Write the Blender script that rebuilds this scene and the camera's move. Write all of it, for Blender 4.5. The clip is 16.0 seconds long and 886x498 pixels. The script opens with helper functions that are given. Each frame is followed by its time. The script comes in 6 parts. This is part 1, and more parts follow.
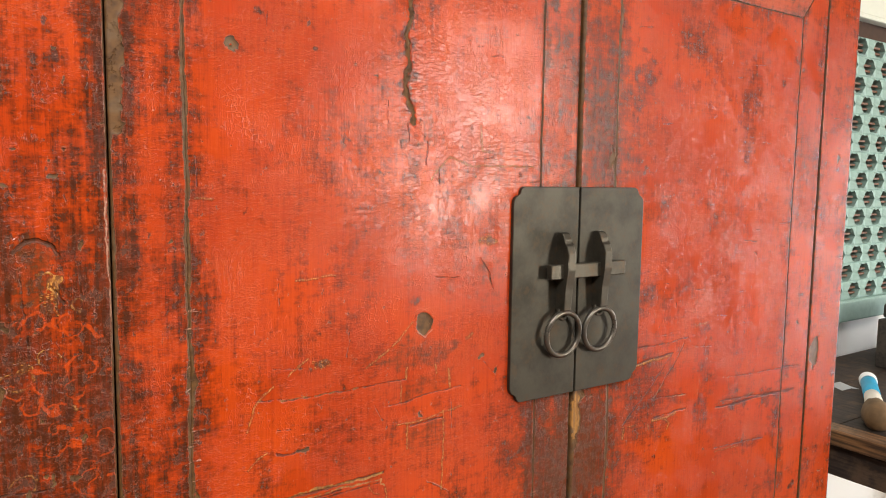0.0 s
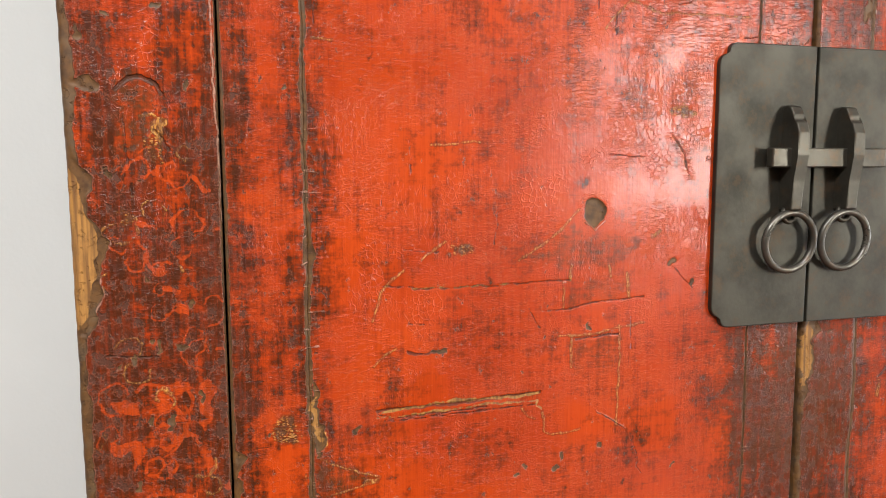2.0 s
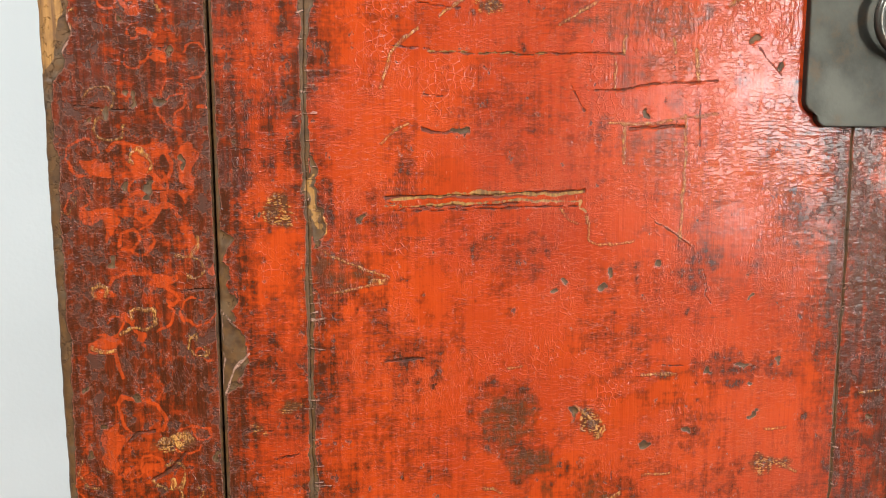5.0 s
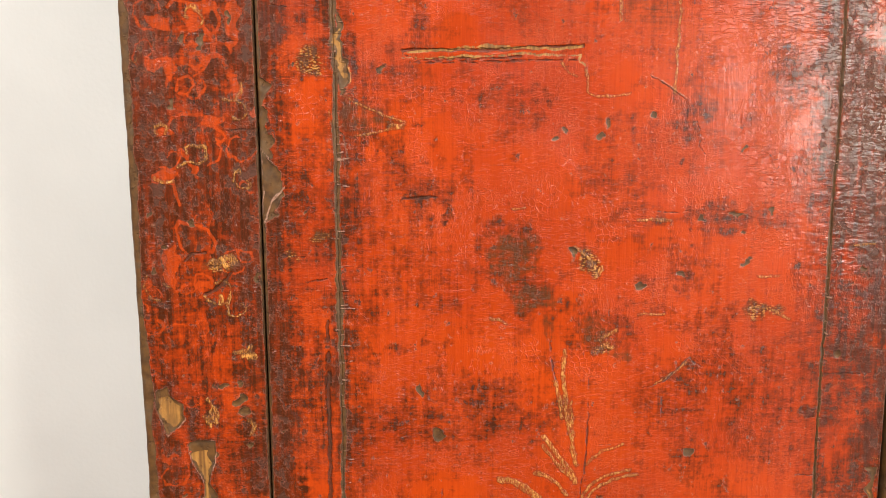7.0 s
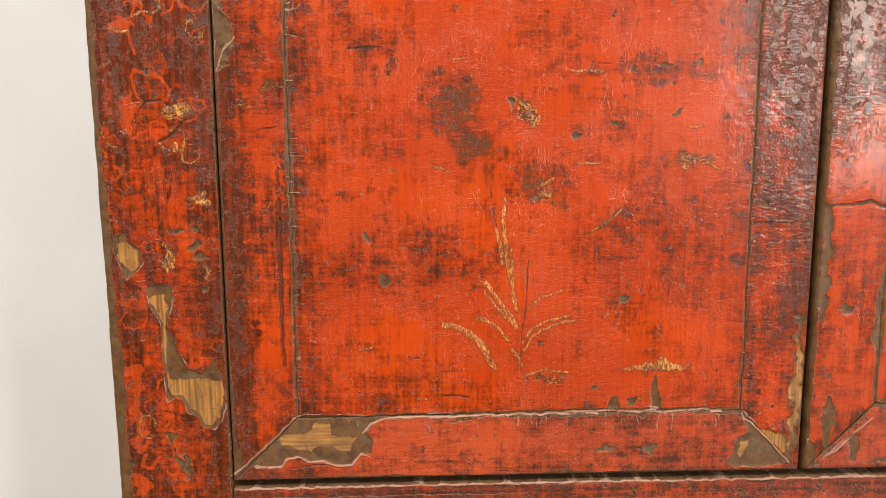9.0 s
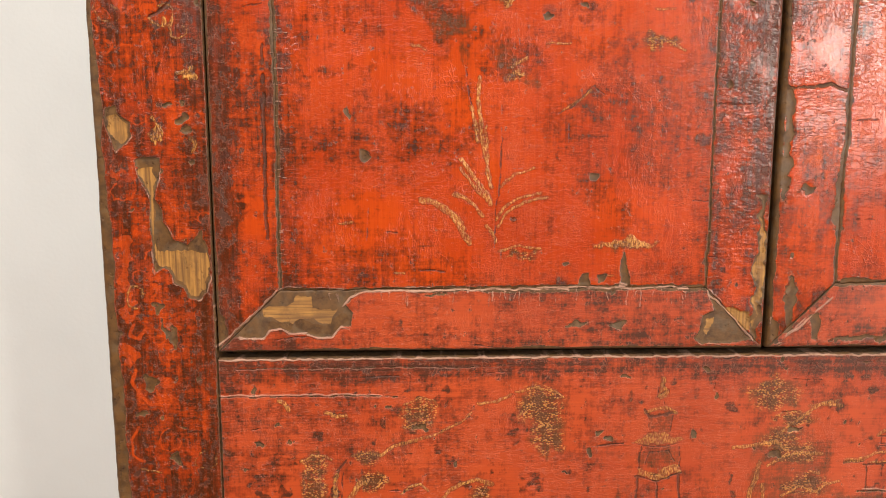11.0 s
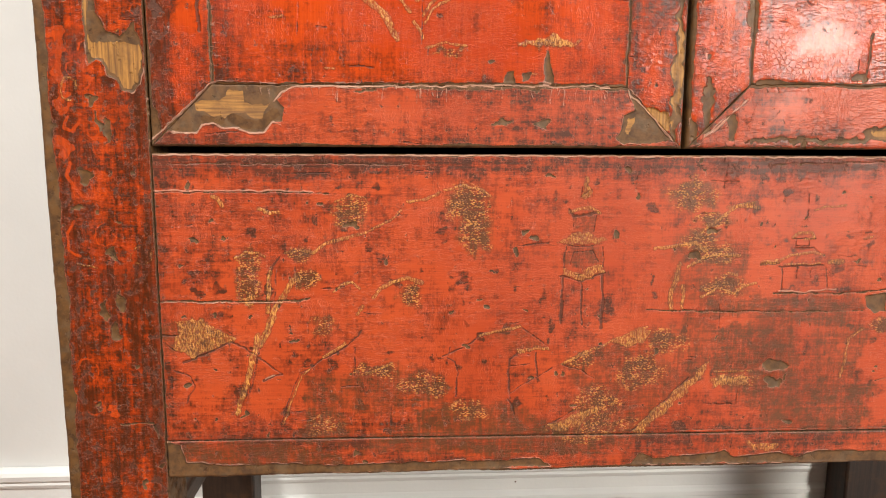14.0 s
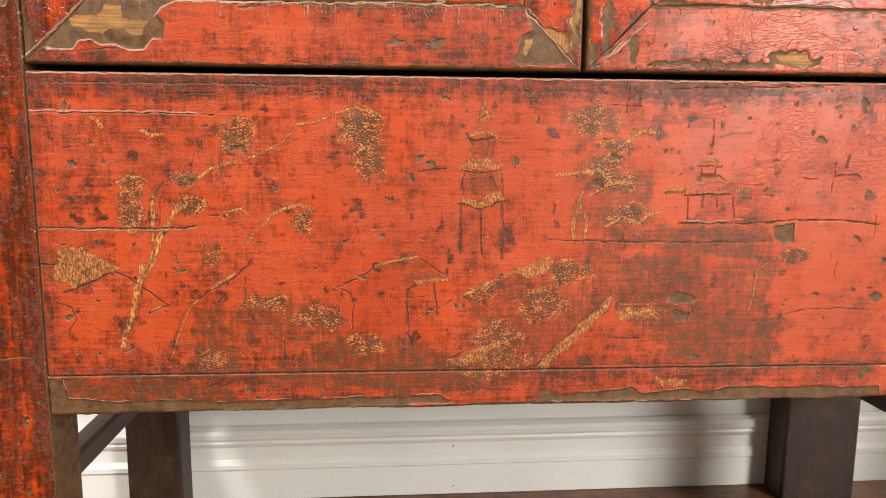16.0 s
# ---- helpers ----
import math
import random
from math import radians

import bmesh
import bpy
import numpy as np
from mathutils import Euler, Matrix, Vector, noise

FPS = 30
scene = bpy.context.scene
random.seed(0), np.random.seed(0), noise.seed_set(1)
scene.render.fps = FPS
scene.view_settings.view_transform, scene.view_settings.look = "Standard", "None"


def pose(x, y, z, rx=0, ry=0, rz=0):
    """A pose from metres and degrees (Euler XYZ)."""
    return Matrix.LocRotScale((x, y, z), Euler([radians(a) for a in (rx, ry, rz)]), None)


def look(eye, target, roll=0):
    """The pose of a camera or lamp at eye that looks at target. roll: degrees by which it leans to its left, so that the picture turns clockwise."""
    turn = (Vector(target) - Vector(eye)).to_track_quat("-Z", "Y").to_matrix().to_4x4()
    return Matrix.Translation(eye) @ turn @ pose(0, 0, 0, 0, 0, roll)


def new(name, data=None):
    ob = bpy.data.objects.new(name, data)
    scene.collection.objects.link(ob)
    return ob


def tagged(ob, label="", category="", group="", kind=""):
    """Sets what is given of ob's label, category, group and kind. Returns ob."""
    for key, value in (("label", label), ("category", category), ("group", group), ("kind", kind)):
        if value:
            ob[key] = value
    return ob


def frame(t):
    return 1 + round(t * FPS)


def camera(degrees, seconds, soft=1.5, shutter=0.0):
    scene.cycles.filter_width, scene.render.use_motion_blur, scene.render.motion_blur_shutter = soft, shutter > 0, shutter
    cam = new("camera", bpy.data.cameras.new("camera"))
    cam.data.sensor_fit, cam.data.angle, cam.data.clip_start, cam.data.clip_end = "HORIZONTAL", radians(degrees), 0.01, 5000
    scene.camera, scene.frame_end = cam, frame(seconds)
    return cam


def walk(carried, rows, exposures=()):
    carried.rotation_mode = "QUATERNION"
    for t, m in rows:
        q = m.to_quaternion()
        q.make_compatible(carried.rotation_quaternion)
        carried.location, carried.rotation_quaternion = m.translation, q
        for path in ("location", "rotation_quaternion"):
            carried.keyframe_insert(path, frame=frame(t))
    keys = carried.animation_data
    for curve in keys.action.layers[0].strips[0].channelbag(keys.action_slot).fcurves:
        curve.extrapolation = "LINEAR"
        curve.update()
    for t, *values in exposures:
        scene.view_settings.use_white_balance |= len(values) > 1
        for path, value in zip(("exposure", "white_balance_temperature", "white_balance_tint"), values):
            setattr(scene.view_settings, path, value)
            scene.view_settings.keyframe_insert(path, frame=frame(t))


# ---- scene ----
cam = camera(64.3, 16.0, soft=1.0)
PATH = [
    (0, (-0.549, -0.575, 1.375), (0.554, 1.081, 1.182), 0.8),
    (0.5, (-0.543, -0.552, 1.355), (0.45, 1.172, 1.148), 2.0),
    (1, (-0.52, -0.533, 1.335), (0.258, 1.296, 1.119), 1.6),
    (1.5, (-0.48, -0.519, 1.31), (0.131, 1.373, 1.092), 0.2),
    (2, (-0.449, -0.499, 1.266), (0.084, 1.417, 1.053), -0.2),
    (2.5, (-0.419, -0.464, 1.226), (0.035, 1.471, 1.002), -0.3),
    (3, (-0.404, -0.44, 1.179), (-0.009, 1.51, 0.97), -0.4),
    (3.5, (-0.393, -0.43, 1.158), (-0.048, 1.528, 0.942), -0.5),
    (3.7, (-0.393, -0.429, 1.155), (-0.064, 1.53, 0.927), -0.4),
    (5.8, (-0.37, -0.47, 1.084), (-0.183, 1.506, 0.845), 0.1),
    (6, (-0.364, -0.479, 1.079), (-0.222, 1.499, 0.825), 0.0),
    (6.5, (-0.361, -0.5, 1.051), (-0.269, 1.48, 0.783), -0.1),
    (7, (-0.35, -0.515, 1.018), (-0.283, 1.466, 0.753), -0.2),
    (7.5, (-0.342, -0.526, 0.999), (-0.276, 1.455, 0.733), -0.3),
    (8, (-0.334, -0.536, 0.982), (-0.265, 1.442, 0.693), -0.3),
    (8.5, (-0.318, -0.548, 0.95), (-0.245, 1.428, 0.648), -0.3),
    (9, (-0.308, -0.557, 0.91), (-0.243, 1.422, 0.629), -0.3),
    (9.2, (-0.299, -0.561, 0.906), (-0.249, 1.414, 0.592), -0.0),
    (11.5, (-0.29, -0.608, 0.779), (-0.211, 1.373, 0.515), 0.1),
    (12, (-0.285, -0.622, 0.756), (-0.204, 1.358, 0.482), 0.1),
    (12.5, (-0.282, -0.632, 0.73), (-0.195, 1.348, 0.463), 0.2),
    (13, (-0.274, -0.637, 0.71), (-0.173, 1.34, 0.424), 0.2),
    (13.5, (-0.263, -0.637, 0.677), (-0.151, 1.338, 0.383), 0.3),
    (14, (-0.245, -0.64, 0.64), (-0.128, 1.335, 0.349), 0.3),
    (14.5, (-0.23, -0.638, 0.614), (-0.11, 1.337, 0.322), 0.3),
    (15, (-0.216, -0.638, 0.599), (-0.088, 1.336, 0.299), 0.4),
    (15.5, (-0.193, -0.634, 0.584), (-0.057, 1.339, 0.284), 0.4),
    (16, (-0.16, -0.633, 0.572), (-0.007, 1.339, 0.281), 0.4),
]
EXPOSURES = [
    (0.0, -0.24, 6600, 9), (1.5, -0.18, 6150, 8), (2.5, -0.15, 5900, 5), (3.5, -0.08, 5550, 0), (5.8, 0.03, 5900, 4), (6.5, 0.03, 6400, 8),
    (9.0, 0.02, 6400, 8), (12.5, 0.07, 6420, 8), (16.0, 0.26, 6400, 8),
]
walk(cam, [(t, look(eye, target, roll)) for t, eye, target, roll in PATH], EXPOSURES)

# ---- light ----
world = bpy.data.worlds.new("sky")
scene.world = world
world.use_nodes = True
_bg = world.node_tree.nodes["Background"]
_sky = world.node_tree.nodes.new("ShaderNodeTexSky")
_sky.sky_type, _sky.sun_disc, _sky.sun_elevation, _sky.sun_rotation = "NISHITA", False, radians(38), radians(150)
world.node_tree.links.new(_sky.outputs[0], _bg.inputs[0])
_bg.inputs[1].default_value = 0.12


def area(name, loc, target, sx, sy, watts, colour):
    d = bpy.data.lights.new(name, "AREA")
    d.shape, d.size, d.size_y, d.energy, d.color = "RECTANGLE", sx, sy, watts, colour
    ob = new(name, d)
    ob.matrix_world = look(loc, target)
    return ob


# daylight in the south window, an added side light, and two ceiling lamps
WIN_X0, WIN_X1, WIN_Z0, WIN_Z1 = 1.7, 2.75, 0.7, 2.4
area("window_daylight", (2.22, -3.28, 1.58), (1.6, 0, 1.2), 0.66, 1.45, 122, (1.0, 0.935, 0.82))
# added side light, placed to brighten the wall under the cabinet
area("added_side_light", (3.38, -0.65, 1.0), (0, -0.2, 0.5), 0.6, 1.5, 44, (0.97, 0.98, 1.0))
for lx, watts in ((-1.45, 76), (-0.4, 36)):
    area("ceiling_lamp_light", (lx, -1.4, 2.66), (lx, -1.4, 0), 0.4, 0.4, watts, (1.0, 0.96, 0.90))


# ---- materials ----
def nodes_of(name):
    m = bpy.data.materials.new(name)
    m.use_nodes = True
    nt = m.node_tree
    return m, nt, nt.nodes["Principled BSDF"]


class Net:
    """Short hand for wiring shader nodes."""

    def __init__(self, nt):
        self.nt = nt
        self.obj = nt.nodes.new("ShaderNodeTexCoord").outputs["Object"]

    def put(self, socket, value):
        if hasattr(value, "is_linked"):
            self.nt.links.new(value, socket)
        else:
            socket.default_value = value

    def stretch(self, sx, sy, sz, shift=0.0):
        n = self.nt.nodes.new("ShaderNodeMapping")
        n.inputs["Scale"].default_value = (sx, sy, sz)
        n.inputs["Location"].default_value = (shift, shift, shift)
        self.put(n.inputs["Vector"], self.obj)
        return n.outputs[0]

    def noise(self, vec, scale, detail=4.0, rough=0.55):
        n = self.nt.nodes.new("ShaderNodeTexNoise")
        self.put(n.inputs["Vector"], vec)
        n.inputs["Scale"].default_value, n.inputs["Detail"].default_value, n.inputs["Roughness"].default_value = scale, detail, rough
        return n.outputs[0]

    def cells(self, vec, scale, feature="F1"):
        n = self.nt.nodes.new("ShaderNodeTexVoronoi")
        n.feature = feature
        self.put(n.inputs["Vector"], vec)
        n.inputs["Scale"].default_value = scale
        return n.outputs[0]

    def math(self, op, a, b=0.0, clamp=False):
        n = self.nt.nodes.new("ShaderNodeMath")
        n.operation, n.use_clamp = op, clamp
        self.put(n.inputs[0], a)
        self.put(n.inputs[1], b)
        return n.outputs[0]

    def ramp(self, v, lo, hi, out0=0.0, out1=1.0):
        n = self.nt.nodes.new("ShaderNodeMapRange")
        n.interpolation_type = "SMOOTHSTEP"
        self.put(n.inputs["Value"], v)
        for k, q in (("From Min", lo), ("From Max", hi), ("To Min", out0), ("To Max", out1)):
            n.inputs[k].default_value = q
        return n.outputs["Result"]

    def mix(self, f, a, b):
        n = self.nt.nodes.new("ShaderNodeMix")
        n.data_type = "RGBA"
        self.put(n.inputs[0], f)
        self.put(n.inputs[6], a if hasattr(a, "is_linked") else (*a, 1))
        self.put(n.inputs[7], b if hasattr(b, "is_linked") else (*b, 1))
        return n.outputs[2]

    def attr(self, name):
        n = self.nt.nodes.new("ShaderNodeAttribute")
        n.attribute_name = name
        return n.outputs["Fac"]

    def bump(self, height, metres, strength=1.0, normal=None):
        n = self.nt.nodes.new("ShaderNodeBump")
        n.inputs["Strength"].default_value, n.inputs["Distance"].default_value = strength, metres
        self.put(n.inputs["Height"], height)
        if normal is not None:
            self.put(n.inputs["Normal"], normal)
        return n.outputs[0]


def lacquer(name, flat=False):
    """Worn red lacquer over a grey-brown ground coat on elm; wear, gilding and marks come with the boards."""
    m, nt, b = nodes_of(name)
    k = Net(nt)

    def grained(across, deep, along, shift=0.0):
        return k.stretch(along, deep, across, shift) if flat else k.stretch(across, deep, along, shift)

    fine = k.noise(k.obj, 420, 3)
    mid = k.noise(k.obj, 110, 5, 0.6)
    broad = k.noise(k.obj, 9, 4)
    streak = k.noise(grained(300, 60, 14), 1.0, 5, 0.65)
    brush = k.noise(grained(900, 200, 22), 1.0, 3)
    blot = k.noise(k.stretch(1, 1, 0.7), 42, 6, 0.7)
    cross = k.noise(grained(28, 60, 380, 2.0), 1.0, 4, 0.6)
    # reds; the level boards' duller red has hazy sheen mixed into it
    tones = ((0.455, 0.066, 0.015), (0.365, 0.046, 0.010)) if flat else ((0.475, 0.052, 0.0040), (0.380, 0.036, 0.0035))
    red = k.mix(k.ramp(broad, 0.35, 0.68), *tones)
    red = k.mix(k.math("MULTIPLY", k.ramp(streak, 0.42, 0.72), 0.35), red, (0.24, 0.019, 0.004))
    red = k.mix(k.math("MULTIPLY", k.ramp(brush, 0.5, 0.75), 0.3), red, (0.54, 0.074, 0.009))
    # dark wear
    worn = k.attr("worn")
    rough_sum = k.math("MULTIPLY", k.math("SUBTRACT", blot, 0.5), 1.7)
    for noise_, much in ((streak, 1.0), (cross, 0.9), (mid, 1.5), (fine, 0.9)):
        rough_sum = k.math("ADD", rough_sum, k.math("MULTIPLY", k.math("SUBTRACT", noise_, 0.5), much))
    w = k.math("ADD", worn, k.math("MULTIPLY", rough_sum, k.ramp(worn, -0.1, 0.5, 0.7, 1.15)))
    wmask = k.ramp(w, 0.44, 0.88)
    thin = k.ramp(w, 0.02, 0.50)
    grime = k.mix(k.ramp(k.math("ADD", k.math("MULTIPLY", streak, 0.7), k.math("MULTIPLY", mid, 0.3)), 0.40, 0.56), (0.140, 0.020, 0.004), (0.026, 0.010, 0.003))
    col = k.mix(k.math("MULTIPLY", thin, 0.70), red, (0.175, 0.022, 0.004))
    col = k.mix(k.math("MULTIPLY", wmask, 0.85), col, grime)
    flake = k.math("ADD", k.noise(k.stretch(1, 1, 0.8, 3.0), 120, 4, 0.7), k.math("MULTIPLY", worn, 0.10))
    spots = k.ramp(flake, 0.66, 0.70)
    # pink rim round the flakes, an edge glint put into the colour
    col = k.mix(k.math("MULTIPLY", k.ramp(flake, 0.63, 0.655), 0.20), col, (0.58, 0.19, 0.11))
    col = k.mix(k.math("MULTIPLY", spots, 0.80), col, (0.050, 0.018, 0.009))
    hair = k.ramp(k.noise(grained(1250, 100, 30, 7.0), 1.0, 4, 0.6), 0.56, 0.66)
    col = k.mix(k.math("MULTIPLY", k.math("MULTIPLY", hair, k.ramp(k.noise(k.stretch(1, 1, 0.5, 8.0), 22, 3), 0.42, 0.65, 0.05, 0.9)), k.ramp(worn, -0.2, 0.5, 0.15, 0.8)), col, (0.050, 0.014, 0.006))
    scuff = k.ramp(k.noise(k.stretch(26, 60, 420, 5.0), 1.0, 3), 0.66, 0.74)
    col = k.mix(k.math("MULTIPLY", scuff, k.ramp(worn, -0.2, 0.4, 0.2, 0.7)), col, (0.06, 0.018, 0.008))
    # crackle: short level ridges, upright ones, and a fine net
    ridge_a = k.ramp(k.math("ABSOLUTE", k.math("SUBTRACT", k.noise(k.stretch(90, 90, 420, 1.0), 1.0, 2), 0.5)), 0.0, 0.035, 1.0, 0.0)
    ridge_b = k.ramp(k.math("ABSOLUTE", k.math("SUBTRACT", k.noise(k.stretch(300, 90, 70, 9.0), 1.0, 2), 0.5)), 0.0, 0.03, 1.0, 0.0)
    warp = k.nt.nodes.new("ShaderNodeVectorMath")
    warp.operation = "MULTIPLY_ADD"
    wn = k.nt.nodes.new("ShaderNodeTexNoise")
    wn.inputs["Scale"].default_value = 90
    k.put(wn.inputs["Vector"], k.obj)
    k.put(warp.inputs[0], wn.outputs["Color"])
    warp.inputs[1].default_value = (0.006, 0.006, 0.006)
    k.put(warp.inputs[2], k.obj)
    net = k.ramp(k.cells(warp.outputs[0], 230, "DISTANCE_TO_EDGE"), 0.0, 0.10, 1.0, 0.0)
    net = k.math("MULTIPLY", net, k.ramp(k.noise(k.stretch(1, 1, 1, 13.0), 26, 4), 0.46, 0.68, 0.0, 0.25 if flat else 0.7))
    crack = k.math("MAXIMUM", k.math("MULTIPLY", ridge_a, k.math("MAXIMUM", k.ramp(k.noise(k.obj, 13, 3), 0.42, 0.6), k.ramp(k.attr("chip"), -7.0, -1.0, 0.0, 0.7))), k.math("MULTIPLY", ridge_b, k.ramp(k.noise(k.stretch(1, 1, 1, 4.0), 17, 3), 0.5, 0.65)))
    crack = k.math("MAXIMUM", crack, net)
    col = k.mix(k.math("MULTIPLY", k.math("MULTIPLY", crack, k.math("SUBTRACT", 1.0, k.math("MULTIPLY", thin, 0.6))), 0.24), col, (0.60, 0.12, 0.035))
    wash = k.math("MULTIPLY", k.attr("wash"), k.ramp(k.math("ADD", k.math("ADD", k.math("MULTIPLY", mid, 0.7), k.math("MULTIPLY", cross, 0.7)), k.math("MULTIPLY", streak, 0.6)), 0.80, 1.22, 0.15, 1.0))
    col = k.mix(k.math("MULTIPLY", wash, 0.85), col, (0.125, 0.042, 0.012))
    # fresh strokes of red over the dark ground
    wob = k.math("MULTIPLY", k.math("SUBTRACT", mid, 0.5), 3.2)
    wob2 = k.math("MULTIPLY", k.math("SUBTRACT", fine, 0.5), 1.6)
    both = k.math("ADD", wob, wob2)
    fresh = k.ramp(k.math("ADD", k.attr("fresh"), k.math("MULTIPLY", both, 0.45)), -0.3, 0.35)
    col = k.mix(k.math("MULTIPLY", k.math("MULTIPLY", fresh, k.ramp(streak, 0.38, 0.60, 1.0, 0.55)), 0.92), col, (0.47, 0.054, 0.006))
    # drawn lines and gilding
    ink = k.ramp(k.math("ADD", k.attr("ink"), k.math("MULTIPLY", both, 0.8)), -0.35, 0.45)
    col = k.mix(k.math("MULTIPLY", ink, 0.74), col, (0.060, 0.020, 0.008))
    stip = k.ramp(k.math("ADD", k.math("MULTIPLY", k.cells(k.stretch(400, 400, 760, 3.0), 1.0), 0.75), k.math("MULTIPLY", mid, 0.6)), 0.50, 0.66)
    fl = k.attr("fleck")
    flm = k.math("MULTIPLY", k.ramp(k.math("ADD", fl, k.math("MULTIPLY", k.math("SUBTRACT", blot, 0.5), 1.6)), 0.2, 0.65), k.math("SUBTRACT", 1.0, stip))
    gv = k.math("ADD", k.attr("gold"), k.math("MULTIPLY", both, 0.9))
    gold = k.ramp(gv, -0.3, 0.5)
    col = k.mix(k.math("MULTIPLY", k.ramp(gv, -1.0, -0.2), 0.4), col, (0.06, 0.022, 0.010))
    hatch = k.ramp(k.noise(k.stretch(1, 1, 0.4, 11.0), 700, 3), 0.42, 0.60, 0.14, 1.0)
    gm = k.math("MAXIMUM", k.math("MULTIPLY", k.math("MULTIPLY", gold, hatch), 0.92), k.math("MULTIPLY", flm, 0.60), True)
    gcol = k.mix(k.ramp(mid, 0.38, 0.62), (0.68, 0.315, 0.072), (0.32, 0.125, 0.032))
    col = k.mix(gm, col, gcol)
    # chips down to the ground coat and to the wood
    cv = k.math("ADD", k.attr("chip"), both)
    # light rim round chips: gesso, plus the edge's glint put into the colour
    col = k.mix(k.math("MULTIPLY", k.ramp(cv, -0.6, -0.2), 0.30), col, (0.50, 0.22, 0.14))
    chip = k.ramp(cv, -0.1, 0.25)
    ground = k.mix(k.ramp(mid, 0.35, 0.7), (0.130, 0.059, 0.017), (0.058, 0.025, 0.008))
    ground = k.mix(k.math("MULTIPLY", k.ramp(k.noise(k.stretch(1, 1, 1, 15.0), 60, 4), 0.5, 0.64), 0.30), ground, (0.140, 0.104, 0.066))
    col = k.mix(chip, col, ground)
    wood = k.ramp(k.math("ADD", k.attr("wood"), both), -0.1, 0.4)
    grain = k.noise(grained(420, 100, 18, 2.0), 1.0, 4)
    wcol = k.mix(k.ramp(grain, 0.35, 0.68), (0.40, 0.19, 0.046), (0.16, 0.070, 0.020))
    wcol = k.mix(k.math("MULTIPLY", k.ramp(blot, 0.46, 0.62), 0.45), wcol, (0.12, 0.058, 0.022))
    col = k.mix(wood, col, wcol)
    # pale lines: gesso at peeled rims, and glints painted along edges and lips
    pale = k.ramp(k.math("ADD", k.attr("pale"), k.math("MULTIPLY", both, 0.5)), -0.25, 0.35)
    col = k.mix(k.math("MULTIPLY", pale, 0.55), col, (0.62, 0.34, 0.24))
    k.put(b.inputs["Base Color"], col)
    rough = k.math("ADD", k.math("MULTIPLY", mid, 0.16), k.math("MULTIPLY", wmask, 0.06))
    rough = k.math("ADD", rough, k.math("MULTIPLY", k.math("MAXIMUM", chip, wood), 0.30))
    rough = k.math("ADD", rough, k.math("MULTIPLY", k.math("MAXIMUM", ink, spots), 0.25))
    k.put(b.inputs["Roughness"], k.math("ADD", rough, 0.30 if flat else 0.13))
    b.inputs["Specular IOR Level"].default_value = 0.5 if flat else 0.36
    # relief: fine crackle across the grain, brush marks, chip steps
    h = k.math("ADD", k.math("MULTIPLY", crack, 0.28), k.math("MULTIPLY", brush, 0.09))
    h = k.math("MULTIPLY", h, k.math("SUBTRACT", 1.0, k.math("MAXIMUM", chip, wood)))
    rumple = k.attr("rumple")
    swell = k.noise(k.stretch(0.75, 1, 1.5, 6.0), 170, 2, 0.5)
    h = k.math("ADD", h, k.math("MULTIPLY", k.math("ADD", k.math("MULTIPLY", swell, 3.5), k.math("MULTIPLY", mid, 0.5)), k.math("MULTIPLY", rumple, 1.0)))
    h = k.math("ADD", h, k.math("MULTIPLY", fine, 0.05))
    h = k.math("ADD", h, k.math("MULTIPLY", gm, 0.4))
    h = k.math("ADD", h, k.math("MULTIPLY", pale, 0.9))
    h = k.math("SUBTRACT", h, k.math("MULTIPLY", k.math("MAXIMUM", k.math("MULTIPLY", chip, 2.8), ink), 1.0))
    h = k.math("SUBTRACT", h, k.math("MULTIPLY", spots, 0.8))
    k.put(b.inputs["Normal"], k.bump(h, 0.0013, 0.9))
    return m


def timber(name, light, dark, along="z", rough=0.5, stain=(0.02, 0.012, 0.008), much=0.5):
    m, nt, b = nodes_of(name)
    k = Net(nt)
    s = {"x": (9, 160, 160), "y": (160, 9, 160), "z": (160, 160, 9)}[along]
    g = k.noise(k.stretch(*s), 1.0, 5, 0.6)
    col = k.mix(k.ramp(g, 0.35, 0.68), light, dark)
    bl = k.noise(k.obj, 18, 5, 0.65)
    col = k.mix(k.math("MULTIPLY", k.ramp(bl, 0.48, 0.66), much), col, stain)
    k.put(b.inputs["Base Color"], col)
    k.put(b.inputs["Roughness"], k.math("ADD", k.math("MULTIPLY", bl, 0.25), rough - 0.12))
    k.put(b.inputs["Normal"], k.bump(k.math("ADD", g, k.math("MULTIPLY", bl, 0.6)), 0.0007, 0.6))
    return m


def plaster(name, colour, rough=0.75):
    m, nt, b = nodes_of(name)
    k = Net(nt)
    n1, n2 = k.noise(k.obj, 3, 4), k.noise(k.obj, 160, 3)
    shade = tuple(v * 0.93 for v in colour)
    k.put(b.inputs["Base Color"], k.mix(k.ramp(n1, 0.35, 0.7), colour, shade))
    b.inputs["Roughness"].default_value = rough
    k.put(b.inputs["Normal"], k.bump(k.math("ADD", n2, k.math("MULTIPLY", n1, 2.0)), 0.0006, 0.4))
    return m


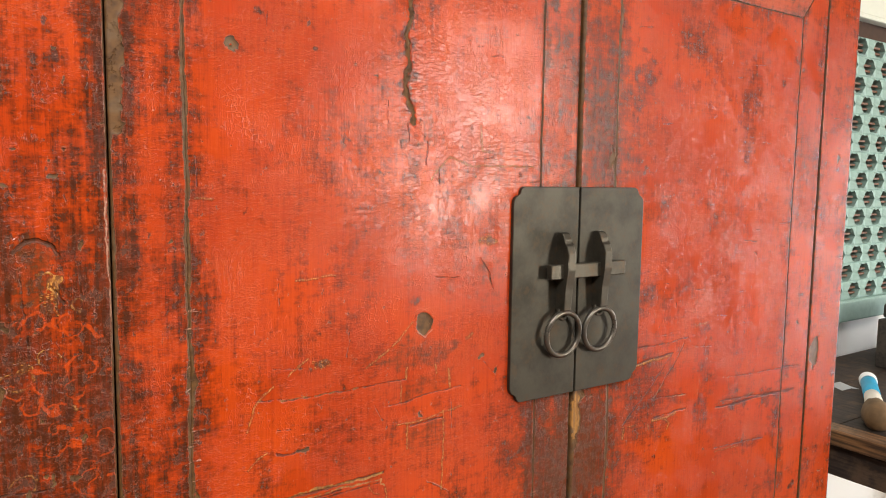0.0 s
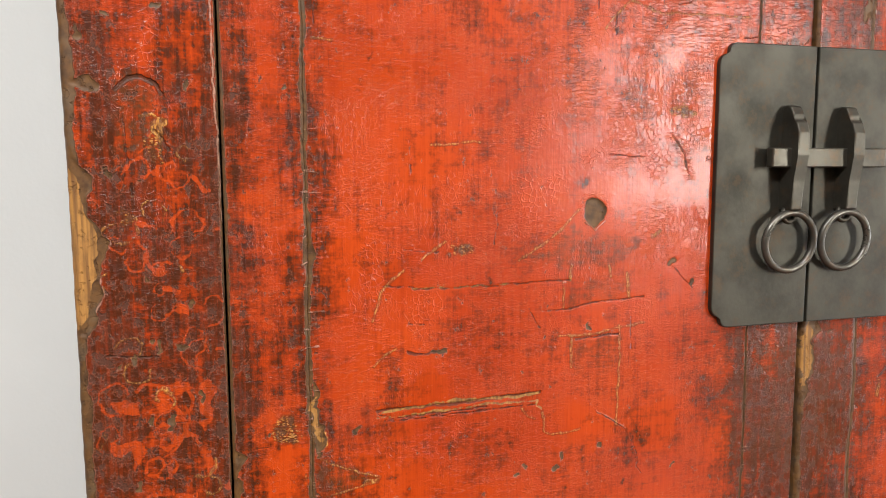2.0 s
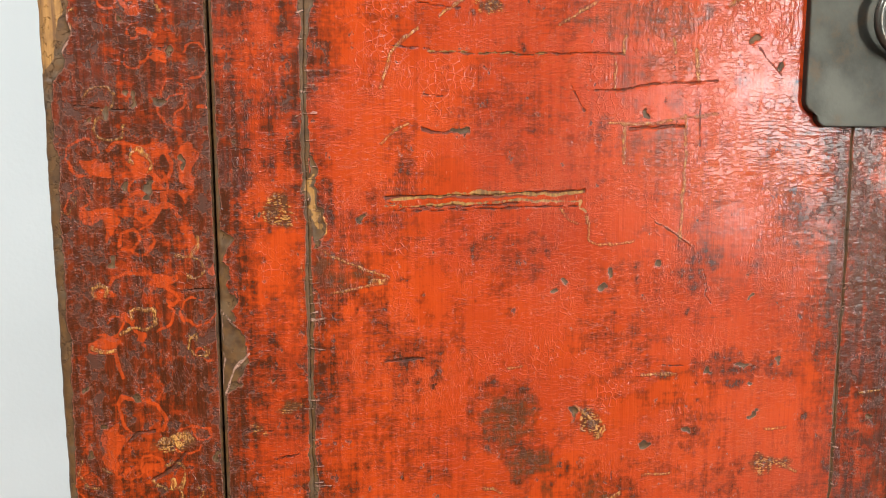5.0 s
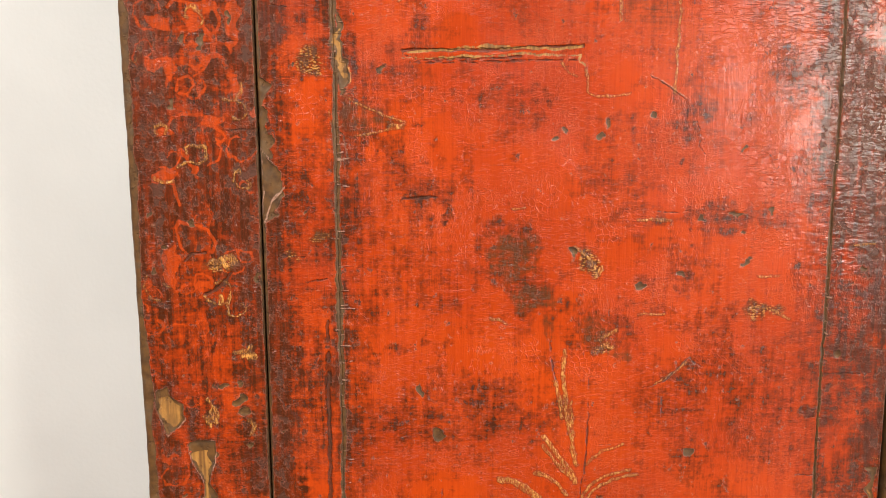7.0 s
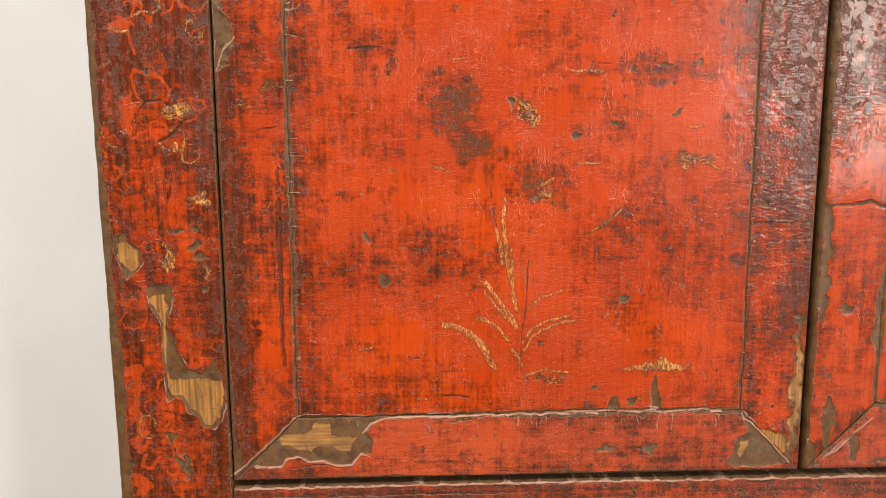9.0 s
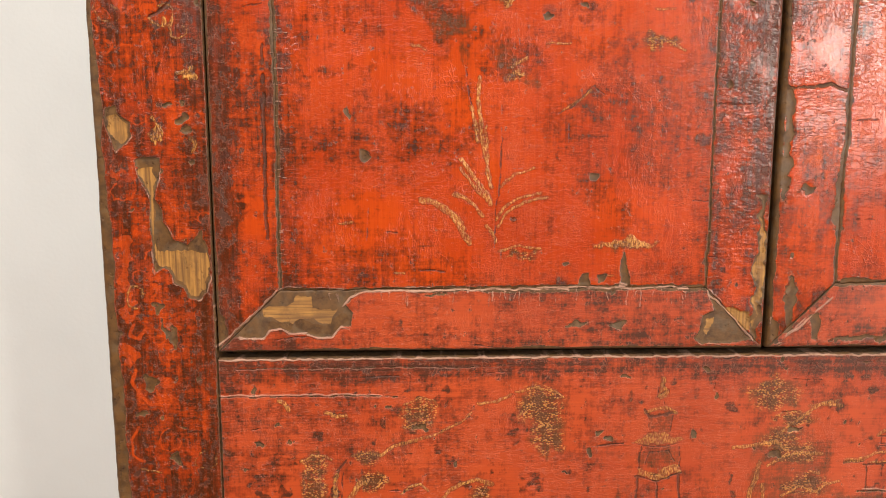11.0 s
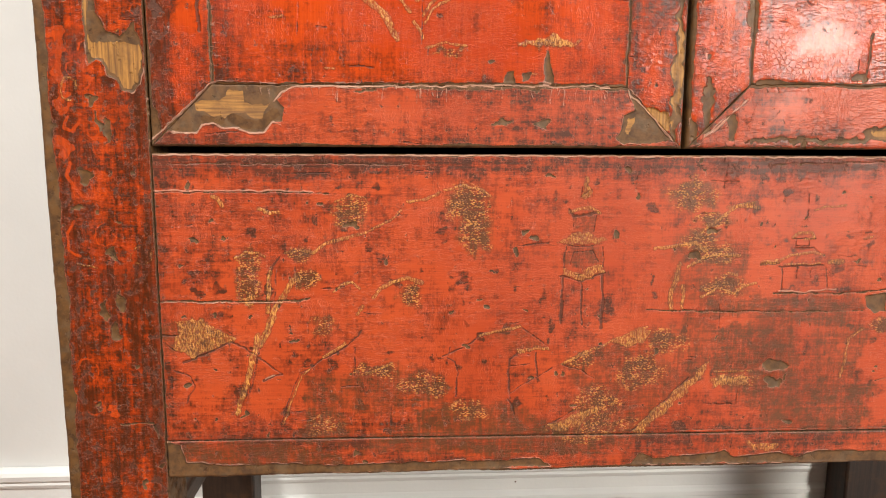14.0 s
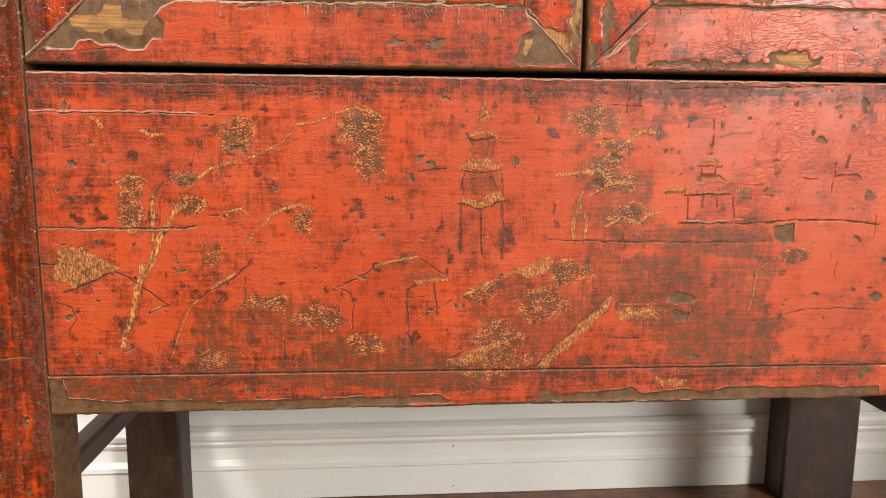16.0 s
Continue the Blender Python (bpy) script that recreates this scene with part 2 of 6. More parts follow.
def metal(name, colour, rough):
    m, nt, b = nodes_of(name)
    k = Net(nt)
    n1, n2 = k.noise(k.obj, 24, 5, 0.65), k.noise(k.obj, 320, 3)
    n3 = k.noise(k.obj, 85, 5, 0.7)
    base_col = k.mix(k.ramp(n1, 0.35, 0.7), tuple(v * 1.12 for v in colour), tuple(v * 0.66 for v in colour))
    rust = (colour[0] * 1.5, colour[1] * 1.05, colour[2] * 0.75)
    k.put(b.inputs["Base Color"], k.mix(k.math("MULTIPLY", k.ramp(n3, 0.5, 0.68), 0.6), base_col, rust))
    b.inputs["Metallic"].default_value = 0.7
    k.put(b.inputs["Roughness"], k.math("ADD", k.math("ADD", k.math("MULTIPLY", n1, 0.25), k.math("MULTIPLY", n3, 0.22)), rough - 0.23))
    k.put(b.inputs["Normal"], k.bump(k.math("ADD", n2, k.math("MULTIPLY", n1, 1.5)), 0.0002, 0.5))
    return m


def plain(name, colour, rough=0.6, vary=0.25):
    m, nt, b = nodes_of(name)
    k = Net(nt)
    n1 = k.noise(k.obj, 60, 4)
    k.put(b.inputs["Base Color"], k.mix(n1, colour, tuple(v * (1 - vary) for v in colour)))
    b.inputs["Roughness"].default_value = rough
    k.put(b.inputs["Normal"], k.bump(n1, 0.0005, 0.4))
    return m


LACQUER = lacquer("red_lacquer")
LACQUER_FLAT = lacquer("red_lacquer_level_grain", True)
DARK_WOOD = timber("dark_wood", (0.030, 0.014, 0.008), (0.012, 0.007, 0.004), "z", 0.5, (0.13, 0.055, 0.018), 0.30)
DARK_WOOD_Y = timber("dark_wood_depth", (0.060, 0.030, 0.017), (0.022, 0.012, 0.007), "y", 0.5, (0.15, 0.08, 0.035), 0.3)
TABLE_WOOD = timber("table_wood", (0.050, 0.032, 0.024), (0.016, 0.010, 0.008), "y", 0.72, (0.16, 0.095, 0.055), 0.45)
BOX_WOOD = timber("box_wood", (0.045, 0.035, 0.028), (0.018, 0.014, 0.012), "x", 0.6, (0.10, 0.08, 0.06), 0.4)
FLOOR_WOOD = timber("floor_wood", (0.22, 0.095, 0.042), (0.12, 0.05, 0.024), "x", 0.4, (0.05, 0.02, 0.01), 0.5)
INNER_WOOD = timber("raw_elm", (0.30, 0.17, 0.07), (0.16, 0.085, 0.035), "z", 0.65)
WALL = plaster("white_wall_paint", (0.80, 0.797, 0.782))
# unseen walls, coloured darker than the white wall to cut reflected haze
FAR_WALL = plaster("dimmed_wall_paint", (0.17, 0.155, 0.13))
TRIM = plaster("white_gloss_trim", (0.86, 0.855, 0.84), 0.4)
CEILING = plaster("ceiling_paint", (0.8, 0.8, 0.79), 0.85)
IRON = metal("dark_iron", (0.050, 0.045, 0.035), 0.50)
WORN_IRON = metal("worn_iron", (0.075, 0.067, 0.053), 0.42)
BRIGHT_IRON = metal("rubbed_iron", (0.11, 0.10, 0.085), 0.32)
TEAL = plain("chalky_teal_paint", (0.34, 0.50, 0.46), 0.8, 0.35)
CREAM = plain("cream_paint", (0.66, 0.68, 0.60), 0.6, 0.1)
HOLLOW = plain("dark_hole_and_nail_brown", (0.085, 0.038, 0.020), 0.8, 0.5)
CARVED = plain("rubbed_brown_carving", (0.20, 0.10, 0.06), 0.7, 0.4)
BLUE_TAPE = plain("blue_tape", (0.03, 0.36, 0.62), 0.4, 0.15)
BONE = plain("pale_handle", (0.75, 0.70, 0.62), 0.5, 0.1)
BRISTLE = plain("brown_bristle", (0.20, 0.115, 0.05), 0.8, 0.6)
PAPER = plain("white_paper", (0.82, 0.84, 0.86), 0.7, 0.05)


# ---- building helpers ----
def part(name, bm, material, parent=None, label="", smooth=False):
    me = bpy.data.meshes.new(name)
    bmesh.ops.recalc_face_normals(bm, faces=bm.faces)
    bm.to_mesh(me)
    bm.free()
    me.materials.append(material)
    if smooth:
        me.polygons.foreach_set("use_smooth", [True] * len(me.polygons))
    ob = new(name, me)
    if parent is not None:
        under(ob, parent)
    if label:
        tagged(ob, label)
    return ob


def under(ob, parent):
    bpy.context.view_layer.update()
    ob.parent = parent
    ob.matrix_parent_inverse = parent.matrix_world.inverted()


def box(x0, y0, z0, x1, y1, z1, bevel=0.0, bm=None, segments=2):
    own = bmesh.new()
    bmesh.ops.create_cube(own, size=1)
    for v in own.verts:
        v.co = Vector(((x0 + x1) / 2 + v.co.x * (x1 - x0), (y0 + y1) / 2 + v.co.y * (y1 - y0), (z0 + z1) / 2 + v.co.z * (z1 - z0)))
    if bevel:
        bmesh.ops.bevel(own, geom=own.edges[:], offset=bevel, segments=segments, affect="EDGES", profile=0.5)
    if bm is None:
        return own
    me = bpy.data.meshes.new("tmp")
    own.to_mesh(me)
    own.free()
    bm.from_mesh(me)
    bpy.data.meshes.remove(me)
    return bm


def base(name, x, y, z, label, category, group="", kind=""):
    ob = new(name)
    ob.empty_display_size = 0.05
    ob.location = (x, y, z)
    tagged(ob, label, category, group, kind)
    bpy.context.view_layer.update()
    return ob


def lathe(profile, steps=24, axis="z", bm=None):
    """A turned solid from (radius, height) pairs."""
    bm = bm or bmesh.new()
    rings = []
    for r, h in profile:
        ring = []
        for i in range(steps):
            a = 2 * math.pi * i / steps
            ring.append(bm.verts.new((r * math.cos(a), r * math.sin(a), h)))
        rings.append(ring)
    for r0, r1 in zip(rings, rings[1:]):
        for i in range(steps):
            j = (i + 1) % steps
            bm.faces.new((r0[i], r0[j], r1[j], r1[i]))
    bm.faces.new(rings[0][::-1])
    bm.faces.new(rings[-1])
    return bm


def prism(points, y0, y1, bevel=0.0, bm=None):
    """A plate with the outline points (x, z) between two depths."""
    bm = bm or bmesh.new()
    front = [bm.verts.new((x, y0, z)) for x, z in points]
    back = [bm.verts.new((x, y1, z)) for x, z in points]
    f = bm.faces.new(front)
    bm.faces.new(back[::-1])
    n = len(points)
    for i in range(n):
        bm.faces.new((front[i], back[i], back[(i + 1) % n], front[(i + 1) % n]))
    if bevel:
        bmesh.ops.bevel(bm, geom=list(f.edges), offset=bevel, segments=2, affect="EDGES", profile=0.5)
    return bm


# ---- the lacquer coat: wear, chips and gilding laid on the boards ----
def lattice_noise(x, z, scale, seed):
    """Smooth noise from 0 to 1 at the points x, z."""
    rng = np.random.RandomState(seed)
    t = rng.rand(256, 256)
    u, v = x * scale + 1000.0, z * scale + 1000.0
    iu, iv = np.floor(u).astype(int), np.floor(v).astype(int)
    fu, fv = u - iu, v - iv
    fu, fv = fu * fu * (3 - 2 * fu), fv * fv * (3 - 2 * fv)
    a, b = t[iu % 256, iv % 256], t[(iu + 1) % 256, iv % 256]
    c, d = t[iu % 256, (iv + 1) % 256], t[(iu + 1) % 256, (iv + 1) % 256]
    return (a * (1 - fu) + b * fu) * (1 - fv) + (c * (1 - fu) + d * fu) * fv


def fractal(x, z, scale, seed, octaves=4):
    out, total, weight = np.zeros_like(x), 0.0, 1.0
    for i in range(octaves):
        out += weight * lattice_noise(x, z, scale * 2 ** i, seed + i)
        total += weight
        weight *= 0.55
    return out / total


class Coat:
    """Fields over a board: widths and depths in millimetres, positive inside a mark."""

    def __init__(self, x, z):
        self.x, self.z = x, z
        far = np.full(x.shape, -9.0)
        self.f = {k: far.copy() for k in ("chip", "wood", "gold", "ink", "fresh", "pale")}
        self.f["rumple"] = np.full(x.shape, 0.035)
        self.f["worn"], self.f["fleck"], self.f["wash"], self.relief = (np.zeros_like(x) for _ in range(4))
        self.wx = (fractal(x, z, 110, 31, 3) - 0.5) * 0.012
        self.wz = (fractal(x, z, 110, 47, 3) - 0.5) * 0.012

    def near(self, x0, x1, z0, z1, pad):
        return np.nonzero((self.x > x0 - pad) & (self.x < x1 + pad) & (self.z > z0 - pad) & (self.z < z1 + pad))[0]

    def line(self, field, pts, w, wander=0.25):
        p = np.array(pts).reshape(-1, 2)
        i = self.near(p[:, 0].min(), p[:, 0].max(), p[:, 1].min(), p[:, 1].max(), 0.012)
        if not len(i):
            return i, None
        x, z = self.x[i] + self.wx[i] * wander, self.z[i] + self.wz[i] * wander
        best = np.full(len(i), 1.0)
        for (ax, az), (bx, bz) in zip(p, p[1:]):
            ux, uz = bx - ax, bz - az
            t = np.clip(((x - ax) * ux + (z - az) * uz) / (ux * ux + uz * uz + 1e-9), 0, 1)
            best = np.minimum(best, np.hypot(x - ax - t * ux, z - az - t * uz))
        d = w - best * 1000
        self.f[field][i] = np.maximum(self.f[field][i], d)
        return i, d

    def blob(self, x, z, rx, rz, wander=1.0):
        i = self.near(x - rx, x + rx, z - rz, z + rz, 0.012)
        if not len(i):
            return i, None
        dx, dz = self.x[i] - x + self.wx[i] * wander, self.z[i] - z + self.wz[i] * wander
        return i, (1 - np.sqrt((dx / rx) ** 2 + (dz / rz) ** 2)) * min(rx, rz) * 1000

    def gold(self, *pts, w=1.0):
        self.line("gold", pts, max(0.7, w * 0.85))

    def ink(self, *pts, w=1.0):
        i, d = self.line("ink", pts, w)
        self.sink(i, d, 0.0008)

    def wood(self, *pts, w=1.0):
        self.line("wood", pts, w)

    def pale(self, *pts, w=0.7):
        self.line("pale", pts, w)

    def patch(self, pts, wander=0.3):
        """Signed distance in millimetres to an outline, positive inside."""
        p = np.array(pts).reshape(-1, 2)
        i = self.near(p[:, 0].min(), p[:, 0].max(), p[:, 1].min(), p[:, 1].max(), 0.008)
        if not len(i):
            return i, None
        x, z = self.x[i] + self.wx[i] * wander, self.z[i] + self.wz[i] * wander
        best, inside = np.full(len(i), 1.0), np.zeros(len(i), dtype=bool)
        for (ax, az), (bx, bz) in zip(p, np.roll(p, -1, axis=0)):
            ux, uz = bx - ax, bz - az
            t = np.clip(((x - ax) * ux + (z - az) * uz) / (ux * ux + uz * uz + 1e-9), 0, 1)
            best = np.minimum(best, np.hypot(x - ax - t * ux, z - az - t * uz))
            inside ^= ((az > z) != (bz > z)) & (x < ux * (z - az) / (uz if abs(uz) > 1e-9 else 1e-9) + ax)
        return i, np.where(inside, best, -best) * 1000

    def raise_to(self, field, i, d):
        if d is not None:
            self.f[field][i] = np.maximum(self.f[field][i], d)

    def peel(self, *pts):
        """Coat fallen off down to the brown ground, with a pale broken rim."""
        i, d = self.patch(pts)
        self.raise_to("chip", i, d)
        self.sink(i, d, 0.0009)
        if d is not None:
            gate = fractal(self.x[i], self.z[i], 70, 91, 2) * 3 - 1.2
            self.raise_to("pale", i, 0.55 - np.abs(d + 0.5) - np.clip(0.6 - gate, 0, 1) * 1.5)

    def woody(self, *pts):
        i, d = self.patch(pts, 0.5)
        self.raise_to("wood", i, d)
        self.sink(i, d, 0.0011)

    def gilt(self, *pts):
        i, d = self.patch(pts, 0.8)
        if d is not None:
            self.raise_to("gold", i, np.minimum(d, 0.45))

    def scarlet(self, *pts):
        i, d = self.patch(pts, 0.8)
        if d is not None:
            self.raise_to("fresh", i, np.minimum(d, 0.4))

    def film(self, *pts, a=0.5):
        i, d = self.patch(pts, 1.5)
        if d is not None:
            q = np.clip(d / 6 + 0.5, 0, 1)
            q = min(1.0, a * 1.5) * q * q * (3 - 2 * q)
            self.f["worn"][i] = np.maximum(self.f["worn"][i], q * 0.6)
            self.f["wash"][i] = np.maximum(self.f["wash"][i], q)

    def ticks(self, seed, x0, z0, x1, z1, n, long, level):
        """Short pale hairs where the coat has lifted across a seam."""
        rng = np.random.RandomState(seed)
        for _ in range(n):
            t, a, q = rng.rand(), rng.uniform(-0.5, 1.0) * long, rng.uniform(-0.12, 0.12) * long
            x, z = x0 + (x1 - x0) * t, z0 + (z1 - z0) * t
            end = (x + a, z + q) if level else (x + q, z - a)
            self.pale(x, z, *end, w=rng.uniform(0.0, 0.5))

    def curl(self, *pts, w=1.0):
        self.line("fresh", pts, max(0.9, w))

    def red(self, *pts, w=1.0):
        self.line("fresh", pts, w * 0.9, 1.0)

    def dash(self, *pts, w=1.0):
        self.line("ink", pts, max(0.4, w * 0.9 - 0.35))

    def sink(self, i, d, depth):
        if d is not None:
            self.relief[i] = np.maximum(self.relief[i], np.clip(d / 1.0, 0, 1) * depth)

    def groove(self, *pts, w=1.0):
        i, d = self.line("ink", pts, max(0.5, w * 0.6))
        self.sink(i, d, 0.0006)
        self.line("chip", pts, w * 0.5)

    def scar2(self, *pts, w=4.0):
        i, d = self.line("chip", pts, w * 0.5, 1.0)
        self.line("ink", pts, w * 0.3, 1.4)
        self.sink(i, d, 0.0012)

    def chip(self, x, z, rx=0.01, rz=0.01, grow=0.0, field="chip", depth=0.0008):
        i, d = self.blob(x, z, rx * 0.88, rz * 0.88)
        if d is not None:
            self.f[field][i] = np.maximum(self.f[field][i], d + grow)
            self.sink(i, d + grow, depth)

    def bare(self, x, z, rx=0.01, rz=0.01):
        self.chip(x, z, rx, rz, 1.8)
        self.chip(x, z, rx, rz, 0.0, "wood", 0.0011)

    def goldfill(self, x, z, rx=0.01, rz=0.01):
        i, d = self.blob(x, z, rx, rz, 1.3)
        if d is not None:
            self.f["gold"][i] = np.maximum(self.f["gold"][i], d)

    def redfill(self, x, z, rx=0.01, rz=0.01):
        i, d = self.blob(x, z, rx * 0.62, rz * 0.62, 1.6)
        if d is not None:
            self.f["fresh"][i] = np.maximum(self.f["fresh"][i], np.minimum(d, 0.3))

    def fleck(self, x, z, rx=0.01, rz=0.01):
        i, d = self.blob(x, z, rx * 1.12, rz * 1.12, 1.2)
        if d is not None:
            self.f["fleck"][i] = np.maximum(self.f["fleck"][i], np.clip(d / min(rx, rz) / 1000 * 1.9, 0, 1))
            self.f["worn"][i] = np.maximum(self.f["worn"][i], 0.75 * np.clip(d / min(rx, rz) / 1000 * 1.6, 0, 1))
            self.f["wash"][i] = np.maximum(self.f["wash"][i], 0.9 * np.clip(d / min(rx, rz) / 1000 * 2.5, 0, 1))

    def scatter(self, seed, chips, dots, nicks):
        """Small random damage: numbers per square metre of chips, dark dots and scratches."""
        rng = np.random.RandomState(seed)
        x0, x1, z0, z1 = self.x.min(), self.x.max(), self.z.min(), self.z.max()
        size = (x1 - x0) * (z1 - z0)
        for _ in range(int(chips * size)):
            if rng.rand() < 0.65 * (z0 > 0.65) and z1 > 1.3:
                continue
            r = 0.0012 + 0.0030 * rng.rand() ** 3
            self.chip(rng.uniform(x0, x1), rng.uniform(z0, z1), r * rng.uniform(0.6, 1.2), r * rng.uniform(0.7, 1.5), 0.1)
        for _ in range(int(dots * size)):
            r = 0.0015 + 0.0040 * rng.rand() ** 3
            i, d = self.blob(rng.uniform(x0, x1), rng.uniform(z0, z1), r * rng.uniform(0.6, 1.4), r * rng.uniform(0.6, 1.6), 1.0)
            if d is not None:
                self.f["worn"][i] = np.maximum(self.f["worn"][i], rng.uniform(0.5, 1.1) * np.clip(d / 1.5 + 0.3, 0, 1))
        for _ in range(int(nicks * size)):
            x, z, n = rng.uniform(x0, x1), rng.uniform(z0, z1), rng.uniform(0.006, 0.03)
            if rng.rand() < 0.6:
                self.dash(x, z, x + n, z + n * rng.uniform(-0.12, 0.12), w=rng.uniform(0.5, 1.2))
            elif rng.rand() < 0.8:
                self.dash(x, z, x + n * rng.uniform(-0.1, 0.1), z + n, w=rng.uniform(0.5, 1.0))
            else:
                self.gold(x, z, x + n * 0.6, z + n * rng.uniform(-0.15, 0.15), w=0.7)

    def scrolls(self, seed, n, z0, z1):
        """Scrolling tendrils of red over the dark ground of a post."""
        rng = np.random.RandomState(seed)
        x0, x1 = self.x.min(), self.x.max()
        for _ in range(n):
            cx, cz, r, a, s = rng.uniform(x0 + 0.012, x1 - 0.006), rng.uniform(z0, z1), rng.uniform(0.006, 0.015), rng.uniform(0, 6.3), rng.choice((-1, 1))
            pts = []
            for k in range(8):
                q = r * (1 - 0.09 * k)
                pts += [cx + q * math.cos(a + s * 0.7 * k), cz + q * math.sin(a + s * 0.7 * k)]
            self.line("fresh" if rng.rand() < 0.8 else "gold", pts, rng.uniform(0.5, 0.9), 0.6)
            if rng.rand() < 0.35:
                self.line("fresh", (cx + r, cz, cx + r + 0.006, cz + rng.uniform(-0.008, 0.008)), rng.uniform(1.2, 3), 1.4)

    def stain(self, x, z, rx=0.02, rz=0.02, a=0.5):
        i, d = self.blob(x, z, rx * 1.35, rz * 1.35, 3.0)
        if d is not None:
            s = np.clip(d / min(rx, rz) / 1350 * 1.6, 0, 1)
            self.f["worn"][i] = np.maximum(self.f["worn"][i], a * 0.8 * s * s * (3 - 2 * s))


def paint_apron(c):
    """The landscape on the apron: huts, trees, pagoda, path and pavilion."""
    # seams and breaks, with pale glints painted along their lips
    c.groove(-0.4689, 0.5972, -0.4180, 0.5978, -0.3666, 0.5973, -0.3096, 0.5970, w=.9)
    c.pale(-0.4688, 0.5986, -0.4179, 0.5992, -0.3665, 0.5988, -0.3239, 0.5978, w=.8)
    c.groove(-0.4694, 0.4985, -0.4006, 0.4978, -0.3428, 0.4977, -0.3305, 0.4997, w=1.4)
    c.pale(-0.4671, 0.4975, -0.4246, 0.4969, -0.4007, 0.4963, -0.3428, 0.4962, w=.5)
    c.groove(-0.0138, 0.4868, 0.0475, 0.4845, 0.1286, 0.4842, 0.2002, 0.4839, w=1.0)
    c.groove(0.1085, 0.5023, 0.1713, 0.5011, 0.2235, 0.5043, 0.2653, 0.5042, 0.3040, 0.4998, w=1.2)
    c.pale(0.1138, 0.5044, 0.1383, 0.5028, 0.1709, 0.5054, w=.8)
    c.groove(0.2171, 0.4137, 0.2393, 0.4185, 0.2734, 0.4192, 0.3080, 0.4177, w=.6)
    c.groove(0.0226, 0.3665, 0.1082, 0.3661, 0.2211, 0.3653, 0.3134, 0.3649, w=.6)
    c.groove(0.0986, 0.6246, 0.1674, 0.6254, 0.2210, 0.6271, 0.2859, 0.6320, w=.6)
    c.groove(-0.4486, 0.6228, -0.3464, 0.6227, -0.2991, 0.6229, -0.2222, 0.6220, w=.6)
    c.groove(0.2343, 0.2976, 0.2929, 0.2961, w=.6)
    # left hut roof
    c.gilt(-0.4518, 0.4806, -0.4351, 0.4820, -0.4164, 0.4754, -0.4004, 0.4612, -0.4151, 0.4567, -0.4375, 0.4453, -0.4514, 0.4530)
    c.film(-0.4687, 0.4757, -0.4349, 0.4845, -0.4004, 0.4612, -0.4329, 0.4427, -0.4675, 0.4606, a=.5)
    c.dash(-0.4465, 0.4403, -0.4277, 0.4477, -0.4029, 0.4602, -0.3888, 0.4525, -0.3747, 0.4421, -0.3558, 0.4281, w=1.4)
    c.dash(-0.3734, 0.4215, -0.3633, 0.4266, -0.3558, 0.4286, w=1.6)
    c.pale(-0.3718, 0.4231, -0.3618, 0.4276, w=.6)
    c.dash(-0.4627, 0.4606, -0.4469, 0.4479, w=1.0)
    c.dash(-0.4547, 0.4327, -0.4411, 0.4274, -0.4370, 0.4171, -0.4453, 0.4018, w=1.0)
    c.dash(-0.4579, 0.4276, -0.4568, 0.4097, w=1.0)
    # tree with the two limbs
    c.gold(-0.3651, 0.5251, -0.3673, 0.5003, -0.3685, 0.4878, w=2.2)
    c.gold(-0.3443, 0.5177, -0.3522, 0.5042, -0.3627, 0.4877, -0.3695, 0.4676, -0.3749, 0.4575, w=3.4)
    c.gold(-0.3427, 0.5211, -0.3395, 0.5162, w=2.2)
    c.gold(-0.3774, 0.4651, -0.3811, 0.4499, -0.3859, 0.4346, -0.3898, 0.4166, w=3.4)
    c.gold(-0.3897, 0.4191, -0.3938, 0.4062, -0.3986, 0.3907, w=2.6)
    c.dash(-0.3592, 0.5276, -0.3627, 0.4877, -0.3768, 0.4498, -0.3843, 0.4191, -0.3889, 0.4062, w=.9)
    c.dash(-0.3562, 0.5389, -0.3629, 0.5300, -0.3660, 0.5177, w=1.4)
    c.fleck(-0.3832, 0.5349, rx=0.0105, rz=0.0147)
    c.fleck(-0.3862, 0.5152, rx=0.0124, rz=0.0247)
    c.goldfill(-0.3862, 0.4993, rx=0.0043, rz=0.0065)
    c.fleck(-0.3360, 0.5409, rx=0.0144, rz=0.0079)
    c.fleck(-0.3322, 0.5177, rx=0.0136, rz=0.0129)
    c.gold(-0.3959, 0.5373, -0.3861, 0.5437, -0.3742, 0.5423, -0.3687, 0.5388, w=1.0)
    c.gold(-0.3513, 0.5423, -0.3358, 0.5448, -0.3239, 0.5424, w=1.0)
    # foliage of the upper row
    c.fleck(-0.2920, 0.5802, rx=0.0174, rz=0.0165)
    c.gold(-0.3051, 0.5898, -0.2905, 0.5947, -0.2786, 0.5929, -0.2754, 0.5867, w=.9)
    c.gold(-0.3263, 0.5424, -0.3139, 0.5508, -0.2967, 0.5563, -0.2821, 0.5598, -0.2771, 0.5623, w=1.7)
    c.gold(-0.2771, 0.5623, -0.2623, 0.5687, -0.2524, 0.5747, -0.2464, 0.5821, w=1.0)
    c.gold(-0.2399, 0.5894, -0.2227, 0.5920, -0.2104, 0.5970, w=1.3)
    c.fleck(-0.1835, 0.5860, rx=0.0228, rz=0.0216)
    c.fleck(-0.1763, 0.5604, rx=0.0169, rz=0.0199)
    c.gold(-0.2055, 0.6004, -0.1882, 0.6035, -0.1735, 0.6013, -0.1636, 0.5950, w=1.2)
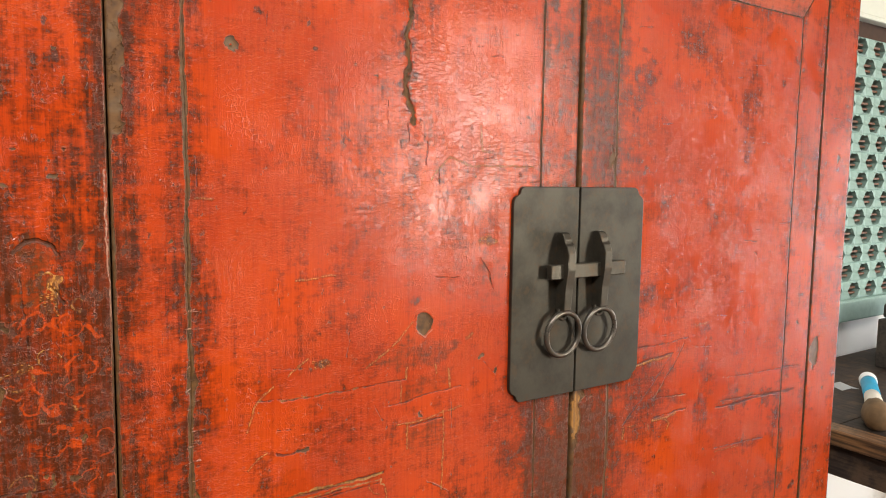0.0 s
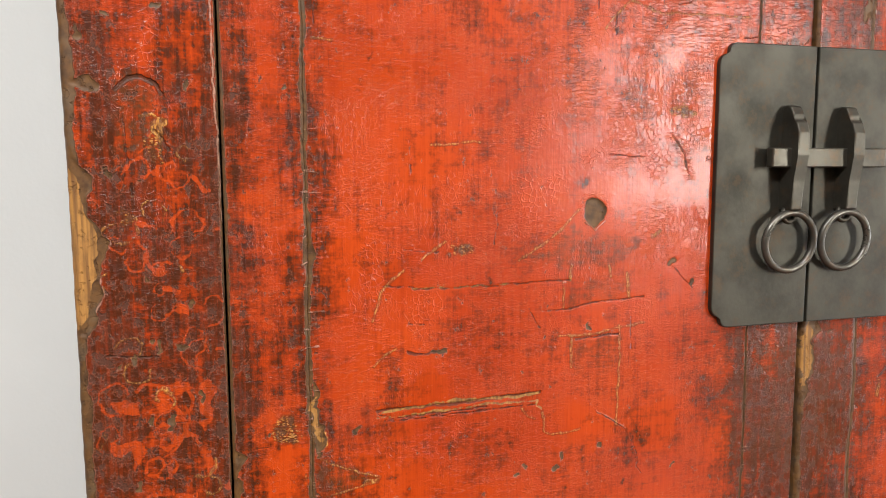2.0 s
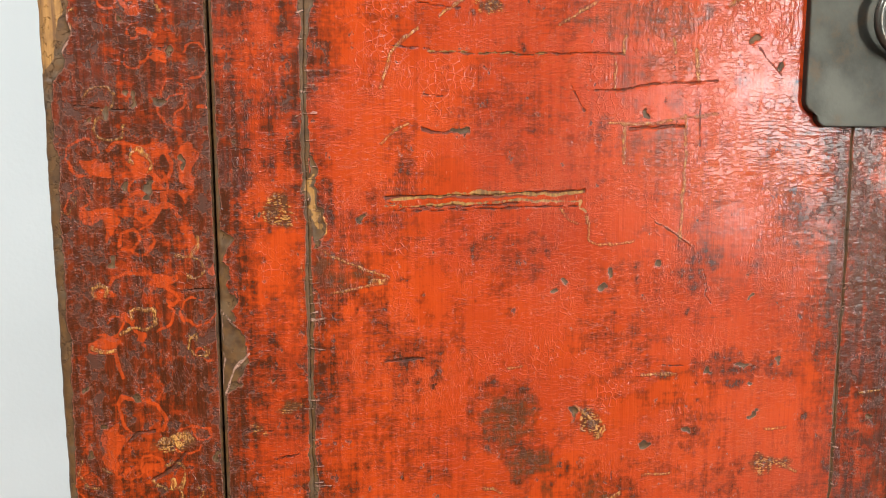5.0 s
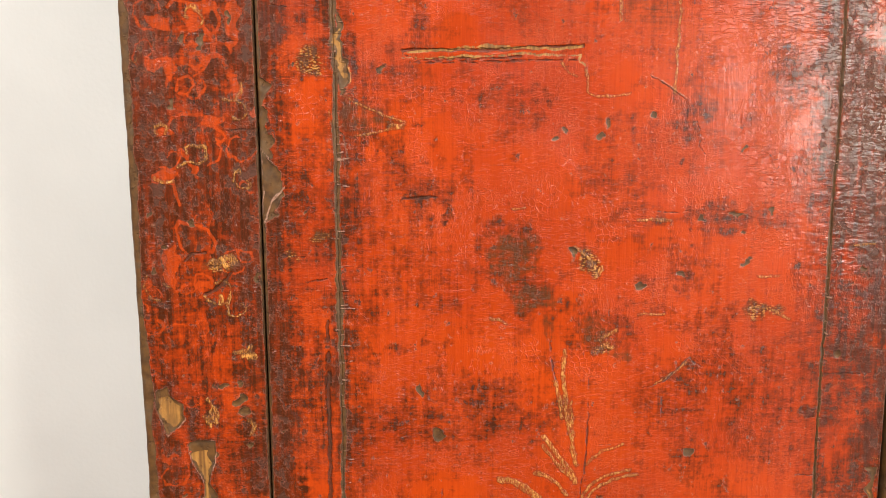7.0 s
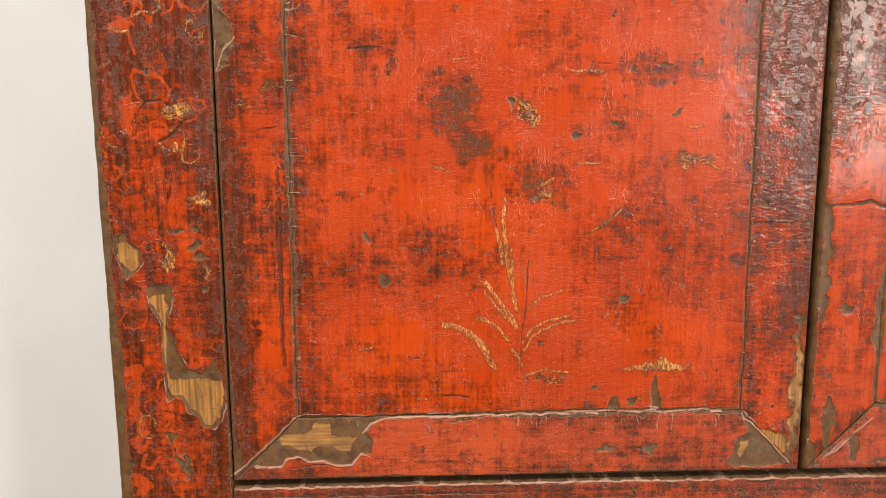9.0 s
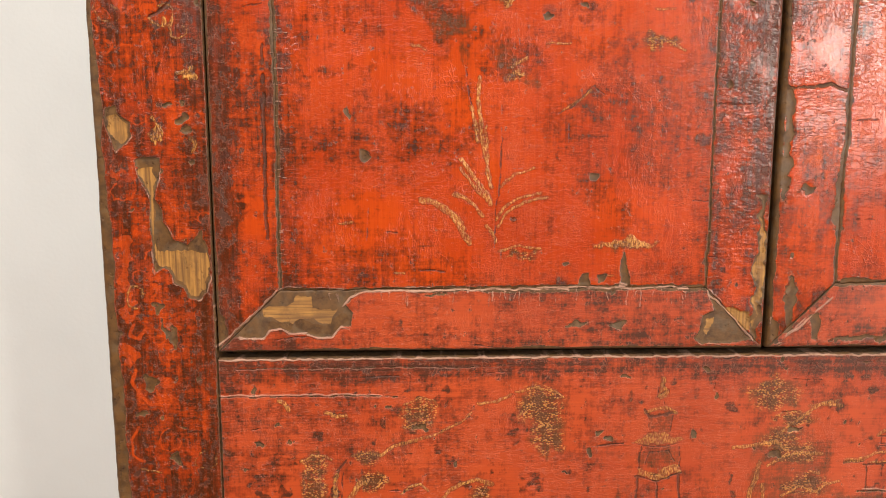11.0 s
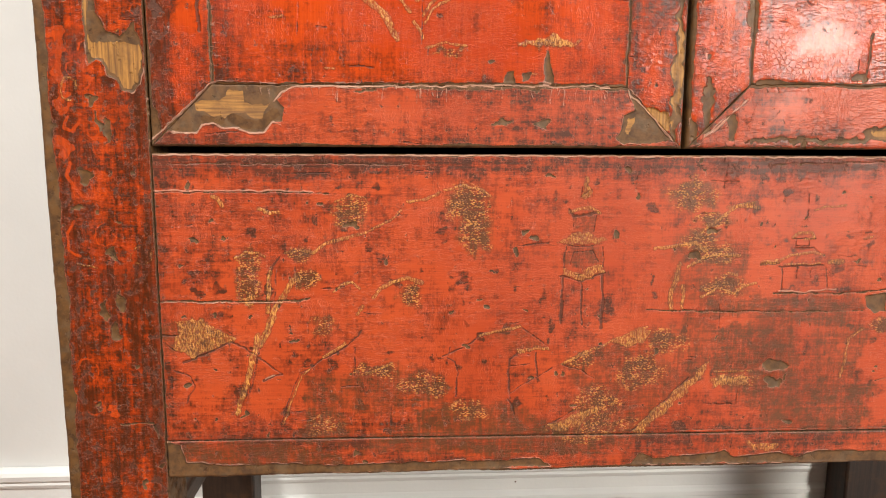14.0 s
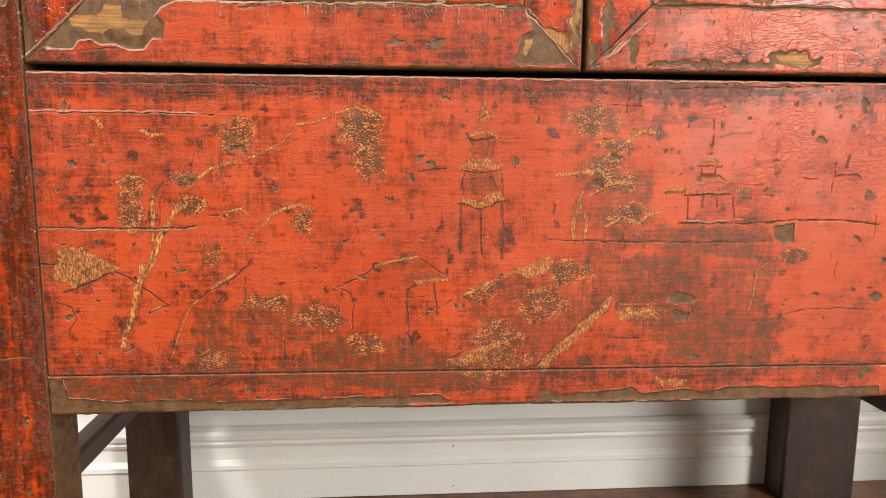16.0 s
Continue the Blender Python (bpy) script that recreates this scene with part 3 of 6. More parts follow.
    c.chip(-0.2915, 0.5686, rx=0.0077, rz=0.0049)
    c.chip(-0.3172, 0.5877, rx=0.0038, rz=0.0029)
    c.gold(-0.4136, 0.5935, -0.4091, 0.5917, -0.4057, 0.5855, w=2.0)
    c.gold(-0.3744, 0.5834, -0.3651, 0.5806, -0.3556, 0.5797, w=1.6)
    c.goldfill(-0.3636, 0.5811, rx=0.0076, rz=0.0034)
    c.stain(-0.4198, 0.5849, rx=0.0084, rz=0.0067, a=0.7)
    c.stain(-0.3528, 0.5884, rx=0.0095, rz=0.0048, a=0.8)
    c.stain(-0.2631, 0.5411, rx=0.0078, rz=0.0060, a=1)
    c.stain(-0.2037, 0.5553, rx=0.0069, rz=0.0060, a=0.9)
    c.chip(-0.4313, 0.5522, rx=0.0047, rz=0.0024)
    c.chip(-0.4029, 0.5558, rx=0.0033, rz=0.0044)
    c.chip(-0.4151, 0.5711, rx=0.0037, rz=0.0029)
    c.chip(-0.1113, 0.6112, rx=0.0060, rz=0.0024)
    c.chip(-0.1412, 0.5441, rx=0.0040, rz=0.0040)
    c.chip(-0.1210, 0.5547, rx=0.0040, rz=0.0045)
    c.chip(-0.1296, 0.5606, rx=0.0025, rz=0.0040)
    c.chip(-0.0446, 0.5596, rx=0.0031, rz=0.0030)
    c.chip(-0.0274, 0.5924, rx=0.0026, rz=0.0045)
    c.chip(-0.0357, 0.6180, rx=0.0041, rz=0.0025)
    c.stain(-0.0445, 0.5586, rx=0.0072, rz=0.0040, a=0.8)
    c.stain(-0.1932, 0.5127, rx=0.0070, rz=0.0071, a=0.7)
    c.stain(-0.1844, 0.4959, rx=0.0050, rz=0.0051, a=0.8)
    c.stain(-0.1182, 0.4998, rx=0.0062, rz=0.0051, a=0.7)
    c.chip(-0.1707, 0.4989, rx=0.0030, rz=0.0026)
    c.chip(-0.1641, 0.4922, rx=0.0036, rz=0.0026)
    # middle tree
    c.gold(-0.3083, 0.5062, -0.3007, 0.5127, -0.2909, 0.5152, -0.2837, 0.5092, w=1.3)
    c.gold(-0.2702, 0.5011, -0.2650, 0.5092, -0.2540, 0.5152, -0.2390, 0.5192, -0.2267, 0.5142, w=1.8)
    c.fleck(-0.2369, 0.5026, rx=0.0129, rz=0.0152)
    c.gold(-0.2813, 0.4925, -0.2865, 0.4849, w=1.6)
    c.stain(-0.2645, 0.4900, rx=0.0149, rz=0.0081, a=0.5)
    c.fleck(-0.3170, 0.4724, rx=0.0128, rz=0.0112)
    c.stain(-0.3147, 0.4673, rx=0.0167, rz=0.0153, a=0.5)
    c.gold(-0.3186, 0.4442, -0.3080, 0.4493, -0.2978, 0.4569, w=1.8)
    c.dash(-0.3187, 0.4422, -0.3066, 0.4467, -0.2954, 0.4554, -0.2826, 0.4686, w=1.2)
    c.gold(-0.3567, 0.3795, -0.3499, 0.3978, -0.3442, 0.4134, -0.3387, 0.4263, -0.3309, 0.4330, w=1.1)
    c.dash(-0.3593, 0.3769, -0.3535, 0.3952, -0.3465, 0.4160, -0.3400, 0.4289, -0.3299, 0.4340, -0.3187, 0.4432, w=1.0)
    c.stain(-0.3244, 0.4105, rx=0.0100, rz=0.0052, a=0.8)
    c.stain(-0.3165, 0.4235, rx=0.0169, rz=0.0062, a=0.5)
    c.film(-0.3362, 0.4263, -0.2763, 0.4283, -0.2459, 0.4384, -0.2056, 0.4222, -0.2060, 0.3957, -0.2675, 0.3860, -0.3325, 0.3975, a=.45)
    c.fleck(-0.2687, 0.4308, rx=0.0251, rz=0.0083)
    c.fleck(-0.2337, 0.4173, rx=0.0203, rz=0.0105)
    c.gold(-0.2763, 0.4283, -0.2611, 0.4344, -0.2535, 0.4374, w=1.1)
    c.film(-0.3326, 0.3949, -0.3075, 0.3972, -0.2931, 0.3757, -0.2987, 0.3598, -0.3391, 0.3595, -0.3434, 0.3766, a=.55)
    c.fleck(-0.3183, 0.3762, rx=0.0231, rz=0.0096)
    c.fleck(-0.2109, 0.4117, rx=0.0153, rz=0.0085)
    c.film(-0.2111, 0.3958, -0.1542, 0.4003, -0.1123, 0.3781, -0.0482, 0.3605, -0.0586, 0.3413, -0.2067, 0.3471, -0.2888, 0.3542, -0.2474, 0.3750, a=.7)
    c.stain(-0.1855, 0.3847, rx=0.0311, rz=0.0097, a=0.6)
    c.stain(-0.1333, 0.3621, rx=0.0316, rz=0.0087, a=0.6)
    c.fleck(-0.1802, 0.3900, rx=0.0207, rz=0.0107)
    # pagoda
    c.gold(-0.0751, 0.6107, -0.0755, 0.6033, -0.0758, 0.5934, w=2.4)
    c.goldfill(-0.0749, 0.5944, rx=0.0046, rz=0.0045)
    c.dash(-0.0795, 0.6032, -0.0804, 0.5934, -0.0694, 0.6009, -0.0693, 0.5935, w=.8)
    c.gold(-0.0904, 0.5794, -0.0808, 0.5829, -0.0706, 0.5830, -0.0619, 0.5786, w=1.6)
    c.dash(-0.0914, 0.5818, -0.0873, 0.5759, -0.0629, 0.5786, w=1.8)
    c.film(-0.0883, 0.5779, -0.0639, 0.5781, -0.0667, 0.5620, -0.0840, 0.5619, a=.45)
    c.dash(-0.0873, 0.5759, -0.0861, 0.5619, w=1.0)
    c.dash(-0.0649, 0.5761, -0.0667, 0.5620, w=1.0)
    c.gilt(-0.1002, 0.5523, -0.0830, 0.5604, -0.0718, 0.5615, -0.0563, 0.5530, -0.0716, 0.5489, -0.0869, 0.5488)
    c.dash(-0.1002, 0.5508, -0.0854, 0.5473, -0.0700, 0.5473, -0.0552, 0.5515, w=1.0)
    c.dash(-0.0930, 0.5473, -0.0944, 0.5280, w=1.2)
    c.dash(-0.0582, 0.5474, -0.0568, 0.5280, w=1.2)
    c.film(-0.0920, 0.5468, -0.0592, 0.5469, -0.0589, 0.5280, -0.0928, 0.5280, a=.4)
    c.dash(-0.0888, 0.5305, -0.0853, 0.5417, -0.0674, 0.5433, -0.0621, 0.5331, w=1.0)
    c.gilt(-0.0964, 0.5280, -0.0866, 0.5244, -0.0773, 0.5224, -0.0645, 0.5280, -0.0568, 0.5306, -0.0557, 0.5245, -0.0747, 0.5152, -0.0953, 0.5193)
    c.dash(-0.0968, 0.5193, -0.0772, 0.5142, -0.0557, 0.5229, w=1.3)
    c.dash(-0.0948, 0.5173, -0.0950, 0.4946, -0.0958, 0.4738, w=1.5)
    c.dash(-0.0572, 0.5203, -0.0562, 0.4997, -0.0567, 0.4684, w=2.0)
    c.dash(-0.0767, 0.5132, -0.0764, 0.4946, -0.0756, 0.4737, w=1.4)
    c.dash(-0.0777, 0.4737, -0.0703, 0.4695, w=1.2)
    c.stain(-0.0561, 0.4945, rx=0.0063, rz=0.0208, a=0.7)
    c.stain(-0.0940, 0.4946, rx=0.0072, rz=0.0207, a=0.55)
    # hut in the middle
    c.gold(-0.1720, 0.4628, -0.1540, 0.4679, -0.1345, 0.4709, w=1.4)
    c.film(-0.1694, 0.4628, -0.1345, 0.4709, -0.1065, 0.4519, -0.1376, 0.4463, a=.35)
    c.dash(-0.2063, 0.4443, -0.1899, 0.4509, -0.1704, 0.4633, w=1.2)
    c.dash(-0.1335, 0.4709, -0.1206, 0.4625, -0.1060, 0.4519, w=.9)
    c.gilt(-0.1371, 0.4490, -0.1180, 0.4520, -0.1060, 0.4524, -0.1065, 0.4487, -0.1231, 0.4473, -0.1361, 0.4447)
    c.stain(-0.2053, 0.4448, rx=0.0061, rz=0.0026, a=0.9)
    c.dash(-0.2027, 0.4427, -0.1951, 0.4390, -0.1927, 0.4274, -0.1935, 0.4035, w=1.1)
    c.dash(-0.1361, 0.4453, -0.1428, 0.4401, -0.1438, 0.4242, -0.1428, 0.4002, w=1.3)
    c.dash(-0.1184, 0.4451, -0.1179, 0.4345, -0.1168, 0.4223, w=1.3)
    c.dash(-0.1397, 0.4437, -0.1231, 0.4436, w=.7)
    c.dash(-0.1428, 0.4055, -0.1308, 0.4150, -0.1168, 0.4223, -0.1022, 0.4317, w=1.0)
    c.dash(-0.1449, 0.4002, -0.1397, 0.3937, -0.1376, 0.3850, w=1.2)
    c.stain(-0.1593, 0.4376, rx=0.0041, rz=0.0053, a=0.8)
    # second hut and the path
    c.gold(-0.0928, 0.4343, -0.0762, 0.4432, -0.0605, 0.4499, w=1.6)
    c.gilt(-0.0459, 0.4567, -0.0267, 0.4666, -0.0109, 0.4681, -0.0142, 0.4565, -0.0289, 0.4513)
    c.gold(-0.0605, 0.4483, -0.0397, 0.4598, -0.0125, 0.4703, w=1.2)
    c.dash(-0.0939, 0.4338, -0.0760, 0.4283, -0.0626, 0.4196, w=1.1)
    c.fleck(-0.0761, 0.4368, rx=0.0158, rz=0.0096)
    c.film(-0.0918, 0.4343, -0.0135, 0.4681, 0.0338, 0.4838, 0.0615, 0.4624, 0.0470, 0.4248, 0.0052, 0.3817, -0.0263, 0.3490, -0.1016, 0.3615, -0.1122, 0.3699, -0.0702, 0.3992, a=.40)
    c.gilt(-0.1107, 0.3699, -0.0859, 0.3820, -0.0595, 0.3909, -0.0567, 0.3870, -0.0751, 0.3720, -0.0937, 0.3669)
    c.gilt(-0.0214, 0.3683, -0.0083, 0.3819, 0.0101, 0.3980, 0.0362, 0.4222, 0.0516, 0.4421, 0.0494, 0.4302, 0.0262, 0.4006, -0.0000, 0.3773, -0.0159, 0.3627)
    c.dash(-0.1096, 0.3715, -0.0859, 0.3853, -0.0701, 0.3937, w=1.0)
    c.dash(-0.0240, 0.3656, -0.0030, 0.3862, 0.0309, 0.4196, w=1.0)
    c.fleck(-0.0595, 0.3936, rx=0.0266, rz=0.0217)
    c.fleck(-0.0176, 0.4255, rx=0.0267, rz=0.0194)
    c.fleck(0.0082, 0.4547, rx=0.0213, rz=0.0160)
    c.fleck(-0.0484, 0.3716, rx=0.0322, rz=0.0099)
    c.fleck(-0.0696, 0.3609, rx=0.0214, rz=0.0077)
    c.chip(-0.0937, 0.3641, rx=0.0074, rz=0.0022)
    c.chip(-0.0797, 0.3928, rx=0.0037, rz=0.0027)
    # tall tree by the pavilion
    c.gold(0.0100, 0.4883, 0.0085, 0.5014, 0.0142, 0.5170, 0.0159, 0.5300, w=2.4)
    c.gold(0.0206, 0.4883, 0.0212, 0.5014, 0.0198, 0.5092, w=1.8)
    c.gold(-0.0078, 0.5454, 0.0131, 0.5480, 0.0313, 0.5506, 0.0396, 0.5429, w=1.8)
    c.gold(0.0244, 0.5274, 0.0398, 0.5368, 0.0556, 0.5404, 0.0743, 0.5379, w=1.6)
    c.gold(0.0310, 0.5583, 0.0438, 0.5676, 0.0590, 0.5788, 0.0692, 0.5850, 0.0877, 0.5841, w=1.6)
    c.gold(0.0588, 0.5839, 0.0718, 0.5860, 0.0849, 0.5882, w=1.4)
    c.fleck(0.0268, 0.5962, rx=0.0291, rz=0.0171)
    c.fleck(0.0365, 0.5532, rx=0.0211, rz=0.0133)
    c.fleck(0.0503, 0.5404, rx=0.0233, rz=0.0114)
    c.fleck(0.0624, 0.5092, rx=0.0246, rz=0.0115)
    c.fleck(0.0488, 0.5727, rx=0.0210, rz=0.0081)
    c.gold(0.0388, 0.4987, 0.0544, 0.5076, 0.0708, 0.5024, 0.0811, 0.5092, 0.0918, 0.5118, w=1.3)
    c.gold(0.0618, 0.5223, 0.0726, 0.5197, w=1.2)
    c.chip(0.0292, 0.5388, rx=0.0074, rz=0.0052)
    c.chip(0.0440, 0.5625, rx=0.0074, rz=0.0041)
    c.stain(0.0318, 0.6013, rx=0.0364, rz=0.0130, a=0.6)
    c.stain(0.0897, 0.5968, rx=0.0317, rz=0.0101, a=0.5)
    c.stain(0.0797, 0.5866, rx=0.0158, rz=0.0101, a=0.6)
    c.film(0.0127, 0.5582, 0.0868, 0.5534, 0.0794, 0.4907, 0.0046, 0.4909, a=.35)
    c.gold(0.1438, 0.5820, 0.1543, 0.5847, 0.1731, 0.5858, w=.8)
    # pavilion
    c.gold(0.1235, 0.5557, 0.1303, 0.5598, 0.1426, 0.5604, 0.1456, 0.5558, 0.1350, 0.5536, w=1.2)
    c.dash(0.1241, 0.5546, 0.1467, 0.5547, w=1.2)
    c.dash(0.1274, 0.5536, 0.1278, 0.5474, 0.1402, 0.5474, 0.1403, 0.5537, w=1.1)
    c.dash(0.1269, 0.5453, 0.1436, 0.5454, 0.1520, 0.5412, w=1.2)
    c.gold(0.1094, 0.5317, 0.1224, 0.5390, 0.1466, 0.5412, 0.1549, 0.5391, w=1.3)
    c.gold(0.0966, 0.5312, 0.1067, 0.5317, 0.1121, 0.5328, w=2.4)
    c.gold(0.1625, 0.5313, 0.1717, 0.5318, 0.1755, 0.5318, w=2.4)
    c.dash(0.0956, 0.5296, 0.1122, 0.5307, w=1.6)
    c.dash(0.1124, 0.5275, 0.1583, 0.5287, w=1.3)
    c.gold(0.1176, 0.5302, 0.1365, 0.5297, 0.1527, 0.5307, w=1.0)
    c.dash(0.1157, 0.5265, 0.1165, 0.5039, w=1.1)
    c.dash(0.1595, 0.5276, 0.1621, 0.5065, w=1.1)
    c.dash(0.1303, 0.5265, 0.1309, 0.5171, w=.8)
    c.dash(0.1433, 0.5265, 0.1439, 0.5171, w=.8)
    c.stain(0.1191, 0.5055, rx=0.0108, rz=0.0032, a=0.9)
    # worn ground right of the path
    c.film(0.0468, 0.4987, 0.1934, 0.5000, 0.2001, 0.4850, 0.1740, 0.4635, 0.1017, 0.4800, 0.0370, 0.4803, a=.55)
    c.film(0.0484, 0.4643, 0.1017, 0.4800, 0.1347, 0.4745, 0.1441, 0.4146, 0.2001, 0.4139, 0.2175, 0.4081, 0.2098, 0.3632, 0.1084, 0.3622, 0.1017, 0.3819, 0.0672, 0.4100, 0.0555, 0.4265, a=.6)
    c.film(0.1519, 0.4636, 0.1843, 0.4743, 0.2125, 0.4687, 0.1945, 0.4140, 0.1441, 0.4146, a=.4)
    c.stain(0.1199, 0.4476, rx=0.0330, rz=0.0163, a=0.7)
    c.stain(0.1897, 0.4029, rx=0.0394, rz=0.0156, a=0.75)
    c.stain(0.1801, 0.3807, rx=0.0339, rz=0.0146, a=0.65)
    c.stain(0.1352, 0.3814, rx=0.0168, rz=0.0112, a=0.6)
    c.goldfill(0.0724, 0.4154, rx=0.0186, rz=0.0049)
    c.fleck(0.0778, 0.4164, rx=0.0241, rz=0.0077)
    c.gold(0.0556, 0.4254, 0.0938, 0.4255, w=1.0)
    c.dash(0.0516, 0.3926, 0.0763, 0.3922, w=1.1)
    c.dash(0.0790, 0.3933, 0.0794, 0.4071, w=.9)
    c.gold(0.1831, 0.4169, 0.1861, 0.4362, 0.1883, 0.4580, 0.2016, 0.4661, w=1.2)
    c.gold(0.2286, 0.4768, 0.2391, 0.4849, 0.2426, 0.4767, w=1.1)
    c.fleck(0.2235, 0.4714, rx=0.0168, rz=0.0065)
    c.peel(0.2000, 0.4995, 0.2210, 0.5011, 0.2225, 0.4833, 0.2114, 0.4823, 0.2026, 0.4877)
    c.chip(0.2115, 0.5144, rx=0.0039, rz=0.0048)
    c.stain(0.2115, 0.5144, rx=0.0033, rz=0.0106, a=0.8)
    c.chip(0.2434, 0.5786, rx=0.0055, rz=0.0036)
    c.stain(0.2412, 0.5541, rx=0.0028, rz=0.0210, a=0.35)
    c.stain(0.2828, 0.6089, rx=0.0055, rz=0.0154, a=0.8)
    c.chip(0.2808, 0.6115, rx=0.0033, rz=0.0072)
    c.dash(0.2695, 0.5647, 0.2672, 0.5542, w=1.8)
    c.dash(0.2585, 0.5463, 0.2778, 0.5479, 0.2839, 0.5427, w=1.2)
    c.chip(0.1886, 0.5324, rx=0.0033, rz=0.0021)
    c.chip(0.1975, 0.5922, rx=0.0027, rz=0.0015)
    c.chip(0.2149, 0.6108, rx=0.0032, rz=0.0015)
    c.chip(0.2492, 0.4350, rx=0.0034, rz=0.0022)
    c.chip(0.3078, 0.4306, rx=0.0069, rz=0.0050)
    c.chip(0.2196, 0.4242, rx=0.0028, rz=0.0022)
    c.stain(0.2733, 0.3906, rx=0.0035, rz=0.0045, a=0.7)
    c.chip(0.2840, 0.4858, rx=0.0045, rz=0.0022)
    c.chip(0.1154, 0.4313, rx=0.0143, rz=0.0076)
    c.chip(0.1164, 0.4149, rx=0.0111, rz=0.0055)
    c.chip(0.0307, 0.6287, rx=0.0046, rz=0.0035)
    c.chip(0.0338, 0.6163, rx=0.0036, rz=0.0015)
    # lower worn edge
    c.peel(-0.0226, 0.3327, -0.0148, 0.3448, -0.0010, 0.3390, 0.0429, 0.3409, 0.0704, 0.3443, 0.0818, 0.3384, 0.1097, 0.3395, 0.1264, 0.3420, 0.1436, 0.3371, 0.1658, 0.3435, 0.2230, 0.3413, 0.2692, 0.3415, 0.2985, 0.3398, 0.3205, 0.3417, 0.3218, 0.3289, 0.1667, 0.3309)
    c.gilt(0.0894, 0.3529, 0.1258, 0.3523, 0.1251, 0.3455, 0.1180, 0.3411, 0.1039, 0.3425)
    c.film(-0.4654, 0.3640, -0.3590, 0.3620, -0.2991, 0.3490, -0.2997, 0.3328, -0.4679, 0.3286, a=.7)
    c.peel(-0.4654, 0.3640, -0.4519, 0.3616, -0.4482, 0.3441, -0.4100, 0.3395, -0.3601, 0.3406, -0.2995, 0.3371, -0.2275, 0.3394, -0.1544, 0.3395, -0.1121, 0.3408, -0.1013, 0.3328, -0.2277, 0.3301, -0.3606, 0.3288, -0.4681, 0.3259)
    c.chip(0.3027, 0.3559, rx=0.0070, rz=0.0081)
    c.chip(-0.4442, 0.4182, rx=0.0029, rz=0.0031)
    c.chip(-0.3925, 0.3869, rx=0.0034, rz=0.0026)
    c.chip(-0.3445, 0.4608, rx=0.0039, rz=0.0020)
    c.stain(-0.4165, 0.4344, rx=0.0019, rz=0.0036, a=0.9)
    c.chip(-0.4456, 0.5347, rx=0.0033, rz=0.0019)
    c.chip(-0.3822, 0.4843, rx=0.0029, rz=0.0025)
    # white glint along the apron's top edge, painted as a pale line
    c.pale(-0.465, 0.6305, -0.2, 0.631, 0.1, 0.6305, 0.512, 0.6305, w=0.8)


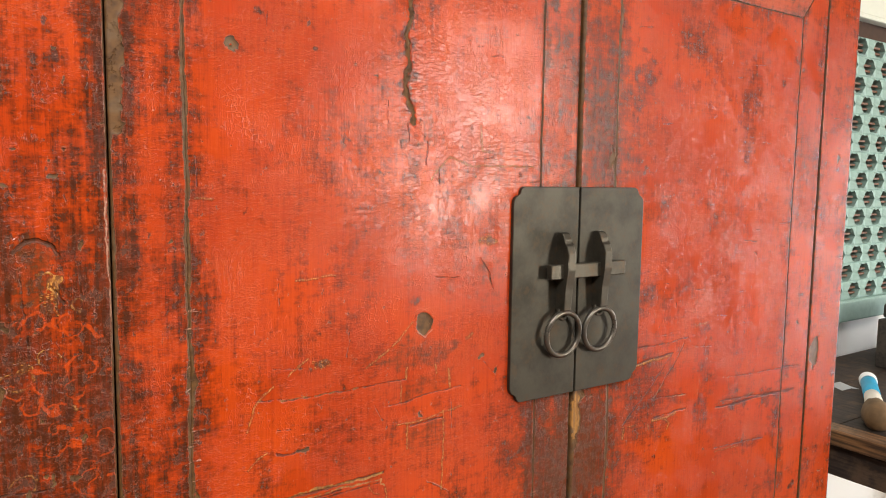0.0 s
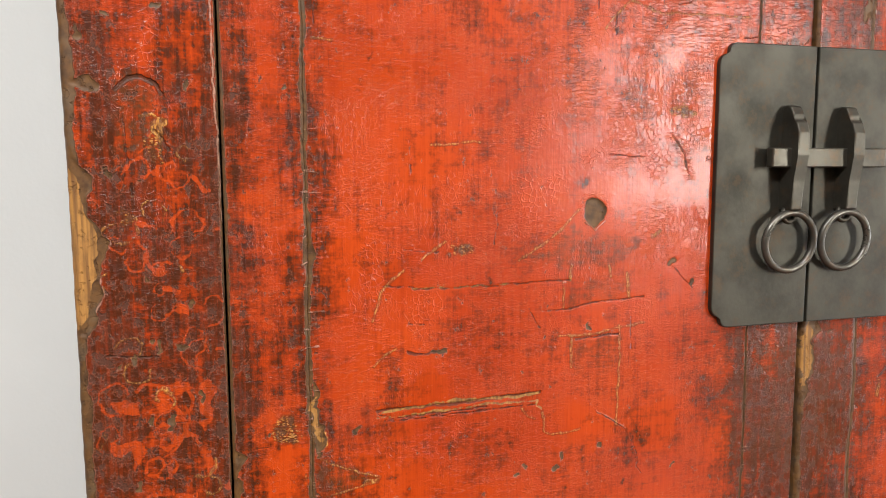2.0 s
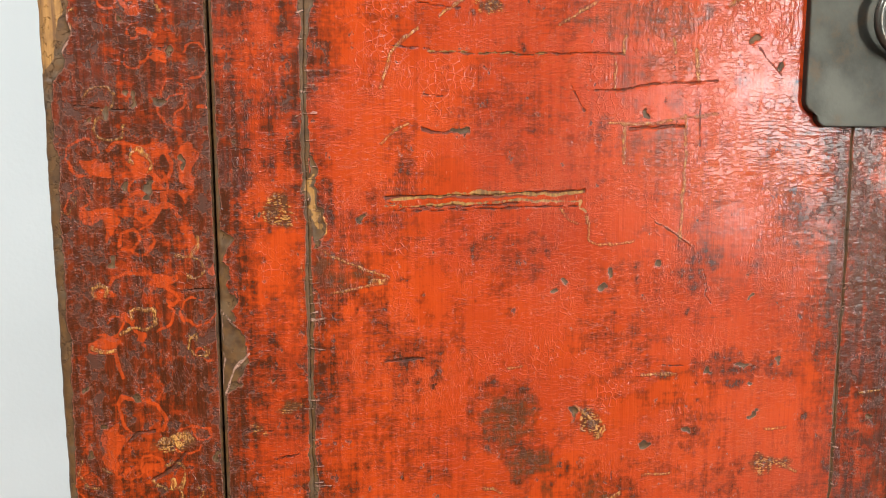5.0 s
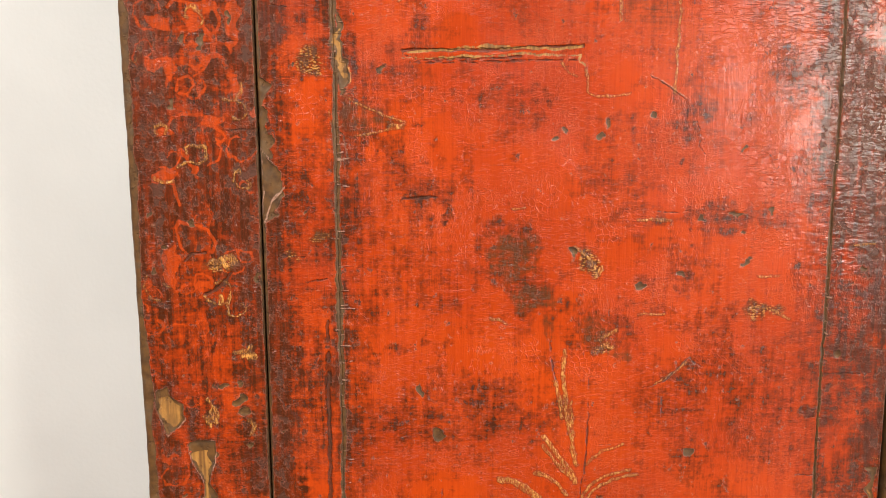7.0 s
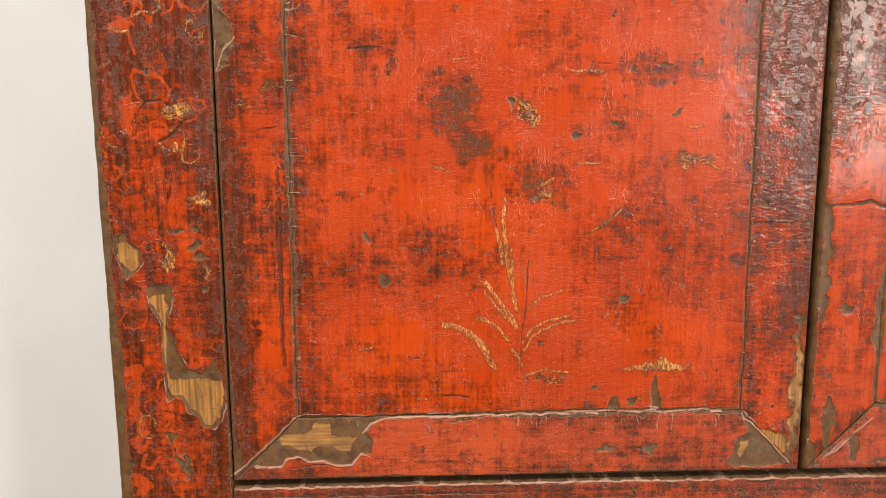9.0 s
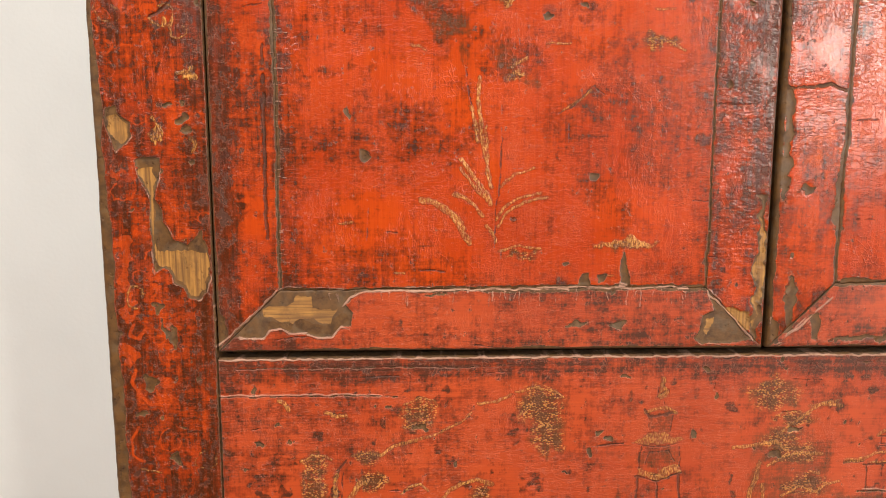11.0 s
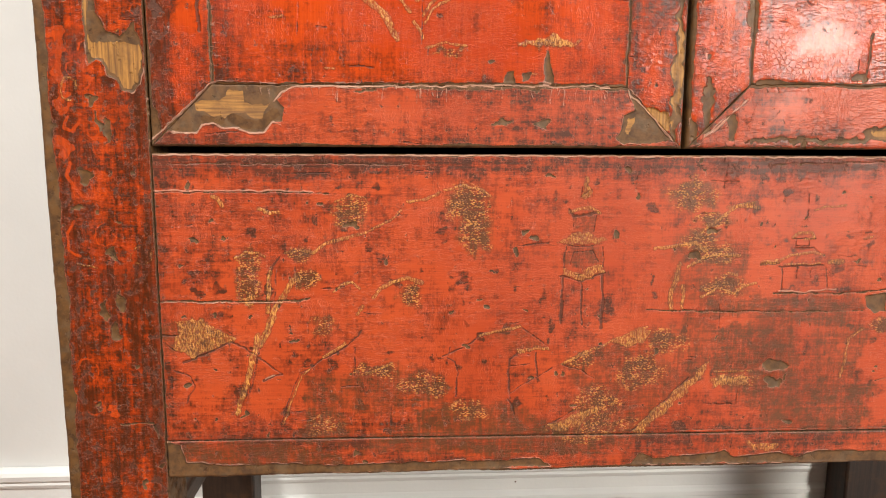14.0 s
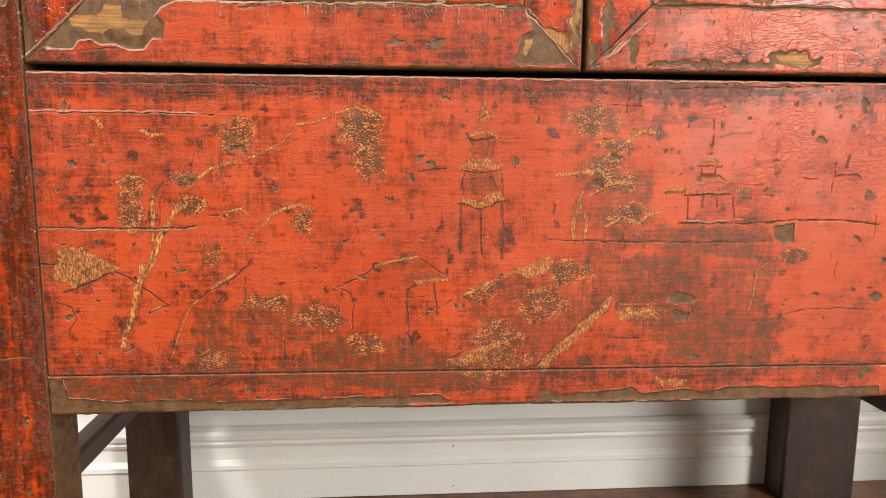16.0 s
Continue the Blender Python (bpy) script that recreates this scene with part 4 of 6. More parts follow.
def paint_post(c):
    """Brush curls, chips and gilding on the left corner post."""
    # brush curls on the dark middle of the post
    c.scarlet(-0.5407, 1.0863, -0.5290, 1.0886, -0.5239, 1.0874, -0.5236, 1.0777, -0.5260, 1.0718, -0.5295, 1.0729, -0.5307, 1.0808, -0.5394, 1.0808)
    c.curl(-0.5106, 1.0816, -0.5091, 1.0875, -0.5050, 1.0902, -0.5011, 1.0875, -0.5006, 1.0824, -0.5056, 1.0792, -0.5098, 1.0816, w=.9)
    c.curl(-0.4994, 1.0816, -0.4930, 1.0894, -0.4913, 1.1011, -0.4941, 1.1089, w=.9)
    c.curl(-0.5204, 1.0638, -0.5192, 1.0717, -0.5127, 1.0737, -0.5082, 1.0678, -0.5125, 1.0611, -0.5189, 1.0619, w=.9)
    c.curl(-0.5045, 1.0618, -0.5058, 1.0678, -0.5020, 1.0709, -0.4994, 1.0658, -0.5025, 1.0611, w=.9)
    c.gold(-0.4796, 1.0586, -0.4762, 1.0626, -0.4759, 1.0690, w=1.2)
    c.scarlet(-0.4799, 1.0698, -0.4751, 1.0697, -0.4763, 1.0610, -0.4804, 1.0586, -0.4818, 1.0638)
    c.gold(-0.5362, 1.0340, -0.5372, 1.0388, -0.5330, 1.0412, -0.5279, 1.0380, -0.5302, 1.0332, w=1.3)
    c.scarlet(-0.5371, 1.0396, -0.5290, 1.0404, -0.5240, 1.0355, -0.5263, 1.0315, -0.5364, 1.0316)
    c.curl(-0.5279, 1.0380, -0.5255, 1.0452, -0.5173, 1.0479, -0.5032, 1.0467, w=1.0)
    c.scarlet(-0.5033, 1.0459, -0.4890, 1.0479, -0.4885, 1.0427, -0.4975, 1.0395, -0.5035, 1.0411)
    c.gold(-0.5161, 1.0186, -0.5162, 1.0238, -0.5124, 1.0258, -0.5064, 1.0246, -0.5031, 1.0250, -0.5028, 1.0157, -0.5070, 1.0124, -0.5131, 1.0137, -0.5227, 1.0097, w=1.1)
    c.curl(-0.4955, 1.0387, -0.4896, 1.0358, -0.4878, 1.0306, -0.4920, 1.0278, -0.4948, 1.0298, w=1.0)
    c.curl(-0.5010, 1.0104, -0.4926, 1.0156, -0.4910, 1.0237, -0.4941, 1.0266, w=.9)
    c.scarlet(-0.5400, 1.0049, -0.5296, 1.0089, -0.5235, 1.0097, -0.5240, 0.9995, -0.5301, 1.0007, -0.5371, 0.9983, -0.5410, 1.0016)
    c.gold(-0.5393, 1.0024, -0.5342, 0.9995, -0.5260, 1.0007, w=1.4)
    c.curl(-0.5256, 1.0007, -0.5247, 0.9872, -0.5230, 0.9818, w=1.0)
    c.gold(-0.4828, 1.0074, -0.4780, 1.0046, -0.4786, 1.0086, w=1.1)
    c.curl(-0.5267, 0.9665, -0.5236, 0.9702, -0.5134, 0.9684, -0.5034, 0.9642, -0.4984, 0.9558, -0.5013, 0.9483, w=1.2)
    c.curl(-0.5267, 0.9665, -0.5245, 0.9539, -0.5187, 0.9467, w=.9)
    c.ink(-0.5207, 0.9413, -0.5154, 0.9467, -0.5062, 0.9483, w=1.0)
    c.scarlet(-0.5350, 0.9519, -0.5287, 0.9540, -0.5222, 0.9434, -0.5271, 0.9308, -0.5294, 0.9180, -0.5345, 0.9245, -0.5372, 0.9414)
    c.goldfill(-0.4962, 0.9411, rx=0.0108, rz=0.0034)
    c.fleck(-0.4976, 0.9390, rx=0.0141, rz=0.0059)
    c.ink(-0.4883, 0.9325, -0.4949, 0.9241, -0.5079, 0.9157, w=1.0)
    c.goldfill(-0.4996, 0.9143, rx=0.0021, rz=0.0030)
    c.gold(-0.4881, 0.8726, -0.4805, 0.8721, -0.4764, 0.8698, w=1.6)
    c.goldfill(-0.4772, 0.8698, rx=0.0030, rz=0.0044)
    c.chip(-0.4997, 1.0992, rx=0.0036, rz=0.0035)
    c.chip(-0.5163, 1.1019, rx=0.0020, rz=0.0027)
    c.chip(-0.5236, 1.0579, rx=0.0028, rz=0.0024)
    c.chip(-0.5439, 0.9736, rx=0.0020, rz=0.0037)
    c.chip(-0.5150, 0.9705, rx=0.0025, rz=0.0033)
    c.chip(-0.4705, 0.9294, rx=0.0033, rz=0.0030)
    c.chip(-0.5429, 0.9360, rx=0.0025, rz=0.0038)
    c.chip(-0.5357, 0.9540, rx=0.0025, rz=0.0021)
    # strokes at the height of the boat drawing
    c.scarlet(-0.5390, 1.1152, -0.5251, 1.1139, -0.5220, 1.1045, -0.5342, 1.1057, -0.5393, 1.1090)
    c.scarlet(-0.5124, 1.1213, -0.4997, 1.1242, -0.4924, 1.1252, -0.4890, 1.1193, -0.5000, 1.1163, -0.5049, 1.1029, -0.5115, 1.1007, -0.5153, 1.1118)
    c.curl(-0.5248, 1.1205, -0.5193, 1.1259, -0.5070, 1.1217, -0.4944, 1.1198, w=1.2)
    c.curl(-0.5039, 1.1107, -0.4951, 1.1019, -0.4938, 1.0898, -0.4996, 1.0823, -0.5051, 1.0809, w=1.3)
    c.curl(-0.4926, 1.1196, -0.4885, 1.1133, -0.4903, 1.1055, -0.4940, 1.1038, w=1.1)
    c.curl(-0.5102, 1.0895, -0.5048, 1.0889, -0.5014, 1.0825, -0.5060, 1.0778, -0.5105, 1.0823, w=.9)
    c.scarlet(-0.5405, 1.0841, -0.5299, 1.0868, -0.5235, 1.0877, -0.5225, 1.0789, -0.5255, 1.0673, -0.5289, 1.0709, -0.5302, 1.0797, -0.5391, 1.0776)
    c.scarlet(-0.4832, 1.0785, -0.4766, 1.0737, -0.4783, 1.0596, -0.4830, 1.0622)
    c.scarlet(-0.4835, 1.1188, -0.4769, 1.1262, -0.4744, 1.1140, -0.4797, 1.0903, -0.4854, 1.0990)
    c.chip(-0.5008, 1.0973, rx=0.0047, rz=0.0032)
    c.chip(-0.5169, 1.1001, rx=0.0018, rz=0.0039)
    c.chip(-0.4932, 1.1504, rx=0.0043, rz=0.0031)
    c.chip(-0.4825, 1.1147, rx=0.0018, rz=0.0032)
    c.chip(-0.5250, 1.0552, rx=0.0032, rz=0.0028)
    c.chip(-0.5345, 1.1368, rx=0.0024, rz=0.0019)
    c.chip(-0.5160, 1.1979, rx=0.0017, rz=0.0030)
    # drawn figure higher up
    c.film(-0.5271, 1.3233, -0.5135, 1.3291, -0.5019, 1.3205, -0.5001, 1.2841, -0.5143, 1.2731, -0.5259, 1.2803, -0.5298, 1.3019, a=.4)
    c.goldfill(-0.5048, 1.2950, rx=0.0041, rz=0.0087)
    c.fleck(-0.5087, 1.2841, rx=0.0076, rz=0.0110)
    c.fleck(-0.5245, 1.2382, rx=0.0068, rz=0.0044)
    c.gold(-0.5129, 1.3040, -0.5060, 1.3059, -0.5011, 1.3006, w=1.2)
    c.ink(-0.5273, 1.3198, -0.5203, 1.3271, -0.5118, 1.3288, -0.5035, 1.3240, -0.5003, 1.3187, w=1.4)
    c.ink(-0.5072, 1.2950, -0.5015, 1.2896, -0.4973, 1.2823, w=1.2)
    c.chip(-0.5348, 1.2683, rx=0.0040, rz=0.0025)
    c.stain(-0.5345, 1.3414, rx=0.0046, rz=0.0056, a=1)
    c.stain(-0.5332, 1.3337, rx=0.0040, rz=0.0056, a=0.9)
    c.stain(-0.4783, 1.3211, rx=0.0049, rz=0.0051, a=0.9)
    c.stain(-0.4936, 1.3134, rx=0.0017, rz=0.0018, a=1)
    c.stain(-0.5022, 1.2340, rx=0.0049, rz=0.0030, a=0.9)
    c.stain(-0.5112, 1.2267, rx=0.0028, rz=0.0030, a=1)
    c.stain(-0.5107, 1.1582, rx=0.0049, rz=0.0039, a=0.9)
    c.chip(-0.5484, 1.3244, rx=0.0029, rz=0.0042)
    c.peel(-0.5567, 1.2908, -0.5547, 1.2802, -0.5497, 1.2695, -0.5449, 1.2658, -0.5438, 1.2568, -0.5474, 1.2514, -0.5480, 1.2387, -0.5417, 1.2312, -0.5355, 1.2218, -0.5394, 1.2108, -0.5433, 1.1998, -0.5405, 1.1885, -0.5461, 1.1775, -0.5448, 1.1699, -0.5504, 1.1608, -0.5589, 1.1595, -0.5632, 1.2908)
    c.woody(-0.5583, 1.2730, -0.5532, 1.2659, -0.5521, 1.2551, -0.5496, 1.2405, -0.5430, 1.2257, -0.5444, 1.2110, -0.5471, 1.1926, -0.5504, 1.1740, -0.5570, 1.1632, -0.5630, 1.1748, -0.5631, 1.2336)
    c.gold(-0.4935, 1.2054, -0.4922, 1.2015, w=1.0)
    c.pale(-0.4676, 1.3795, -0.4681, 1.3287, -0.4662, 1.2918, -0.4658, 1.2313, w=.7)
    c.groove(-0.505, 0.382, -0.476, 0.383, -0.472, 0.368, w=1.4)
    c.groove(-0.470, 0.498, -0.416, 0.498, -0.377, 0.497, -0.343, 0.498, w=1.1)
    c.chip(-0.547, 1.399, rx=.009, rz=.01)
    c.chip(-0.547, 1.325, rx=.008, rz=.006)


def paint_right(c):
    """Marks on the right door and post."""
    c.bare(0.021, 1.107, rx=.006, rz=.035)
    c.chip(0.026, 1.134, rx=.007, rz=.02)
    c.dash(0.116, 1.173, 0.171, 1.173, 0.221, 1.176, 0.226, 1.169, w=1.3)
    c.dash(0.105, 1.150, 0.142, 1.155, 0.191, 1.159, w=1.6)
    c.gold(0.109, 1.150, 0.147, 1.153, 0.185, 1.156, w=1.6)
    c.dash(0.191, 1.159, 0.169, 1.138, 0.144, 1.114, 0.123, 1.098, 0.102, 1.080, w=1.4)
    c.dash(0.213, 1.169, 0.199, 1.149, 0.171, 1.120, 0.157, 1.102, w=1.3)
    c.gold(0.174, 1.121, 0.157, 1.104, w=.9)
    c.dash(0.147, 1.104, 0.189, 1.102, 0.221, 1.100, w=1.4)
    c.gold(0.194, 1.101, 0.219, 1.100, w=.9)
    c.dash(0.160, 1.079, 0.191, 1.080, 0.221, 1.081, w=1.5)
    c.gold(0.101, 1.077, 0.125, 1.075, w=1)
    c.gold(0.156, 1.076, 0.181, 1.075, 0.202, 1.078, w=1.7)
    c.gold(0.179, 1.074, 0.190, 1.067, 0.185, 1.059, w=1.3)
    c.gold(0.104, 1.073, 0.102, 1.062, w=2)
    c.gold(0.148, 1.073, 0.151, 1.062, w=1.2)
    c.dash(0.300, 1.110, 0.362, 1.107, 0.426, 1.105, 0.471, 1.104, w=1.2)
    c.dash(0.287, 1.070, 0.342, 1.069, 0.394, 1.070, 0.448, 1.067, 0.477, 1.067, w=1.8)
    c.dash(0.298, 1.078, 0.367, 1.074, 0.427, 1.070, 0.476, 1.069, w=1.4)
    c.dash(0.288, 1.013, 0.350, 1.009, 0.403, 1.005, w=1.4)
    c.gold(0.289, 1.008, 0.344, 1.005, w=1.1)
    c.gold(0.286, 0.980, 0.293, 0.973, w=1.3)
    c.dash(0.230, 1.163, 0.271, 1.158, w=1)
    c.gold(0.238, 1.190, 0.261, 1.192, w=1)
    c.dash(0.253, 1.161, 0.260, 1.172, w=1)
    c.stain(0.342, 1.070, rx=.035, rz=.009, a=.75)
    c.stain(0.414, 1.067, rx=.03, rz=.009, a=.75)
    c.stain(0.262, 1.131, rx=.012, rz=.03, a=.55)
    c.stain(0.258, 1.068, rx=.012, rz=.04, a=.5)
    c.stain(0.364, 1.004, rx=.035, rz=.010, a=.6)
    c.stain(0.154, 1.139, rx=.035, rz=.018, a=.75)
    c.stain(0.131, 1.114, rx=.03, rz=.025, a=.65)
    c.stain(0.171, 1.073, rx=.035, rz=.012, a=.55)
    c.stain(0.152, 1.058, rx=.03, rz=.02, a=.45)
    c.stain(0.183, 1.100, rx=.03, rz=.01, a=.5)
    c.stain(0.427, 1.022, rx=.008, rz=.05, a=.6)
    c.stain(0.059, 1.023, rx=.025, rz=.03, a=.8)
    c.stain(0.436, 1.148, rx=.006, rz=.06, a=.4)
    c.stain(0.126, 1.241, rx=.04, rz=.025, a=.6)
    c.stain(0.120, 1.498, rx=.02, rz=.025, a=.7)
    c.stain(0.088, 1.469, rx=.04, rz=.012, a=.6)
    c.stain(0.211, 1.555, rx=.04, rz=.03, a=.6)
    c.stain(0.331, 1.479, rx=.02, rz=.08, a=.5)
    c.stain(0.129, 1.113, rx=.04, rz=.06, a=.7)
    c.chip(0.531, 1.117, rx=.013, rz=.027)
    c.chip(0.068, 1.404, rx=.005, rz=.014)
    c.stain(0.041, 0.655, rx=.02, rz=.03, a=.5)
    c.chip(0.045, 0.778, rx=.006, rz=.006)
    c.dash(0.120, 0.771, 0.125, 0.767, w=1.4)
    c.dash(0.067, 0.674, 0.073, 0.661, w=1)
    c.red(0.065, 0.705, 0.072, 0.690, w=6)
    c.groove(0.016, 0.862, 0.043, 0.864, 0.056, 0.867, 0.071, 0.861, w=2)
    c.chip(0.020, 0.851, rx=.006, rz=.016)
    c.chip(0.071, 0.765, rx=.005, rz=.03)
    c.groove(0.184, 0.743, 0.184, 0.721, 0.180, 0.700, w=1.8)
    c.chip(0.177, 0.702, rx=.01, rz=.006)
    c.chip(0.022, 0.810, rx=.005, rz=.05)
    c.chip(0.034, 0.676, rx=.005, rz=.03)
    c.chip(0.114, 0.646, rx=.05, rz=.003)
    c.chip(0.172, 0.647, rx=.05, rz=.003)
    c.bare(0.209, 0.651, rx=.02, rz=.006)


def paint_low_peel(c):
    """Coat lost down to ground and wood at the foot of the doors and on the post."""
    # big bare patches low on the post
    c.peel(-0.5468, 0.8457, -0.5393, 0.8462, -0.5366, 0.8379, -0.5276, 0.8329, -0.5278, 0.8218, -0.5348, 0.8124, -0.5407, 0.8087, -0.5441, 0.8147, -0.5466, 0.8263, -0.5484, 0.8355)
    c.woody(-0.5458, 0.8392, -0.5388, 0.8402, -0.5363, 0.8347, -0.5291, 0.8310, -0.5306, 0.8218, -0.5367, 0.8133, -0.5420, 0.8170, -0.5452, 0.8263)
    c.peel(-0.5260, 0.8031, -0.5151, 0.8046, -0.5057, 0.8041, -0.5053, 0.7938, -0.5085, 0.7796, -0.5109, 0.7691, -0.5047, 0.7605, -0.5052, 0.7509, -0.4973, 0.7364, -0.4856, 0.7316, -0.4781, 0.7389, -0.4730, 0.7452, -0.4724, 0.7364, -0.4689, 0.7292, -0.4681, 0.7022, -0.4715, 0.6924, -0.4781, 0.6845, -0.4863, 0.6855, -0.4907, 0.6949, -0.4983, 0.6984, -0.5025, 0.7097, -0.5073, 0.7111, -0.5143, 0.7063, -0.5156, 0.7170, -0.5158, 0.7316, -0.5157, 0.7509, -0.5155, 0.7724, -0.5232, 0.7866)
    c.woody(-0.5247, 0.7928, -0.5123, 0.7961, -0.5090, 0.7867, -0.5119, 0.7691, -0.5105, 0.7581, -0.5136, 0.7364, -0.5112, 0.7267, -0.4979, 0.7258, -0.4700, 0.7257, -0.4690, 0.7047, -0.4743, 0.6934, -0.4804, 0.6874, -0.4852, 0.6884, -0.4887, 0.6964, -0.4972, 0.7013, -0.5014, 0.7121, -0.5100, 0.7131, -0.5144, 0.7219, -0.5147, 0.7509, -0.5145, 0.7724, -0.5209, 0.7852)
    c.chip(-0.4859, 0.8350, rx=0.0047, rz=0.0046)
    c.chip(-0.4798, 0.8239, rx=0.0052, rz=0.0037)
    c.chip(-0.4853, 0.8475, rx=0.0028, rz=0.0037)
    c.goldfill(-0.5078, 0.8265, rx=0.0056, rz=0.0074)
    c.gold(-0.5101, 0.8367, -0.5046, 0.8266, -0.5085, 0.8149, w=1.4)
    c.gold(-0.4791, 0.8197, -0.4755, 0.8150, -0.4786, 0.8089, w=1.6)
    c.gold(-0.4850, 0.8727, -0.4790, 0.8705, -0.4764, 0.8773, w=1.8)
    c.chip(-0.5116, 0.6752, rx=0.0034, rz=0.0050)
    c.chip(-0.5086, 0.6577, rx=0.0024, rz=0.0090)
    c.chip(-0.5035, 0.6526, rx=0.0029, rz=0.0110)
    c.chip(-0.5193, 0.6122, rx=0.0078, rz=0.0061)
    c.chip(-0.5225, 0.6071, rx=0.0049, rz=0.0041)
    c.stain(-0.5187, 0.6045, rx=0.0108, rz=0.0082, a=0.8)
    c.stain(-0.5255, 0.7292, rx=0.0096, rz=0.0116, a=0.8)
    c.stain(-0.5236, 0.7795, rx=0.0066, rz=0.0076, a=0.9)
    c.stain(-0.5047, 0.5394, rx=0.0110, rz=0.0042, a=1)
    c.chip(-0.5308, 0.5815, rx=0.0044, rz=0.0031)
    c.chip(-0.4987, 0.4967, rx=0.0045, rz=0.0107)
    c.chip(-0.5056, 0.4698, rx=0.0051, rz=0.0087)
    c.chip(-0.5147, 0.4889, rx=0.0030, rz=0.0118)
    c.chip(-0.4980, 0.5734, rx=0.0035, rz=0.0026)
    c.chip(-0.5160, 0.5813, rx=0.0044, rz=0.0031)
    c.red(-0.5365, 0.7364, -0.5354, 0.7219, -0.5404, 0.7024, -0.5363, 0.6827, w=4)
    c.red(-0.5434, 0.6428, -0.5375, 0.6352, -0.5394, 0.6276, w=5)
    c.red(-0.5454, 0.7307, -0.5333, 0.7340, w=3)
    c.curl(-0.5340, 0.6628, -0.5380, 0.6528, -0.5308, 0.6503, -0.5246, 0.6578, w=1.4)
    c.curl(-0.5348, 0.6225, -0.5388, 0.6124, -0.5326, 0.6021, -0.5253, 0.5918, -0.5095, 0.5916, w=1.6)
    c.curl(-0.5353, 0.5712, -0.5418, 0.5608, -0.5407, 0.5451, -0.5321, 0.5398, w=1.2)
    c.redfill(-0.4991, 0.7023, rx=0.0106, rz=0.0079)
    c.redfill(-0.5394, 0.7913, rx=0.0056, rz=0.0057)
    c.redfill(-0.5367, 0.6753, rx=0.0077, rz=0.0109)
    # lower left corner of the left door
    c.peel(-0.4303, 0.6748, -0.4171, 0.6872, -0.4096, 0.6932, -0.3728, 0.6940, -0.3542, 0.6920, -0.3335, 0.6929, -0.3434, 0.6890, -0.3494, 0.6840, -0.3534, 0.6790, -0.3486, 0.6720, -0.3498, 0.6593, -0.3578, 0.6589, -0.3649, 0.6508, -0.3788, 0.6494, -0.3862, 0.6520, -0.3935, 0.6540, -0.4034, 0.6536, -0.4107, 0.6582, -0.4181, 0.6577, -0.4242, 0.6496, -0.4454, 0.6498, -0.4501, 0.6548)
    c.woody(-0.4273, 0.6748, -0.4174, 0.6783, -0.4037, 0.6772, -0.3951, 0.6871, -0.3853, 0.6861, -0.3831, 0.6746, -0.3683, 0.6745, -0.3584, 0.6770, -0.3635, 0.6720, -0.3676, 0.6630, -0.3760, 0.6630, -0.3833, 0.6671, -0.3957, 0.6661, -0.3993, 0.6611, -0.4080, 0.6642, -0.4251, 0.6683)
    c.ink(-0.4180, 0.6612, -0.4032, 0.6601, w=3.2)
    c.ink(-0.3933, 0.6621, -0.3811, 0.6570, -0.3687, 0.6579, -0.3561, 0.6670, w=4.5)
    c.pale(-0.4454, 0.6508, -0.4242, 0.6496, -0.4206, 0.6562, -0.4107, 0.6582, -0.4010, 0.6531, -0.3886, 0.6540, -0.3813, 0.6499, -0.3664, 0.6503, -0.3578, 0.6599, -0.3514, 0.6568, w=.9)
    c.pale(-0.4653, 0.6423, -0.4527, 0.6523, -0.4323, 0.6723, -0.4121, 0.6922, -0.4072, 0.6937, w=.9)
    # pale glint painted along the top edge of the lower rail
    c.pale(-0.3560, 0.6770, -0.3514, 0.6840, -0.3434, 0.6890, -0.3236, 0.6909, -0.2939, 0.6913, -0.2541, 0.6917, w=.9)
    c.pale(-0.2541, 0.6917, -0.2040, 0.6920, -0.1537, 0.6934, -0.1131, 0.6923, -0.0571, 0.6931, w=.8)
    c.peel(-0.3335, 0.6929, -0.2541, 0.6947, -0.1537, 0.6954, -0.0572, 0.6952, -0.0571, 0.6926, -0.1537, 0.6924, -0.2541, 0.6912, -0.3286, 0.6909)
    c.peel(-0.4652, 0.6799, -0.4579, 0.6674, -0.4546, 0.6523, -0.4609, 0.6433, -0.4653, 0.6433)
    # lower right corner of the left door
    c.peel(-0.0391, 0.6910, -0.0283, 0.6808, -0.0144, 0.6628, 0.0021, 0.6471, -0.0133, 0.6436, -0.0418, 0.6422, -0.0498, 0.6475, -0.0440, 0.6552, -0.0431, 0.6680, -0.0330, 0.6731)
    c.woody(-0.0254, 0.6746, -0.0072, 0.6730, 0.0009, 0.6678, 0.0006, 0.6549, -0.0046, 0.6539, -0.0171, 0.6654)
    c.woody(-0.0393, 0.6655, -0.0311, 0.6664, -0.0324, 0.6603, -0.0386, 0.6500, -0.0408, 0.6526)
    c.pale(-0.0389, 0.6870, -0.0308, 0.6808, -0.0117, 0.6612, 0.0022, 0.6456, w=.8)
    c.chip(-0.1554, 0.6588, rx=0.0092, rz=0.0031)
    c.chip(-0.1161, 0.6597, rx=0.0092, rz=0.0031)
    c.stain(-0.1476, 0.6557, rx=0.0204, rz=0.0051, a=0.7)
    c.stain(-0.1173, 0.6658, rx=0.0133, rz=0.0082, a=0.7)
    c.peel(-0.1180, 0.7164, -0.1143, 0.7254, -0.1097, 0.7114, -0.1092, 0.6953, -0.1173, 0.6953)
    c.peel(-0.1537, 0.6954, -0.1500, 0.7055, -0.1450, 0.7065, -0.1426, 0.6954)
    c.chip(-0.1327, 0.7024, rx=0.0046, rz=0.0040)
